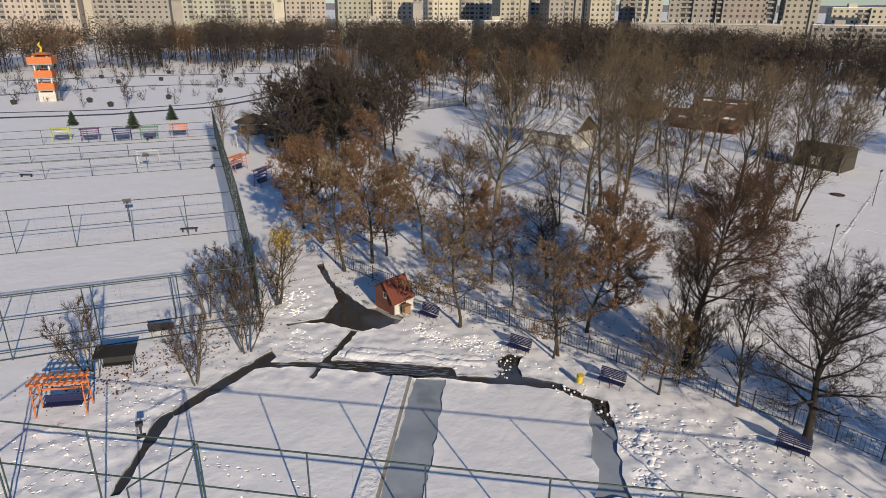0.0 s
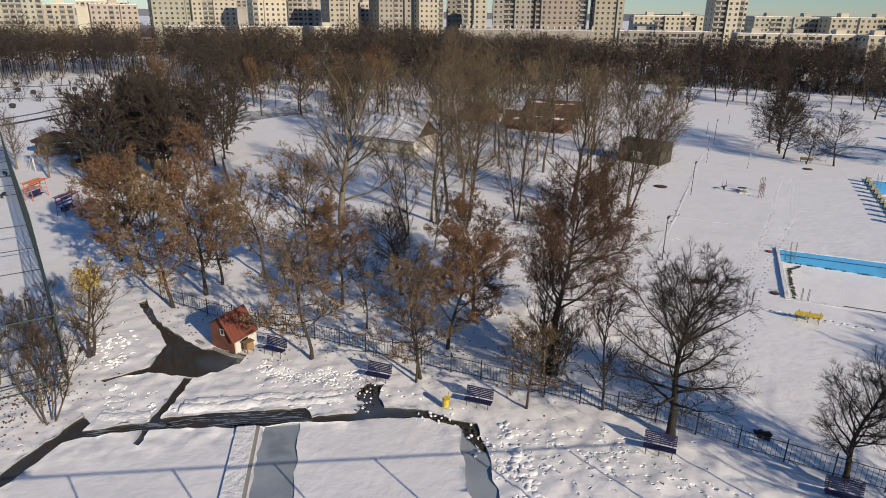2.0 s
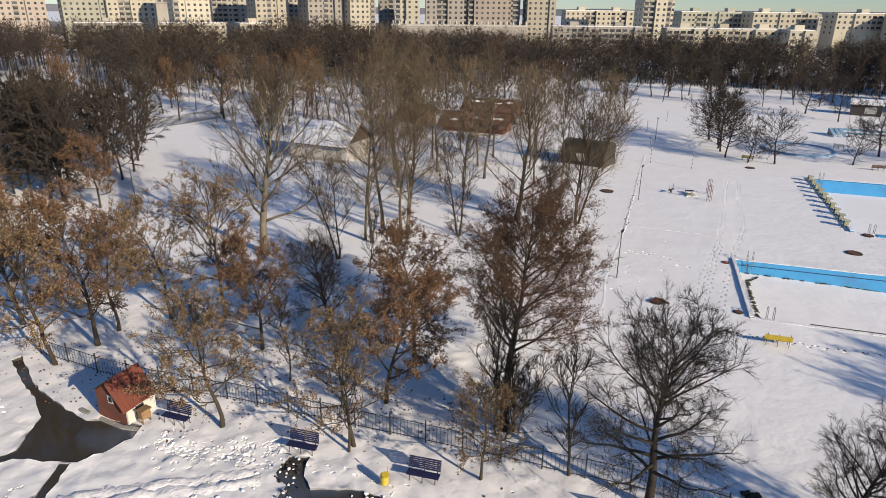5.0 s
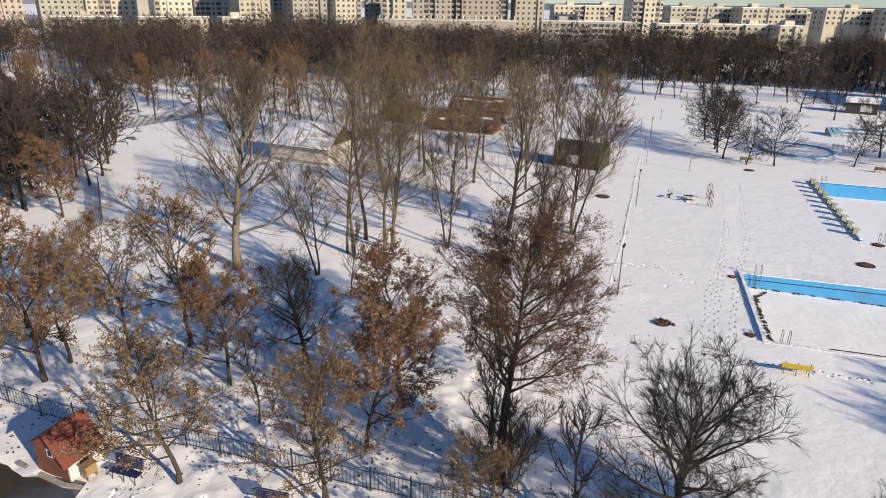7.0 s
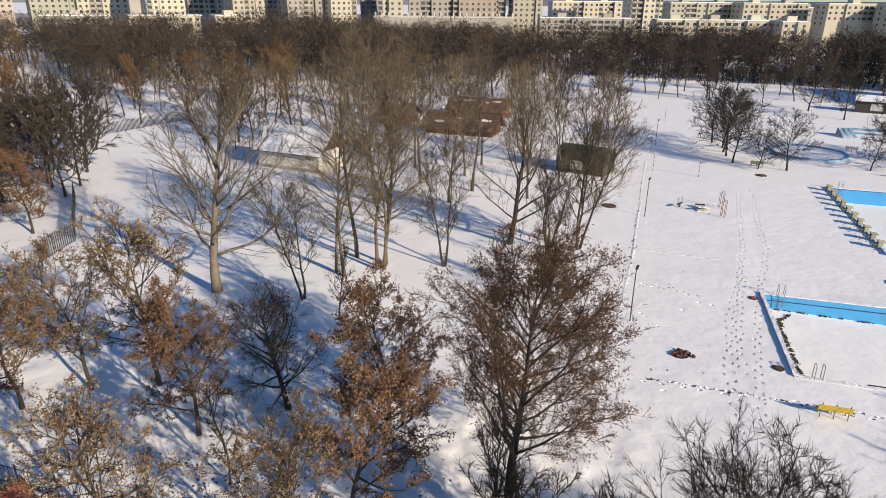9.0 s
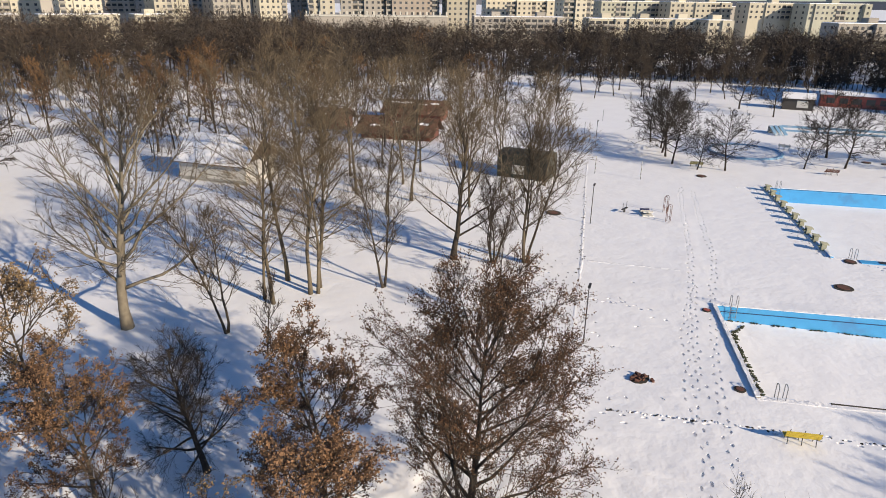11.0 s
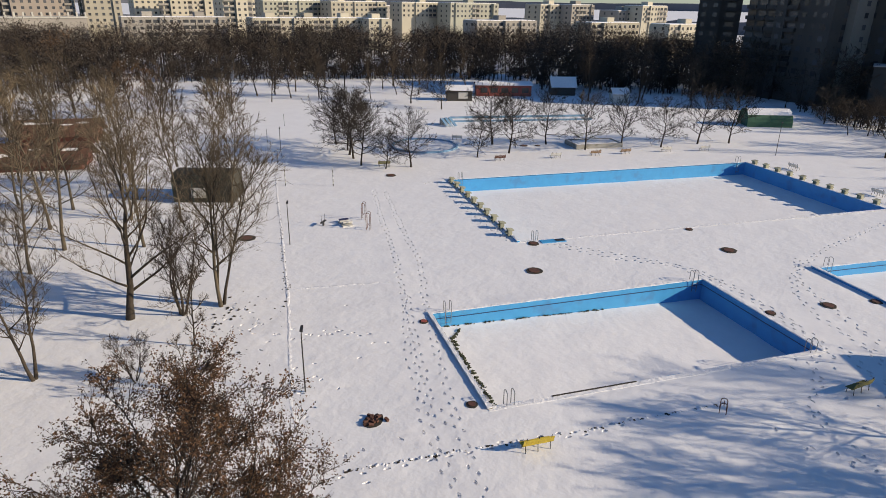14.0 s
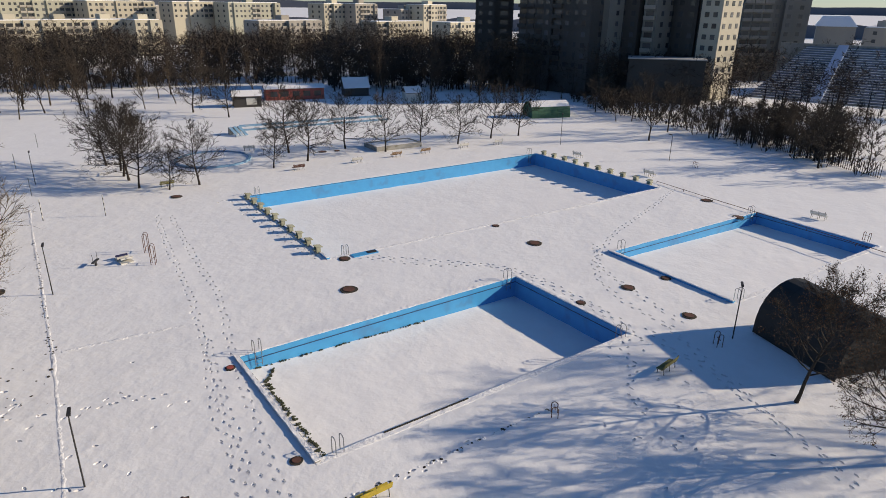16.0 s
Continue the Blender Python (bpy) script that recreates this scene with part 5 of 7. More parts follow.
def duck_hut():
    """A small hut by the pond: a steep front slope comes down to a low white wall, the gable with its window looks over the water."""
    ob = thing("hut", on(-3.1, 46.5, 47.2), "small red-brown wooden hut with a white foot by the pond", "hut")
    w, d, low, high, ridge, top = 2.1, 2.3, 0.95, 1.85, 1.15, 2.62
    part("white_wall", Shape().box(0.0, 0.0, -0.1, w, 0.1, low - 0.02), WALL_WHITE, ob, "white rendered foot wall")
    part("back_wall", Shape().box(0.0, d - 0.08, -0.1, w, d, high), HUT_RED, ob, "red-brown boarded wall")
    ring = [(0.1, -0.1), (d - 0.08, -0.1), (d - 0.08, high), (ridge, top - 0.05), (0.1, low)]
    for x in (0.0, w - 0.08):
        g = Shape().add([(x, p, q) for p, q in ring] + [(x + 0.08, p, q) for p, q in ring],
                        [(4, 3, 2, 1, 0), (5, 6, 7, 8, 9)] + [(i, (i + 1) % 5, 5 + (i + 1) % 5, 5 + i) for i in range(5)])
        part("gable", g, HUT_RED, ob, "red-brown boarded gable")
    steep, flat = (top - low) / ridge, (top - high) / (d - ridge)
    for name, y0, z0, paint, words in (("front_slope", -0.06, low - 0.06 * steep, ROOF_RED, "steep red roof boards with damp dark patches"),
                                       ("back_slope", d + 0.28, high - 0.28 * flat, ROOF_BROWN, "dark brown back slope")):
        boards = 8 if name == "front_slope" else 4
        for k in range(boards):
            x0, x1 = -0.28 + (w + 0.45) * k / boards, -0.28 + (w + 0.45) * (k + 1) / boards - 0.012
            lift = 0.012 * (k % 2)
            part("roof_board", Shape().add([(x0, y0, z0 + lift), (x1, y0, z0 + lift), (x1, ridge, top + lift), (x0, ridge, top + lift),
                                            (x0, y0, z0 + 0.06 + lift), (x1, y0, z0 + 0.06 + lift), (x1, ridge, top + 0.06 + lift), (x0, ridge, top + 0.06 + lift)],
                                           [(3, 2, 1, 0), (4, 5, 6, 7), (0, 1, 5, 4), (1, 2, 6, 5), (2, 3, 7, 6), (3, 0, 4, 7)]), paint, ob, words)
    part("door", Shape().box(0.62, -0.03, 0.0, 1.2, -0.004, 0.80), BLACK_PAINT, ob, "dark doorway")
    part("vent", Shape().box(1.25, 0.12, 1.06, 1.65, 0.3, 1.34), BLACK_PAINT, ob, "dark vent in the roof")
    win = part("window", Shape().box(-0.04, 0.95, 1.15, -0.004, 1.35, 1.65), WHITE_PAINT, ob, "white framed window")
    part("pane", Shape().box(-0.05, 1.03, 1.23, -0.044, 1.27, 1.57), WINDOW, win)
    lip = thing("pond_rim", pose(0, 0, 0), "worn concrete rim between the hut and the pond", "rim")
    for a, b in between([(-6.0, 49.2), (-5.0, 48.0), (-3.4, 46.3), (-2.2, 45.6)], 0.8):
        m = pose(a[0], a[1], 0, 0, 0, math.degrees(math.atan2(b[1] - a[1], b[0] - a[0])))
        part("slab", Shape().box(0.01, -0.14, -0.25, math.hypot(b[0] - a[0], b[1] - a[1]) - 0.01, 0.14, 0.03 + 0.02 * math.sin(a[0] * 7), m, bevel=0.02), CONCRETE, lip)
    feeder = thing("feed_box", on(-2.2, 46.45, 40), "small brown wooden feed box before the hut", "box")
    part("box_body", Shape().box(-0.3, -0.22, 0.35, 0.3, 0.22, 0.85, bevel=0.03), WOOD, feeder)
    part("lid", Shape().box(-0.36, -0.28, 0.85, 0.36, 0.28, 0.92), WOOD, feeder)
    for x, y in ((-0.25, -0.17), (0.25, -0.17), (-0.25, 0.17), (0.25, 0.17)):
        part("leg", Shape().box(x - 0.03, y - 0.03, -0.1, x + 0.03, y + 0.03, 0.35), WOOD, feeder)


duck_hut()

# divider in the frozen basin
divider = thing("basin_divider", pose(-2.1, 37.3, 0, 0, 0, -96.5), "low concrete divider in the basin under snow", "wall")
part("divider_wall", Shape().box(0, -0.65, -0.4, 16, 0.65, 0.05), CONCRETE, divider)
part("snow_cap", Shape().box(0, -0.67, 0.054, 16, 0.43, 0.10, bevel=0.05), SNOW_PILE, divider)


# ---- sport courts ----
def along(x, y, d):
    """From a point of the side fence d metres across the courts."""
    return x - 0.945 * d, y - 0.327 * d


def net_fence(a, b, height, posts=3.2, mesh=0.55, label="green tubular sports-court fence with wire mesh", rails=(0.08, 1.0), braces=False):
    length = math.hypot(b[0] - a[0], b[1] - a[1])
    turn = math.degrees(math.atan2(b[1] - a[1], b[0] - a[0]))
    ob = thing("court_fence", on(*a, turn), label, "fence", "sports-court fences")
    n = max(1, round(length / posts))
    for i in range(n + 1):
        part("post", Shape().tube([(length * i / n, 0, -0.2), (length * i / n, 0, height)], 0.045, 6), FENCE_GREEN, ob)
    for f in rails:
        part("rail", Shape().tube([(0, 0, height * f), (length, 0, height * f)], 0.045, 5), FENCE_GREEN, ob)
    net, wire = Shape(), 0.004 if mesh < 0.4 else 0.0018
    for i in range(int(length / mesh)):
        x = (i + 0.5) * mesh
        net.box(x - wire, -wire, 0.1, x + wire, wire, height * max(rails))
    for i in range(int(height * max(rails) / mesh)):
        z = (i + 0.7) * mesh
        net.box(0, -wire, z - wire, length, wire, z + wire)
    tagged(part("wire_mesh", net, NET_GREEN, ob), kind="stuff")
    return ob


SIDE = [(-13.5, 45.1), (-21.3, 67.2), (-32.4, 97.0), (-41.6, 122.0)]
for a, b in zip(SIDE, SIDE[1:]):
    net_fence(a, b, 5.4, 3.4, 0.3, "tall dark green mesh fence along the courts", (0.02, 0.5, 1.0))
net_fence(along(*SIDE[0], 0), along(*SIDE[0], 62), 4.9, 5.4, 0.9, rails=(0.02, 0.13, 1.0))
net_fence(along(-14.6, 48.0, 0), along(-14.6, 48.0, 62), 3.6, 6.5, 1.2, rails=(0.02, 0.5, 1.0))
net_fence(along(*SIDE[1], 0), along(*SIDE[1], 70), 4.5, 5.4, 0.9, rails=(0.02, 0.5, 1.0))
net_fence(along(*SIDE[2], 0), along(*SIDE[2], 90), 2.6, 6.0, 1.2, rails=(0.02, 0.5, 1.0))
net_fence(along(-36.5, 108, 0), along(-36.5, 108, 90), 2.2, 7.0, 1.2, rails=(0.02, 0.5, 1.0))
net_fence(along(*SIDE[3], 0), along(*SIDE[3], 100), 2.6, 7.0, 1.2, rails=(0.02, 0.5, 1.0))
# fence close under the start of the walk
net_fence((-21.35, 25.79), (25.9, 18.14), 5.0, 5.32, 12.0, rails=(0.02, 0.5, 1.0))
net_fence((-21.1, 25.75), (-24.3, 10.0), 5.0, 5.32, 12.0, rails=(0.02, 0.5, 1.0))
gate = thing("court_gate", pose(-10.65, 24.0, 0, 0, 0, -124), "open green mesh gate frame of the court", "gate")
gate_frame = Shape()
for p, q in (((0, 0, 0.3), (0, 0, 4.9)), ((3.4, 0, 0.3), (3.4, 0, 4.9)), ((0, 0, 4.9), (3.4, 0, 4.9)), ((0, 0, 0.3), (3.4, 0, 0.3)), ((0, 0, 4.9), (3.4, 0, 0.3))):
    gate_frame.tube([p, q], 0.04, 5)
part("gate_frame", gate_frame, FENCE_GREEN, gate)


def hoop(x, y, turn):
    ob = thing("basketball_hoop", on(x, y, turn) @ Matrix.Scale(0.72, 4), "basketball hoop with a grey backboard on the snowy court", "hoop", "basketball hoops")
    part("pole", Shape().tube([(0, 0, -0.2), (0, 0, 2.9), (0, -0.9, 3.3)], 0.06, 6), GREY_PIPE, ob)
    part("backboard", Shape().box(-0.6, -1.0, 2.95, 0.6, -0.96, 3.7), GREY_PIPE, ob)
    ring = [(0.225 * math.cos(a), -1.25 + 0.225 * math.sin(a), 3.05) for a in np.linspace(0, 2 * math.pi, 11)]
    part("rim", Shape().tube(ring, 0.012, 4), ORANGE_PAINT, ob)


def goal(x, y, turn):
    ob = thing("goal", on(x, y, turn), "small white football goal frame on the snowy court", "goal", "goals")
    part("goal_frame", Shape().tube([(-1.5, 0, -0.1), (-1.5, 0, 2), (1.5, 0, 2), (1.5, 0, -0.1)], 0.05, 6), WHITE_PAINT, ob)
    for px in (-1.5, 1.5):
        part("stay", Shape().tube([(px, 0, 2), (px, 0.9, 0)], 0.03, 5), WHITE_PAINT, ob)


for x, y, turn in ((-34.7, 69.9, 200), (-43.0, 95.0, 20)):
    hoop(x, y, turn)
goal(-44.5, 99.0, 20)
goal(-34.5, 112.0, 110)


def spring_toy(x, y):
    ob = thing("court_bench", on(x, y, x * 40), "low dark bench lying in the court snow", "bench", "court benches")
    part("plank", Shape().box(-0.9, -0.2, 0.38, 0.9, 0.2, 0.45), BLACK_PAINT, ob)
    for px in (-0.7, 0.7):
        part("leg", Shape().box(px - 0.05, -0.15, -0.1, px + 0.05, 0.15, 0.38), IRON, ob)


for x, y in ((-58.5, 90.5), (-33.6, 96.0), (-37.5, 109.0), (-52.0, 117.5), (-26.8, 66.8)):
    spring_toy(x, y)


# ---- arbours with swing benches ----
def arbour(x, y, turn, paint, label, roof=True, width=2.9):
    ob = thing("swing_arbour", on(x, y, turn), label, "swing bench", "swing arbours")
    h = width / 2
    for px in (-h, h):
        side = Shape()
        for py in (-0.55, 0.55):
            side.tube([(px, py, -0.15), (px, py * 0.7, 2.2)], 0.05, 5)
        for z in (0.6, 1.1, 1.6):
            side.tube([(px, -0.5, z), (px, 0.5, z)], 0.03, 4)
        part("side_frame", side, paint, ob)
    for py in (-0.4, 0.4):
        part("top_beam", Shape().box(-h - 0.2, py - 0.05, 2.15, h + 0.2, py + 0.05, 2.28), paint, ob)
    for i in range(8):
        px = -h + 2 * h * i / 7
        part("roof_slat", Shape().box(px - 0.06, -0.75, 2.285, px + 0.06, 0.75, 2.34), paint, ob)
    part("back_rail", Shape().box(-h, 0.46, 1.25, h, 0.5, 1.4), paint, ob)
    part("back_rail", Shape().box(-h, 0.46, 1.6, h, 0.5, 1.75), paint, ob)
    seat = Shape().box(-h + 0.35, -0.25, 0.5, h - 0.35, 0.25, 0.56)
    bench = part("swing_seat", seat, BLUE_PAINT, ob, "dark blue swing seat")
    part("backrest", Shape().box(-h + 0.35, 0.22, 0.6, h - 0.35, 0.27, 1.05), BLUE_PAINT, bench)
    for px in (-h + 0.4, h - 0.4):
        part("chain", Shape().tube([(px, 0, 0.55), (px, 0, 2.2)], 0.015, 4), IRON, ob)
    return ob


arbour(-22.6, 33.5, 8, ORANGE_PAINT, "orange wooden arbour with a blue swing bench")
for x, y, turn, paint, name in ((-67.3, 116.4, 20, LIME_PAINT, "yellow-green"), (-62.2, 116.6, 20, PURPLE_PAINT, "purple-red"), (-56.5, 116.8, 20, BLUE_PAINT, "dark blue"),
                                (-52.2, 118.2, 20, GREEN_PAINT, "green"), (-47.8, 121.0, 20, SALMON_PAINT, "salmon-pink"), (-29.2, 94.4, 70, ORANGE_PAINT, "orange"),
                                (-23.5, 86.4, 70, PURPLE_PAINT, "purple")):
    arbour(x, y, turn, paint, f"{name} painted arbour with a swing bench in the snow")


def canopy_swing(x, y, turn):
    ob = thing("canopy_swing", on(x, y, turn) @ Matrix.Scale(0.82, 4), "dark swing bench with a flat black canopy", "swing bench", "canopy swings")
    for px in (-1.3, 1.3):
        part("side_frame", Shape().tube([(px, -0.6, -0.1), (px, 0, 1.75), (px, 0.6, -0.1)], 0.04, 5), IRON, ob)
    part("canopy", Shape().add([(-1.6, -0.75, 1.55), (1.6, -0.75, 1.55), (1.6, 0.75, 1.85), (-1.6, 0.75, 1.85), (-1.6, -0.75, 1.62), (1.6, -0.75, 1.62), (1.6, 0.75, 1.92), (-1.6, 0.75, 1.92)],
                               [(3, 2, 1, 0), (4, 5, 6, 7), (0, 1, 5, 4), (1, 2, 6, 5), (2, 3, 7, 6), (3, 0, 4, 7)]), CANVAS_BLACK, ob)
    seat = part("swing_seat", Shape().box(-1.1, -0.25, 0.5, 1.1, 0.25, 0.57), BLACK_PAINT, ob)
    part("backrest", Shape().box(-1.1, 0.25, 0.57, 1.1, 0.3, 1.05), BLACK_PAINT, seat)


canopy_swing(-21.5, 38.2, 12)
slat_bench(on(-20.5, 43.2, 192), "dark slatted bench behind the shrubs", BLACK_PAINT)


def conifer(x, y, h):
    ob = thing("conifer", on(x, y), "small dark green conifer in the snow", "conifer", "small conifers")
    part("trunk", Shape().tube([(0, 0, -0.1), (0, 0, h * 0.9)], [0.1, 0.02], 6), BARK_DARK, ob)
    rng, s = random.Random(x), Shape()
    for i in range(520):
        f = rng.random() ** 1.3
        a, r = rng.uniform(0, 6.283), h * rng.uniform(0.30, 0.5) * (1.05 - f) ** 0.7
        p = Vector((0, 0, h * (0.08 + 0.88 * f)))
        q = p + Vector((math.cos(a) * r, math.sin(a) * r, -0.18 * r + rng.uniform(-0.1, 0.2)))
        s.spike(p.lerp(q, 0.15), q, 0.09)
    part("crown", s, NEEDLE, ob)


for x, y, h in ((-73.7, 132.4, 2.9), (-59.8, 128.8, 3.6), (-56.3, 139.6, 3.3)):
    conifer(x, y, h)


# ---- tower ----
def play_tower(x, y):
    ob = thing("tower", on(x, y, 15), "orange-banded lookout tower with a stair and yellow top", "tower")
    for px in (-1.6, 1.6):
        for py in (-1.6, 1.6):
            part("post", Shape().box(px - 0.15, py - 0.15, -0.2, px + 0.15, py + 0.15, 11.0), WHITE_PAINT, ob)
    part("plinth", Shape().box(-1.9, -1.9, 0, 1.9, 1.9, 2.2), WALL_WHITE, ob)
    for z, g in ((2.6, 1.9), (5.7, 2.0), (9.0, 2.7)):
        part("floor", Shape().box(-g, -g, z, g, g, z + 0.2), CONCRETE, ob)
        for k in range(4):
            m = pose(0, 0, 0, 0, 0, 90 * k)
            part("parapet", Shape().box(-g, -g - 0.06, z + 0.2, g, -g + 0.06, z + 1.9, m), ORANGE_PAINT, ob)
    part("roof", Shape().add([(-2.0, -2.0, 11.3), (2.0, -2.0, 11.3), (2.0, 2.0, 11.3), (-2.0, 2.0, 11.3), (0, 0, 12.0)],
                             [(3, 2, 1, 0), (0, 1, 4), (1, 2, 4), (2, 3, 4), (3, 0, 4)]), ORANGE_PAINT, ob)
    part("finial", Shape().tube([(0, 0, 11.8), (0.3, 0, 12.8), (-0.2, 0, 13.6), (0.2, 0, 14.3)], [0.35, 0.28, 0.3, 0.05], 6), YELLOW_PAINT, ob, "yellow finial")
    for k in range(22):
        part("stair_tread", Shape().box(2.1 + 0.0, -1.9 + 0.17 * k, 0.3 + 0.42 * k, 3.2, -1.55 + 0.17 * k, 0.36 + 0.42 * k), IRON, ob)
    part("stringer", Shape().tube([(3.2, -1.9, 0.0), (3.2, 1.9, 9.6)], 0.12, 4), IRON, ob)
    part("stringer", Shape().tube([(2.1, -1.9, 0.0), (2.1, 1.9, 9.6)], 0.12, 4), IRON, ob)


play_tower(-98.0, 168.0)


# ---- buildings in the park ----
def shed(x, y, turn, l, d, h, ridge, wall, roof, label, category="building", overhang=0.35, snow=True, name="park_building"):
    """A gabled house; x along its front, the front looks towards -y."""
    ob = thing(name, on(x, y, turn), label, category)
    part("wall", Shape().box(0, 0, -0.2, l, d, h), wall, ob)
    for px in (0.02, l - 0.02):
        part("gable", Shape().add([(px - 0.02, 0, h), (px - 0.02, d, h), (px - 0.02, d / 2, ridge), (px + 0.02, 0, h), (px + 0.02, d, h), (px + 0.02, d / 2, ridge)],
                                  [(0, 1, 2), (5, 4, 3), (0, 3, 4, 1), (1, 4, 5, 2), (2, 5, 3, 0)]), ROOF_BROWN, ob)
    o = overhang
    for y0 in (-o, d + o):
        z0 = h - o * (ridge - h) / (d / 2)
        for lift, mat_, nm in ((0.02, roof, "roof_slope"), (0.13, SNOW_PILE, "roof_snow")):
            if nm == "roof_snow" and not snow:
                continue
            t = 0.1
            s = Shape().add([(-o, y0, z0 + lift), (l + o, y0, z0 + lift), (l + o, d / 2, ridge + lift), (-o, d / 2, ridge + lift),
                             (-o, y0, z0 + lift + t), (l + o, y0, z0 + lift + t), (l + o, d / 2, ridge + lift + t), (-o, d / 2, ridge + lift + t)],
                            [(3, 2, 1, 0), (4, 5, 6, 7), (0, 1, 5, 4), (1, 2, 6, 5), (2, 3, 7, 6), (3, 0, 4, 7)])
            part(nm, s, mat_, ob)
    return ob


hall = shed(16.4, 117.0, -45.8, 10.7, 7.5, 2.9, 5.6, WALL_WHITE, ROOF_BROWN, "low white hall with a snowy gabled roof", "hall", 0.6, True, "hall")
part("plinth", Shape().box(-0.03, -0.03, 0, 10.73, -0.004, 0.5), CONCRETE, hall)
pavilion = shed(49.0, 133.0, -42, 13, 6, 1.5, 3.5, HUT_RED, ROOF_RUST, "long low pavilion with red walls and a rusty roof", "pavilion", 0.9, False, "pavilion")
second = shed(60.5, 149.0, -42, 12, 6, 1.8, 3.7, HUT_RED, ROOF_RUST, "rust-brown-roofed pavilion with patchy snow among bare trees", "pavilion", 0.9, False, "pavilion")
third = shed(43.5, 145.0, -42, 6, 6, 1.8, 3.6, HUT_RED, ROOF_RUST, "rust-brown-roofed pavilion with patchy snow among bare trees", "pavilion", 0.9, False, "pavilion")
# snow left lying in patches along the pavilions' roofs
patch_random = random.Random(77)
for roof_of, l, d, h, ridge, count in ((pavilion, 13, 6, 1.5, 3.5, 3), (second, 12, 6, 1.8, 3.7, 4), (third, 6, 6, 1.8, 3.6, 1)):
    for k in range(count):
        cx, cy = l * (k + 0.5) / count + patch_random.uniform(-0.4, 0.4), patch_random.uniform(0.3, d / 2 - 0.9)
        w, e = patch_random.uniform(0.9, 2.2), patch_random.uniform(0.15, 0.35)
        ring = []
        for j in range(12):
            r = patch_random.uniform(0.65, 1.1)
            ring.append((cx + w * r * math.cos(j * math.tau / 12), cy + e * r * math.sin(j * math.tau / 12)))
        slope = (ridge - h) / (d / 2)
        verts = [(px, py, h + slope * py + 0.10) for px, py in ring] + [(cx + (px - cx) * 0.8, cy + (py - cy) * 0.8, h + slope * (cy + (py - cy) * 0.8) + 0.16) for px, py in ring]
        faces = [(j, (j + 1) % 12, 12 + (j + 1) % 12, 12 + j) for j in range(12)] + [tuple(range(12, 24))]
        part("snow_patch", Shape().add(verts, faces), SNOW_PILE, roof_of)
red_bar = shed(164.0, 122.0, -53, 15.0, 5, 2.8, 3.5, RED_PAINT, ROOF_RED, "long red-orange bar building with snow on its roof", "building", 0.3, True, "bar_building")
for k in range(5):
    part("window", Shape().box(1.2 + 2.8 * k, -0.05, 0.9, 3.0 + 2.8 * k, -0.01, 2.2), WINDOW, red_bar)
kiosk = shed(151.0, 122.8, -53, 6.5, 4, 2.6, 3.6, WALL_DARK_SHADE, ROOF_BROWN, "dark kiosk with a white panel and a snowy roof", "kiosk", 0.3, True, "kiosk")
part("panel", Shape().box(3.0, -0.06, 0.6, 5.4, -0.01, 2.2), WHITE_PAINT, kiosk)
shed(178.5, 106.5, -53, 6.5, 5, 2.4, 4.6, WALL_DARK_SHADE, ROOF_BROWN, "dark hut with a snowy pointed roof", "hut", 0.4, True, "park_hut")
shed(176.0, 88.0, -53, 4.0, 4, 2.2, 3.4, WALL_WHITE, ROOF_BROWN, "small pale hut with a snowy roof", "hut", 0.3, True, "park_hut")
for x, y, r in ((-34.9, 125.6, 3.4), (-27.4, 113.4, 2.6)):
    gazebo = thing("gazebo", on(x, y), "dark round gazebo with a brown pointed roof", "gazebo", "gazebos")
    ring = [(r * math.cos(a), r * math.sin(a)) for a in np.linspace(0, 2 * math.pi, 8, endpoint=False)]
    s = Shape().add([(px * 1.15, py * 1.15, 2.1) for px, py in ring] + [(0, 0, 3.7)], [tuple(reversed(range(8)))] + [(i, (i + 1) % 8, 8) for i in range(8)])
    part("roof", s, ROOF_BROWN, gazebo)
    for px, py in ring:
        part("post", Shape().box(px * 0.9 - 0.08, py * 0.9 - 0.08, -0.1, px * 0.9 + 0.08, py * 0.9 + 0.08, 2.15), WOOD, gazebo)
        part("rail_panel", Shape().box(-0.95 * r * 0.38, -0.03, 0.1, 0.95 * r * 0.38, 0.03, 0.9, pose(px * 0.86, py * 0.86, 0, 0, 0, math.degrees(math.atan2(py, px)) + 90)), WOOD, gazebo)


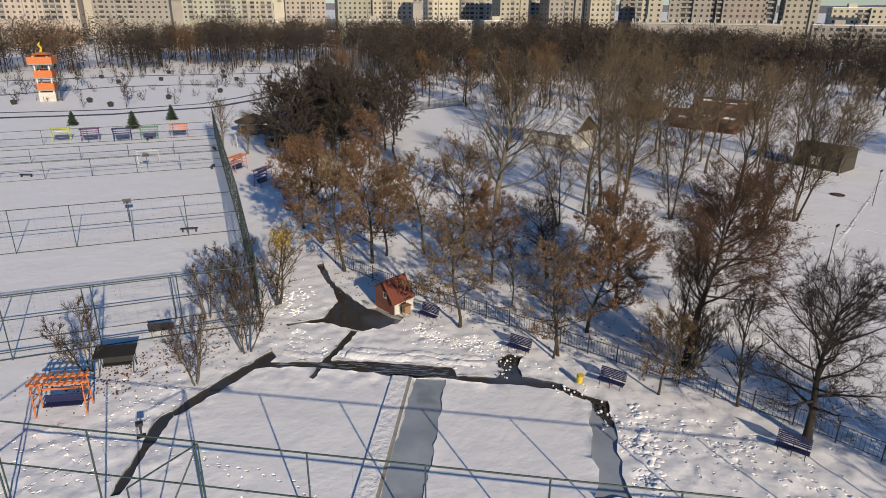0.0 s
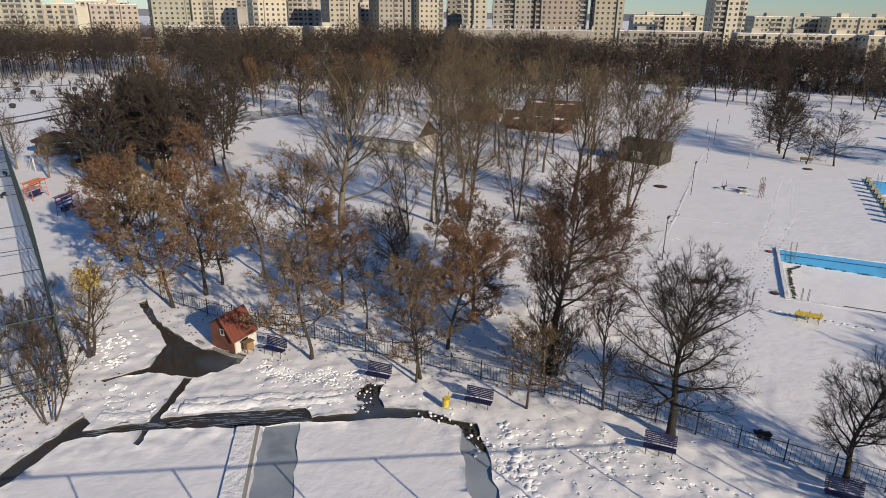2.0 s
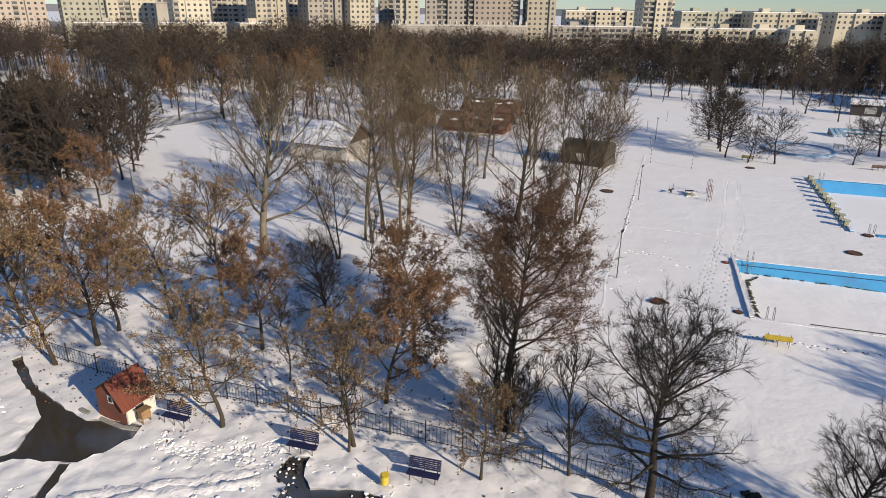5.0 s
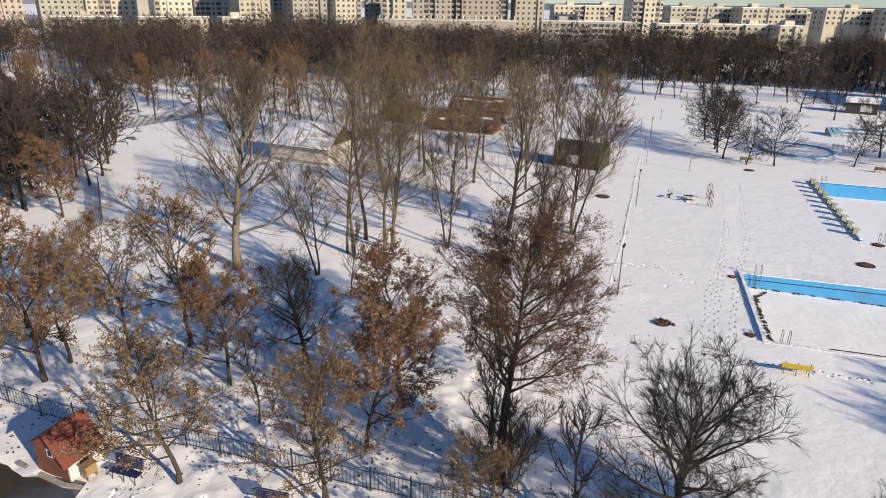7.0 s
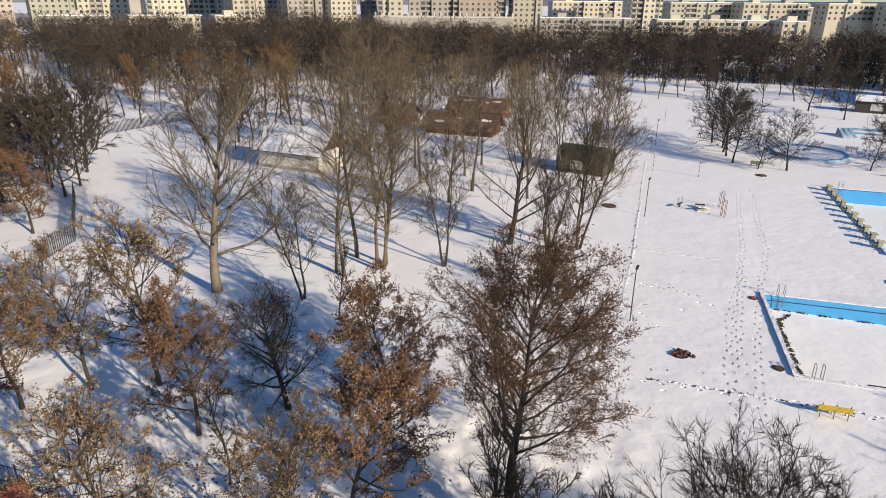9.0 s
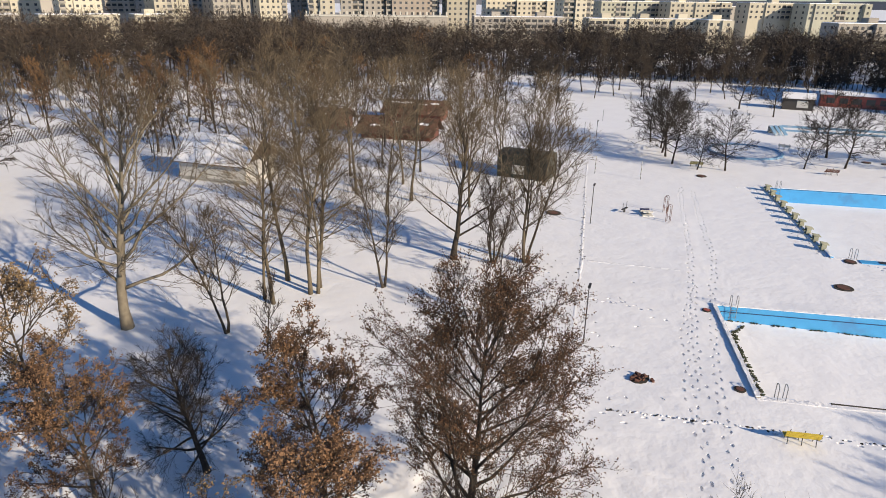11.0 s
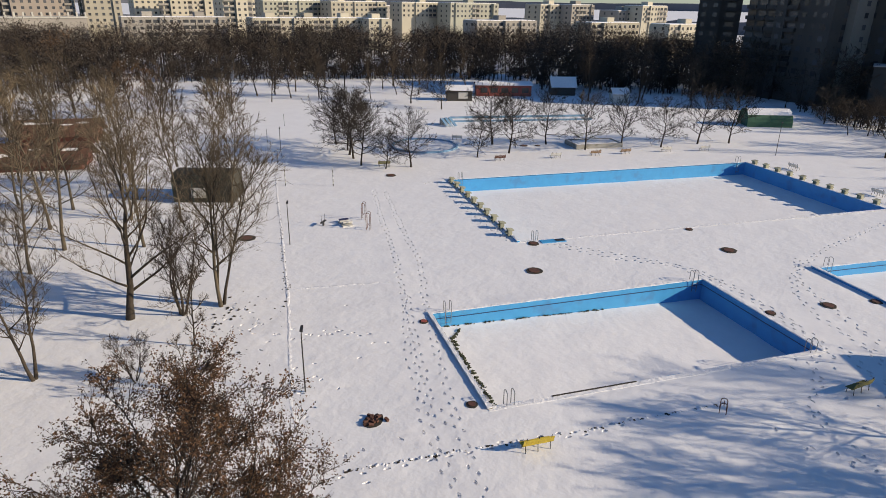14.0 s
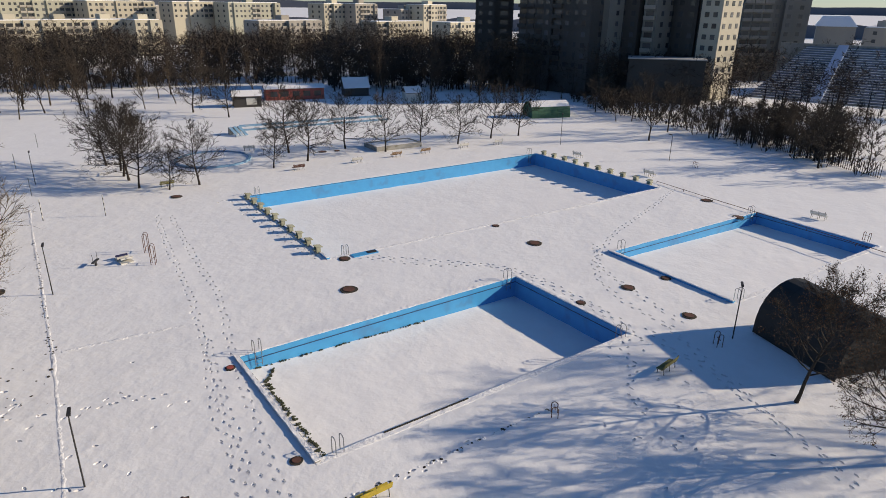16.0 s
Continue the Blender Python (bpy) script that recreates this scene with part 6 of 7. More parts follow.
def barrel(x, y, turn, width, height, length, sheet, label, snow=0.0, ends=True):
    """A half-round shelter; its end stands on the origin, the axis runs along +x."""
    ob = thing("barrel_shelter", on(x, y, turn), label, "shelter", "half-round shelters")
    k = 14
    arc = [(-width / 2 * math.cos(math.pi * i / k), height * math.sin(math.pi * i / k) ** 0.8) for i in range(k + 1)]
    ribs = max(2, round(length / 1.5))
    for j in range(ribs):
        x0, x1 = length * j / ribs + 0.01, length * (j + 1) / ribs - 0.01
        s = Shape()
        for px in (x0, x1):
            s.v += [(px, p, q) for p, q in arc] + [(px, p * 0.97, q * 0.97) for p, q in arc]
        n = k + 1
        for i in range(k):
            s.f += [(i, i + 1, 2 * n + i + 1, 2 * n + i), (n + i + 1, n + i, 3 * n + i, 3 * n + i + 1)]
            s.f += [(i + 1, i, n + i, n + i + 1), (2 * n + i, 2 * n + i + 1, 3 * n + i + 1, 3 * n + i)]
        part("roof_panel", s, sheet, ob)
    if snow:
        s = Shape()
        top = [(p, q + 0.05) for p, q in arc if q > height * (1 - snow)]
        for px in (0.1, length - 0.1):
            s.v += [(px, p, q) for p, q in top] + [(px, p, q - 0.04) for p, q in top]
        n = len(top)
        s.f = [(i, i + 1, 2 * n + i + 1, 2 * n + i) for i in range(n - 1)] + [tuple(range(n - 1, -1, -1)) + tuple(range(n, 2 * n))] + [tuple(range(2 * n, 3 * n)) + tuple(range(4 * n - 1, 3 * n - 1, -1))]
        part("roof_snow", s, SNOW_PILE, ob)
    if ends:
        back = Shape().add([(length - 0.3, p * 0.96, q * 0.96) for p, q in arc], [tuple(range(k + 1))])
        part("end_wall", back, sheet, ob)
        front = [(p * 0.96, q * 0.96) for p, q in arc]
        part("end_wall", Shape().add([(0.3, p, q) for p, q in front], [tuple(reversed(range(k + 1)))]), sheet, ob)
    return ob


barrel(68.8, 17.05, -145, 6.2, 4.2, 7.6, CANVAS_BLACK, "black half-round storage shelter beside the pools")
# flat-topped service tent
tent = thing("service_tent", on(57.0, 99.4, -54), "dark olive flat-topped tent at the edge of the trees", "tent")
arch = [(0.0, 0.0), (0.0, 2.7)] + [(2.3 - 2.3 * math.cos(math.pi * k / 12), 2.7 + 1.0 * math.sin(math.pi * k / 12) ** 0.7) for k in range(1, 12)] + [(4.6, 2.7), (4.6, 0.0)]
for k in range(5):
    x0, x1 = 1.48 * k + 0.01, 1.48 * (k + 1) - 0.01
    n = len(arch)
    part("cover_panel", Shape().add([(x, p, q) for x in (x0, x1) for p, q in arch],
                                    [tuple(range(n)), tuple(reversed(range(n, 2 * n)))] + [((i + 1) % n, i, n + i, n + (i + 1) % n) for i in range(n)]), CANVAS_OLIVE, tent)
part("opening", Shape().box(2.3, -0.05, 0.6, 4.1, -0.01, 1.9), WALL_WHITE, tent, "pale open hatch")
for px in (0.1, 2.5, 4.9, 7.3):
    part("pole", Shape().box(px - 0.05, -0.09, -0.1, px + 0.05, -0.01, 2.6), FENCE_GREEN, tent)
barrel(163.4, 54.3, -57.6, 5.6, 3.5, 9.4, CANVAS_GREEN, "green half-round tent with snow on its back", 0.35)


# ---- round the pools ----
def lamp(x, y, h, turn, label="thin dark street lamp standing in the snow"):
    ob = thing("street_lamp", on(x, y, turn), label, "street lamp", "street lamps")
    part("pole", Shape().tube([(0, 0, -0.2), (0, 0, h * 0.94), (0.12, 0, h)], [0.05, 0.04, 0.035], 7), IRON, ob)
    part("lamp_head", Shape().add([(0.05, -0.1, h - 0.02), (0.6, -0.08, h + 0.10), (0.6, 0.08, h + 0.10), (0.05, 0.1, h - 0.02),
                                   (0.05, -0.1, h + 0.10), (0.6, -0.08, h + 0.18), (0.6, 0.08, h + 0.18), (0.05, 0.1, h + 0.10)],
                                  [(3, 2, 1, 0), (4, 5, 6, 7), (0, 1, 5, 4), (1, 2, 6, 5), (2, 3, 7, 6), (3, 0, 4, 7)]), IRON, ob)


for x, y, h, turn in ((37.37, 55.73, 4.4, 40), (55.45, 76.85, 4.4, 40), (82.5, 108.3, 4.4, 40), (128.1, 24.3, 4.2, 90), (65.3, 21.2, 4.4, 0), (134.6, 43.1, 5.5, 0)):
    lamp(x, y, h, turn)


def striped_post(x, y):
    ob = thing("net_post", on(x, y), "black and white striped volleyball post", "post", "striped net posts")
    for k in range(8):
        part("band", Shape().tube([(0, 0, 0.32 * k - (0.1 if k == 0 else 0)), (0, 0, 0.32 * k + 0.32)], 0.05, 7), (BLACK_PAINT, WHITE_PAINT)[k % 2], ob)


striped_post(70.7, 94.3)
striped_post(74.4, 88.9)
for x, y in ((88, 118), (94, 110), (101, 128), (78, 104)):
    ob = thing("thin_post", on(x, y), "thin grey post standing in the snow", "post", "thin posts")
    part("pole", Shape().tube([(0, 0, -0.2), (0, 0, 2.4)], 0.04, 6), GREY_PIPE, ob)


def manhole(x, y, r, paint, label):
    ob = thing("manhole", on(x, y, x * 50), label, "manhole", "manholes")
    n, rng = 16, random.Random(x)
    ring = [(r * math.cos(2 * math.pi * i / n) * rng.uniform(0.9, 1.1), r * math.sin(2 * math.pi * i / n) * rng.uniform(0.9, 1.1)) for i in range(n)]
    part("melted_edge", Shape().prism(ring, -0.05, 0.06), MUD, ob, "bare wet ground round the lid")
    part("lid", Shape().prism([(r * 0.66 * math.cos(2 * math.pi * i / n), r * 0.66 * math.sin(2 * math.pi * i / n)) for i in range(n)], 0.064, 0.10), paint, ob)


for x, y, r in ((83.75, 86.4, 0.75), (53.9, 81.8, 0.9), (64.3, 53.0, 0.8), (81.5, 39.2, 0.8), (85.7, 44.4, 0.45), (72.6, 29.2, 0.65), (68.4, 24.2, 0.6), (76.0, 25.9, 0.5),
                (68.1, 33.0, 0.45), (42.5, 46.15, 0.38), (70.9, 56.5, 0.6), (104.9, 20.2, 0.8), (114.5, 81.0, 0.7), (116.0, 79.0, 0.5), (98.5, 17.0, 0.7)):
    manhole(x, y, r, RUST, "rusty manhole lid in melted snow")
manhole(49.75, 55.3, 0.36, RED_PAINT, "red manhole lid in melted snow")


def debris(x, y, size, paint, label, name, count=14):
    ob = thing(name, on(x, y), label, name.replace("_", " "))
    rng = random.Random(x)
    part("hollow", Shape().prism([(size * 0.75 * math.cos(a) * rng.uniform(0.8, 1.2), size * 0.6 * math.sin(a) * rng.uniform(0.8, 1.2)) for a in np.linspace(0, 6.28, 12, endpoint=False)], -0.05, 0.05), MUD, ob)
    for _ in range(count):
        m = pose(rng.gauss(0, size * 0.35), rng.gauss(0, size * 0.3), 0.07, rng.uniform(-20, 20), rng.uniform(-20, 20), rng.uniform(0, 180))
        part("piece", Shape().box(-0.16, -0.09, -0.04, 0.16, 0.09, 0.09, m, bevel=0.02), paint, ob)


debris(37.6, 50.1, 0.9, RUST, "heap of dark red broken bricks in a snow hollow", "brick_heap")
debris(35.5, 63.2, 0.55, BARK_DARK, "dark clod of roots lying on the snow", "root_clod", 20)
debris(26.9, 29.1, 0.5, MUD, "dark clod lying on the snow", "clod")
debris(24.2, 30.6, 0.4, WHITE_PAINT, "grey litter lying in the snow", "litter")


def shower_frame(x, y, turn, h=1.9):
    ob = thing("rail_hoop", on(x, y, turn), "tall bent steel hand rails in the snow", "hand rail", "loose hand rails")
    for px in (-0.3, 0.3):
        arc = [(px, -0.2, -0.1), (px, -0.2, h - 0.2)] + [(px, 0.2 * -math.cos(a), h - 0.2 + 0.2 * math.sin(a)) for a in np.linspace(0.3, math.pi - 0.3, 5)] + [(px, 0.2, h - 0.2), (px, 0.2, -0.1)]
        part("hand_rail", Shape().tube(arc, 0.03, 5), RUST, ob)
    part("rung", Shape().tube([(-0.3, 0, 0.6), (0.3, 0, 0.6)], 0.025, 5), RUST, ob)


shower_frame(66.3, 76.2, 30, 2.0)
shower_frame(63.9, 73.4, 30, 2.0)
shower_frame(63.8, 22.4, 20, 1.1)
shower_frame(51.2, 33.0, 10, 0.8)
shower_frame(124.0, 20.5, 40, 1.0)
shower_frame(94.0, 4.5, 40, 1.0)
slide = thing("slide", on(63.6, 76.6, -30), "small striped water slide lying in the snow", "slide")
for k in range(6):
    part("slide_step", Shape().box(-0.55, -0.9 + 0.3 * k, 0.06 + 0.12 * abs(3 - k), 0.55, -0.72 + 0.3 * k, 0.22 + 0.12 * abs(3 - k)), BLUE_PAINT if k % 2 else WHITE_PAINT, slide)
part("slide_base", Shape().box(-0.6, -1.0, -0.1, 0.6, 1.0, 0.12), WHITE_PAINT, slide)
spring = thing("seesaw", on(61.8, 78.3, 20), "small dark spring seesaw in the snow", "seesaw")
part("seat", Shape().box(-0.6, -0.12, 0.4, 0.6, 0.12, 0.5), BLACK_PAINT, spring)
part("base", Shape().tube([(0, 0, -0.1), (0, 0, 0.4)], 0.12, 7), IRON, spring)
for px in (-0.45, 0.45):
    part("handle", Shape().tube([(px, 0, 0.5), (px, 0, 1.25)], 0.025, 5), IRON, spring)
tap = thing("pool_steps", pool_matrix("large") @ pose(3.6, -26.6, 0.0), "bare blue pool steps beside the large pool", "steps")
part("slab", Shape().box(-1.4, -0.45, -0.05, 1.4, 0.45, 0.08), POOL_BLUE, tap)
part("grate", Shape().box(0.3, -0.3, 0.084, 1.3, 0.3, 0.12), IRON, tap)

# paddling pools to the north
PADDLE_BLUE = surface("paddling_paint", (0.19, 0.36, 0.52), (0.13, 0.27, 0.42), 0.5, 0.7, stain=(0.45, 0.5, 0.55))
ring_pool = thing("ring_pool", on(103.2, 94.6), "round blue paddling pool with a raised rim", "pool")
n = 28
outer = [(5.9 * math.cos(2 * math.pi * i / n), 5.9 * math.sin(2 * math.pi * i / n)) for i in range(n)]
wall = Shape()
for r, z in ((5.9, -0.1), (5.9, 0.30), (5.5, 0.30), (5.5, 0.05)):
    wall.v += [(r * math.cos(2 * math.pi * i / n), r * math.sin(2 * math.pi * i / n), z) for i in range(n)]
wall.f = [(k * n + i, k * n + (i + 1) % n, (k + 1) * n + (i + 1) % n, (k + 1) * n + i) for k in range(3) for i in range(n)]
part("rim", wall, PADDLE_BLUE, ring_pool)
part("basin", Shape().prism([(px * 0.93, py * 0.93) for px, py in outer], -0.05, 0.12), SNOW_PILE, ring_pool, "snow on the basin floor")
long_pool = thing("paddling_pool", on(126.5, 104.3, -45.2), "long shallow blue pool with a raised wall", "pool")
part("back_wall", Shape().box(0, 3.5, -0.1, 31, 3.8, 0.5), PADDLE_BLUE, long_pool)
part("front_wall", Shape().box(0, -0.3, -0.1, 31, 0, 0.3), PADDLE_BLUE, long_pool)
part("basin", Shape().box(0, 0.01, -0.1, 31, 3.49, 0.1), SNOW_PILE, long_pool)
chute = thing("water_slide", on(124.0, 103.2, 60), "pale blue water slide by the paddling pool", "slide")
for k in range(3):
    part("chute", Shape().add([(-3, k * 0.9, 0.1), (-3, k * 0.9 + 0.6, 0.1), (0, k * 0.9 + 0.6, 1.3), (0, k * 0.9, 1.3), (-3, k * 0.9, 0.25), (-3, k * 0.9 + 0.6, 0.25), (0, k * 0.9 + 0.6, 1.45), (0, k * 0.9, 1.45)],
                              [(0, 1, 2, 3), (7, 6, 5, 4), (0, 4, 5, 1), (1, 5, 6, 2), (2, 6, 7, 3), (3, 7, 4, 0)]), PADDLE_BLUE, chute)
part("stand", Shape().box(-0.2, 0, -0.1, 0.3, 2.4, 1.28), CONCRETE, chute)
bed = thing("planter", on(117.7, 72.3, -40.5), "low concrete planter box full of snow", "planter")
for s in ((0, 0, 9, 0.25), (0, 4.65, 9, 4.9), (0, 0.25, 0.25, 4.65), (8.75, 0.25, 9, 4.65)):
    part("side_wall", Shape().box(s[0], s[1], -0.1, s[2], s[3], 0.75), CONCRETE, bed)
part("snow_fill", Shape().box(0.25, 0.25, 0, 8.75, 4.65, 0.62), SNOW_PILE, bed)

# wire along the pool's far side and the kerb line before the pools
wire = thing("wire_rail", pose(0, 0, 0), "low rusty pipe rail along the pool terrace", "rail")
for a, b in between([(112.2, 26.4), (105.1, 19.4), (96, 10.0), (88, 2.0)], 6.0):
    part("pipe", Shape().tube([(*a, 0.25), (*b, 0.25)], 0.04, 5), RUST, wire)
    part("stand", Shape().tube([(*a, -0.1), (*a, 0.25)], 0.04, 5), RUST, wire)


# ---- marks in the snow ----
def clods(line, half, count, seed, material, label, name, size=(0.05, 0.16), flat=0.5):
    rng, s = random.Random(seed), Shape()
    legs = between(line, 0.5)
    for _ in range(count):
        a, b = rng.choice(legs)
        f = rng.random()
        x, y = a[0] + (b[0] - a[0]) * f + rng.gauss(0, half), a[1] + (b[1] - a[1]) * f + rng.gauss(0, half)
        r = rng.uniform(*size)
        m = pose(x, y, lumps(x, y), rng.uniform(-20, 20), rng.uniform(-20, 20), rng.uniform(0, 360))
        n = 6
        base = len(s.v)
        for g, z in ((1.0, -0.03), (0.85, r * flat * 0.7)):
            s.v += [tuple(m @ Vector((r * g * math.cos(1.047 * i) * rng.uniform(0.75, 1.2), r * g * math.sin(1.047 * i) * rng.uniform(0.6, 1.0), z))) for i in range(n)]
        s.v.append(tuple(m @ Vector((0, 0, r * flat))))
        s.f += [(base + i, base + (i + 1) % n, base + n + (i + 1) % n, base + n + i) for i in range(n)]
        s.f += [(base + n + i, base + n + (i + 1) % n, base + 2 * n) for i in range(n)]
    tagged(part(name, s, material), label, name.replace("_", " "), kind="stuff")


RIDGE = [(73.3, 99.2), (64.7, 89.1), (57.5, 80.4), (51.8, 73.7), (47.3, 68.3), (42.9, 63.3), (39.2, 59.2), (35.8, 55.4), (33.2, 51.6), (30.0, 48.4)]
clods(RIDGE[1:5], 0.12, 110, 5, MUD, "dark earth showing along the terrace edge", "earth_clods", (0.04, 0.10), 0.4)
KERB = [(33.3, 48.4), (35.1, 47.0), (36.8, 45.5), (38.7, 44.1), (40.2, 42.6), (43.4, 39.9), (46.8, 37.4), (52, 33.2)]
clods(KERB, 0.05, 80, 6, MUD, "dark kerb edge showing through the snow", "kerb_clods", (0.04, 0.13), 0.3)


def mounds(line, half, count, seed, label, name, size=(0.18, 0.5), steep=0.30):
    """Smooth low heaps of snow, kept off the open water."""
    rng, s = random.Random(seed), Shape()
    legs = between(line, 0.5)
    while count:
        a, b = rng.choice(legs)
        f = rng.random()
        x, y = a[0] + (b[0] - a[0]) * f + rng.gauss(0, half), a[1] + (b[1] - a[1]) * f + rng.gauss(0, half)
        r = rng.uniform(*size)
        if any(inside(x + r * 0.7 * dx, y + r * 0.7 * dy, ring) for ring in (POND, DITCH, CANAL, SIDE_DITCH, ICE_STRIP, ICE_SIDE) for dx, dy in ((0, 0), (1, 0), (-1, 0), (0, 1), (0, -1))):
            continue
        count -= 1
        m = pose(x, y, lumps(x, y), 0, 0, rng.uniform(0, 360))
        n, base, h = 9, len(s.v), r * steep * rng.uniform(0.5, 1.2)
        for g, z in ((1.0, -0.03), (0.78, 0.55 * h), (0.42, 0.92 * h)):
            s.v += [tuple(m @ Vector((r * g * math.cos(0.698 * i) * rng.uniform(0.85, 1.15), 0.75 * r * g * math.sin(0.698 * i) * rng.uniform(0.85, 1.15), z))) for i in range(n)]
        s.v.append(tuple(m @ Vector((0, 0, h))))
        for k in range(2):
            s.f += [(base + k * n + i, base + k * n + (i + 1) % n, base + (k + 1) * n + (i + 1) % n, base + (k + 1) * n + i) for i in range(n)]
        s.f += [(base + 2 * n + i, base + 2 * n + (i + 1) % n, base + 3 * n) for i in range(n)]
    me = s.mesh(name, SNOW_PILE, True)
    tagged(part(name, me, None), label, name.replace("_", " "), kind="stuff")


BANKS = [(-17, 34.5), (-13, 39.5), (-8, 40.6), (-2, 40.0), (4, 39.0), (9, 37.4), (12.5, 33.8), (12.0, 28.0), (11.5, 24)]
mounds(BANKS[2:5], 0.4, 120, 3, "rubbly snow heaped along the banks of the basin", "bank_snow", (0.06, 0.18), 0.4)
mounds(BANKS[6:], 0.35, 60, 13, "rubbly snow heaped beside the ice", "side_snow", (0.12, 0.35), 0.22)


def berm(line, half, height, seed, label, name):
    """A continuous uneven ridge of snow."""
    rng, s = random.Random(seed), Shape()
    legs = between(line, 0.3)
    for k, (a, b) in enumerate(legs):
        turn = math.atan2(b[1] - a[1], b[0] - a[0])
        nx, ny = -math.sin(turn), math.cos(turn)
        h, w = height * (0.65 + 0.6 * noise.noise((k * 0.35, seed, 0)) + rng.uniform(-0.2, 0.2)), half * rng.uniform(0.8, 1.25)
        off = 0.3 * half * noise.noise((k * 0.2, 7, seed))
        for f, z in ((-1.0, -0.04), (-0.45, 0.7 * h), (0.0, h), (0.5, 0.45 * h + rng.uniform(-0.02, 0.02)), (1.0, -0.04)):
            x, y = a[0] + nx * (f * w + off), a[1] + ny * (f * w + off)
            s.v.append((x, y, lumps(x, y) + z))
    s.f = [(5 * k + i, 5 * k + i + 1, 5 * k + i + 6, 5 * k + i + 5) for k in range(len(legs) - 1) for i in range(4)]
    s.f = [tuple(reversed(f)) for f in s.f]
    tagged(part(name, s.mesh(name, SNOW_PILE, True), None), label, name.replace("_", " "), kind="stuff")


for k, line in enumerate(([(-6.2, 40.3), (-4.0, 40.0), (-1.5, 39.75), (1.4, 39.3), (4.0, 38.9)], [(-6.0, 40.9), (-3.0, 40.6), (0.5, 40.1), (3.8, 39.6)], [(-10.8, 40.6), (-9.0, 40.1), (-7.6, 40.2)])):
    berm(line, 0.55, (0.20, 0.11, 0.12)[k], 5 + k, "rough snow bank heaped along the canal", "snow_bank")
berm(RIDGE, 0.20, 0.028, 4, "low ridge of ploughed snow along the terrace edge", "snow_ridge")
berm([(48.0, 68.2), (51.0, 65.4), (54.4, 62.2)], 0.3, 0.05, 8, "faint snow line across the terrace", "snow_line")
mounds(KERB, 0.06, 80, 7, "snow heaped along the kerb", "kerb_snow", (0.07, 0.16), 0.3)
clods([(4.6, 37.6), (5.4, 40.0)], 0.32, 22, 9, MUD, "wet dark stones in the small stream", "stream_stones", (0.05, 0.14), 0.5)
clods([(4.4, 37.4), (5.5, 40.2)], 0.38, 20, 19, SNOW_PILE, "snow-capped stones in the small stream", "snowy_stones", (0.05, 0.12), 0.45)
clods([(8.6, 36.2), (10.2, 34.4), (10.9, 32.0)], 0.3, 16, 10, MUD, "wet stones in the ditch", "ditch_stones", (0.05, 0.12), 0.5)
clods([(7.6, 36.6), (10.2, 34.6), (10.9, 32.0)], 0.4, 30, 20, SNOW_PILE, "snow-capped stones in the ditch", "ditch_snow", (0.05, 0.13), 0.6)
clods([(36, 66), (41, 68), (44, 69.5)], 1.6, 90, 11, MUD, "bare earth and leaves under the trees", "leaf_litter", (0.04, 0.18), 0.3)
clods([(-25, 36), (-20, 38), (-15.5, 42.5), (-14.5, 46)], 1.5, 900, 22, LEAF_BROWN, "dry leaves and grass poking through the snow", "dry_grass", (0.03, 0.09), 0.6)
clods([(-10, 57), (-2, 52), (8, 46), (16, 40)], 2.4, 900, 12, LEAF_BROWN, "fallen brown leaves on the snow", "fallen_leaves", (0.03, 0.1), 0.25)


# thin broken ice drifting along the canal
rng, floes = random.Random(31), Shape()
while len(floes.f) < 150:
    x, y = rng.uniform(-11.0, 1.0), rng.uniform(37.2, 39.2)
    l, w, turn = rng.uniform(0.2, 1.1), rng.uniform(0.012, 0.05), rng.gauss(-0.1, 0.08)
    ring = [(x + l * math.cos(a) * math.cos(turn) - w * math.sin(a) * math.sin(turn), y + l * math.cos(a) * math.sin(turn) + w * math.sin(a) * math.cos(turn)) for a in (0, 0.9, 2.0, 3.1, 4.1, 5.3)]
    if all(inside(px, py, CANAL) for px, py in ring) and (y - 37.2 < 1.25 - 0.08 * (x + 11) or rng.random() < 0.1):
        n = len(floes.v)
        floes.v += [(px, py, -0.04) for px, py in ring]
        floes.f.append(tuple(range(n, n + 6)))
tagged(part("ice_floes", floes, ICE_PALE), "thin pale slivers of broken ice on the water", "ice", kind="stuff")


# ---- flower park, roads and the stadium ----
def strip(line, width, material, name, label, height=0.05):
    s = Shape()
    for k, (x, y) in enumerate(line):
        x0, y0 = line[max(k - 1, 0)]
        x1, y1 = line[min(k + 1, len(line) - 1)]
        d = math.hypot(x1 - x0, y1 - y0)
        nx, ny = -(y1 - y0) / d * width / 2, (x1 - x0) / d * width / 2
        z = lumps(x, y)
        s.v += [(x - nx, y - ny, z - 0.1), (x - nx, y - ny, z + height), (x + nx, y + ny, z + height), (x + nx, y + ny, z - 0.1)]
    for k in range(len(line) - 1):
        s.f += [(4 * k + j, 4 * k + 4 + j, 4 * k + 5 + j, 4 * k + 1 + j) for j in range(3)]
    tagged(part(name, s, material), label, name.replace("_", " "), kind="structure")


def curve(points, step=3.0):
    return [a for a, _ in between(points, step)] + [points[-1]]


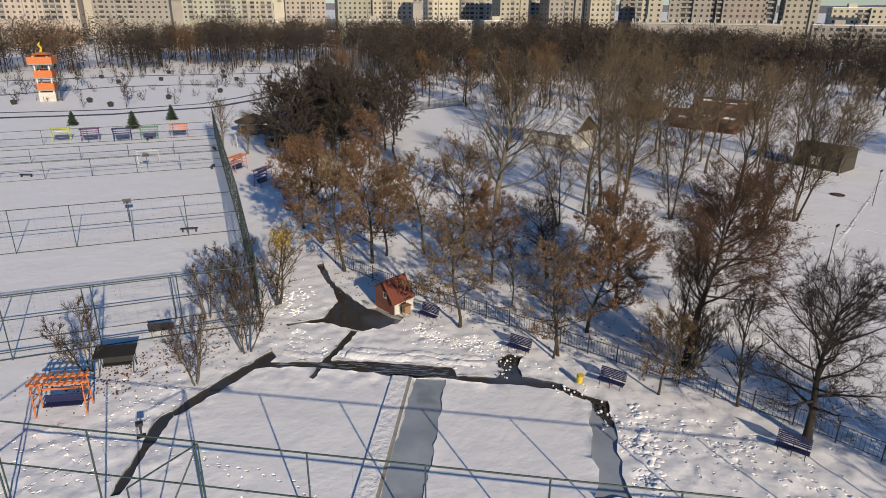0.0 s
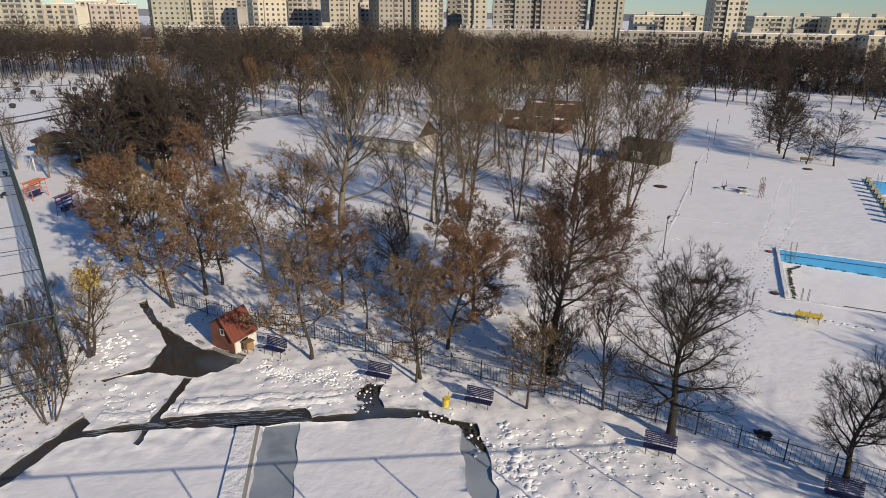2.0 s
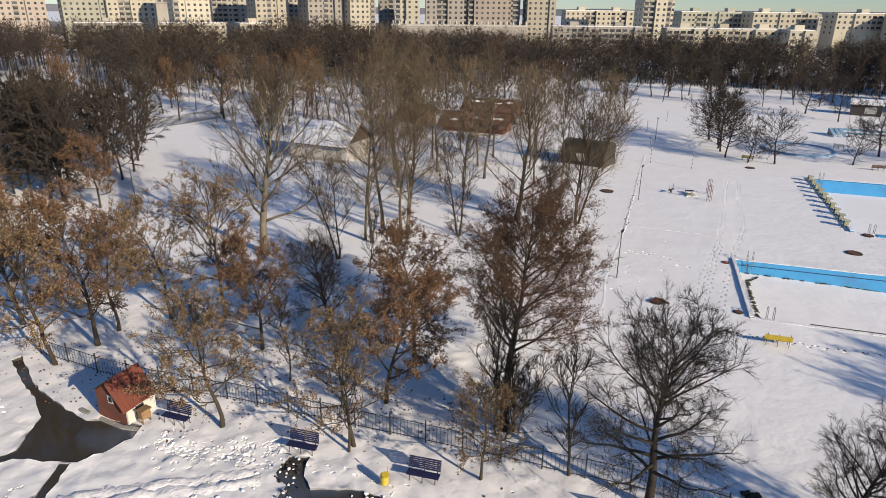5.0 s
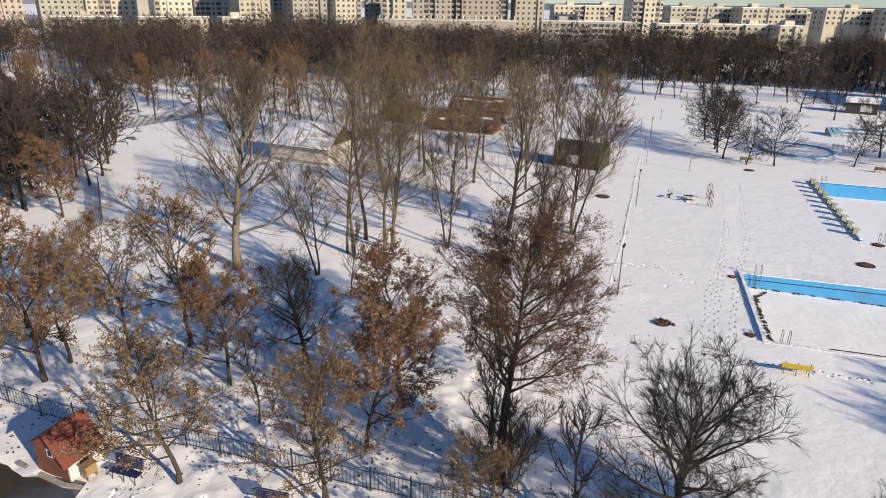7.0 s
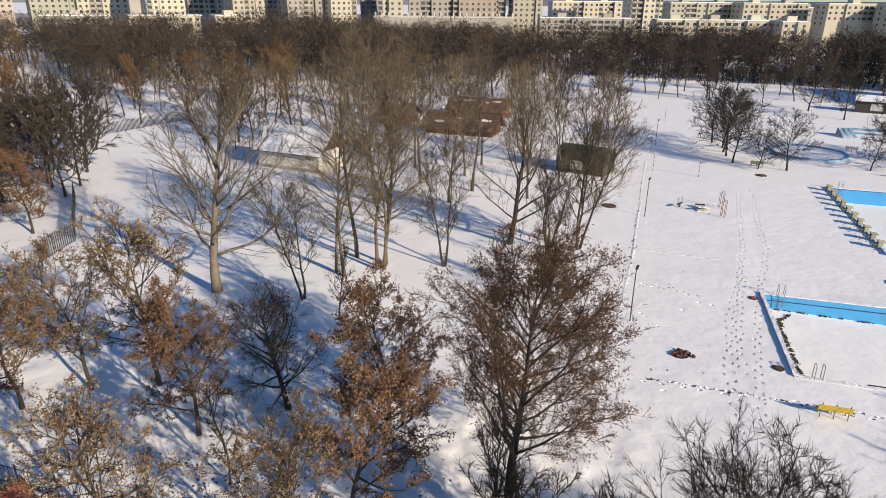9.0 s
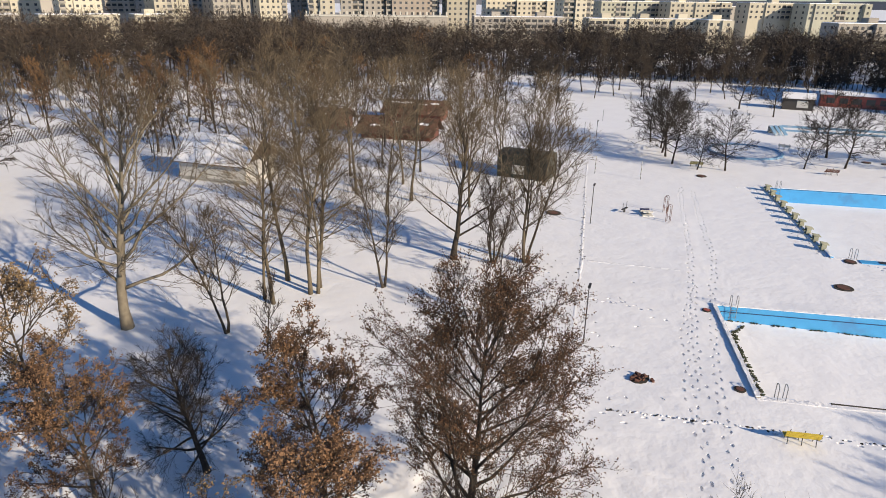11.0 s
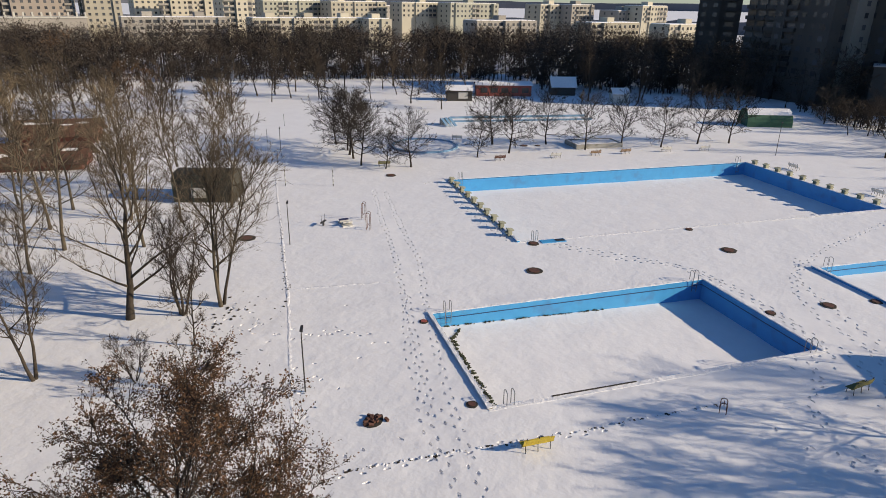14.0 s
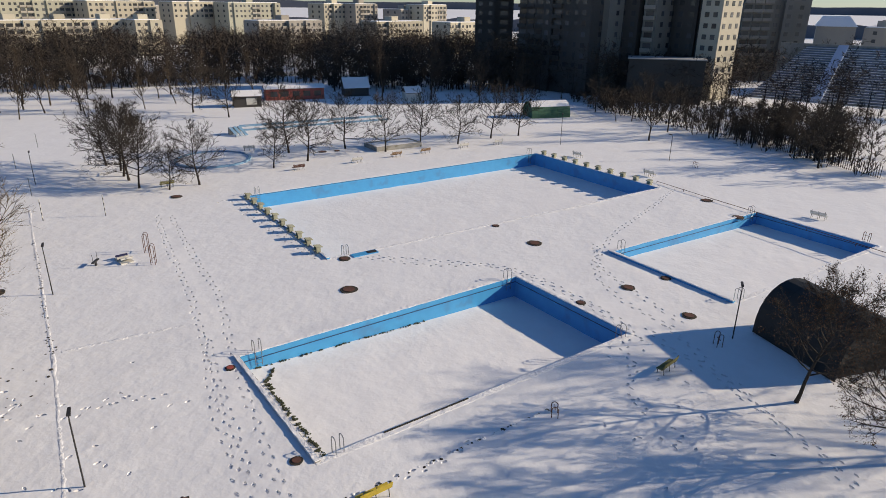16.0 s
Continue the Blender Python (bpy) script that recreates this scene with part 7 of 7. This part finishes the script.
strip(curve([(-118, 136.5), (-93.5, 140.8), (-72, 146.4), (-53, 158), (-46.5, 170), (-40, 190)]), 1.8, ASPHALT, "road_edge", "dark wet edge of the snowy park road")
strip(curve([(-121, 143), (-95, 148.5), (-74, 153.5), (-58, 163), (-52, 174), (-46, 192)]), 1.0, ASPHALT, "road_edge", "dark wet edge of the snowy park road")
strip(curve([(-135, 172), (-116, 178), (-95, 197), (-73, 204), (-56, 206), (-44, 200)]), 1.3, ASPHALT, "path_edge", "dark edge of a curved park path")
strip(curve([(-150, 205), (-125, 216), (-100, 228), (-80, 234), (-55, 240), (-38, 232)]), 1.6, ASPHALT, "path_edge", "dark edge of a curved park path")
strip(curve([(-160, 240), (-120, 262), (-85, 268), (-60, 262)]), 0.5, ASPHALT, "path_edge", "dark edge of a curved park path")
for x, y in ((-103, 161), (-86.5, 165), (-69, 171), (-78, 158), (-60, 185), (-98, 206), (-88, 214), (-70, 222), (-110, 220), (-64, 215), (-55, 222), (-76, 240), (-94, 236)):
    pot = thing("flower_tub", on(x, y), "dark round flower tub standing in the snow", "flower tub", "flower tubs")
    part("tub", Shape().tube([(0, 0, -0.1), (0, 0, 0.9), (0, 0, 1.0)], [0.5, 0.8, 0.75], 10), BLACK_PAINT, pot)
    part("soil", Shape().tube([(0, 0, 1.0), (0, 0, 1.2)], [0.6, 0.3], 8), MUD, pot)

AISLE_BLUE = surface("aisle_paint", (0.42, 0.52, 0.68), (0.34, 0.43, 0.58), 0.5, 0.8)
SEAT_BLUE = surface("stand_seats", (0.20, 0.23, 0.30), (0.13, 0.15, 0.20), 0.8, 0.7)
stand = thing("stadium_stand", pose(*polar(104.0, 207), 0.5, 0, 0, -112), "stadium stand with rows of blue seats and snow", "stand")
for k in range(22):
    y, z = 1.25 * k, 0.58 * k
    x = -33 + 0.35 * k
    part("terrace", Shape().box(x, y, -1, 34, y + 1.25, z), CONCRETE, stand)
    part("seat_bench", Shape().box(x, y + 0.75, z + 0.004, 34, y + 1.2, z + 0.42), SEAT_BLUE, stand)
    part("snow_strip", Shape().box(x, y + 0.02, z + 0.004, 34, y + 0.7, z + 0.12), SNOW_PILE, stand)
part("aisle", Shape().add([(x, y, z) for z in (1, 0) for x, y, z in ((-17.2, -0.2, 1.5 * z - 1), (-14.6, -0.2, 1.5 * z - 1), (-14.6, 27.3, 14.3 * z - 1), (-17.2, 27.3, 14.3 * z - 1))],
                          [(0, 1, 2, 3), (7, 6, 5, 4), (1, 0, 4, 5), (2, 1, 5, 6), (3, 2, 6, 7), (0, 3, 7, 4)]), AISLE_BLUE, stand, "pale blue stair aisle")
part("back_wall", Shape().box(-33, 27.6, -1, 34, 28.0, 13.4), CONCRETE, stand)

# far hills
hills, n = Shape(), 180
for i in range(n + 1):
    a = radians(-60 + 190 * i / n)
    z = 27 + 6 * noise.noise((i * 0.13, 0, 0)) + 4 * noise.noise((i * 0.7, 3, 0))
    hills.v += [(3000 * math.sin(a), 3000 * math.cos(a), -5), (3000 * math.sin(a), 3000 * math.cos(a), z), (3200 * math.sin(a), 3200 * math.cos(a), -5)]
hills.f = [(3 * i, 3 * i + 3, 3 * i + 4, 3 * i + 1) for i in range(n)] + [(3 * i + 1, 3 * i + 4, 3 * i + 5, 3 * i + 2) for i in range(n)]
# blue-grey of distance haze put into the colour of the woods
HAZE = surface("hazy_woods", (0.13, 0.14, 0.17), (0.09, 0.10, 0.125), 0.004, 1.0)
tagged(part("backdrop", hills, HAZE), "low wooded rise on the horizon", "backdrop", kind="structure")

# sluice post at the corner of the basin
sluice = thing("sluice_post", on(-16.9, 31.0, 20) @ Matrix.Scale(0.7, 4), "dark iron sluice post with a wheel box by the ditch", "sluice")
part("post", Shape().box(-0.07, -0.07, -0.2, 0.07, 0.07, 1.1), IRON, sluice)
part("head_box", Shape().box(-0.28, -0.2, 1.1, 0.28, 0.2, 1.4, bevel=0.05), IRON, sluice)
part("foot_plate", Shape().box(-0.35, -0.25, -0.05, 0.35, 0.25, 0.08, bevel=0.05), IRON, sluice)

# dark wooded rise behind the blocks, with the same haze in its colour
rise, n = Shape(), 240
for i in range(n + 1):
    a = radians(-60 + 190 * i / n)
    z = 10.5 + 2 * noise.noise((i * 0.21, 5, 0)) + 2.0 * noise.noise((i * 1.1, 8, 0))
    rise.v += [(660 * math.sin(a), 660 * math.cos(a), -2), (660 * math.sin(a), 660 * math.cos(a), z), (720 * math.sin(a), 720 * math.cos(a), -2)]
rise.f = [(3 * i, 3 * i + 3, 3 * i + 4, 3 * i + 1) for i in range(n)] + [(3 * i + 1, 3 * i + 4, 3 * i + 5, 3 * i + 2) for i in range(n)]
tagged(part("backdrop", rise, HAZE), "wooded rise behind the apartment blocks, greyed by haze in its colour", "backdrop", kind="structure")
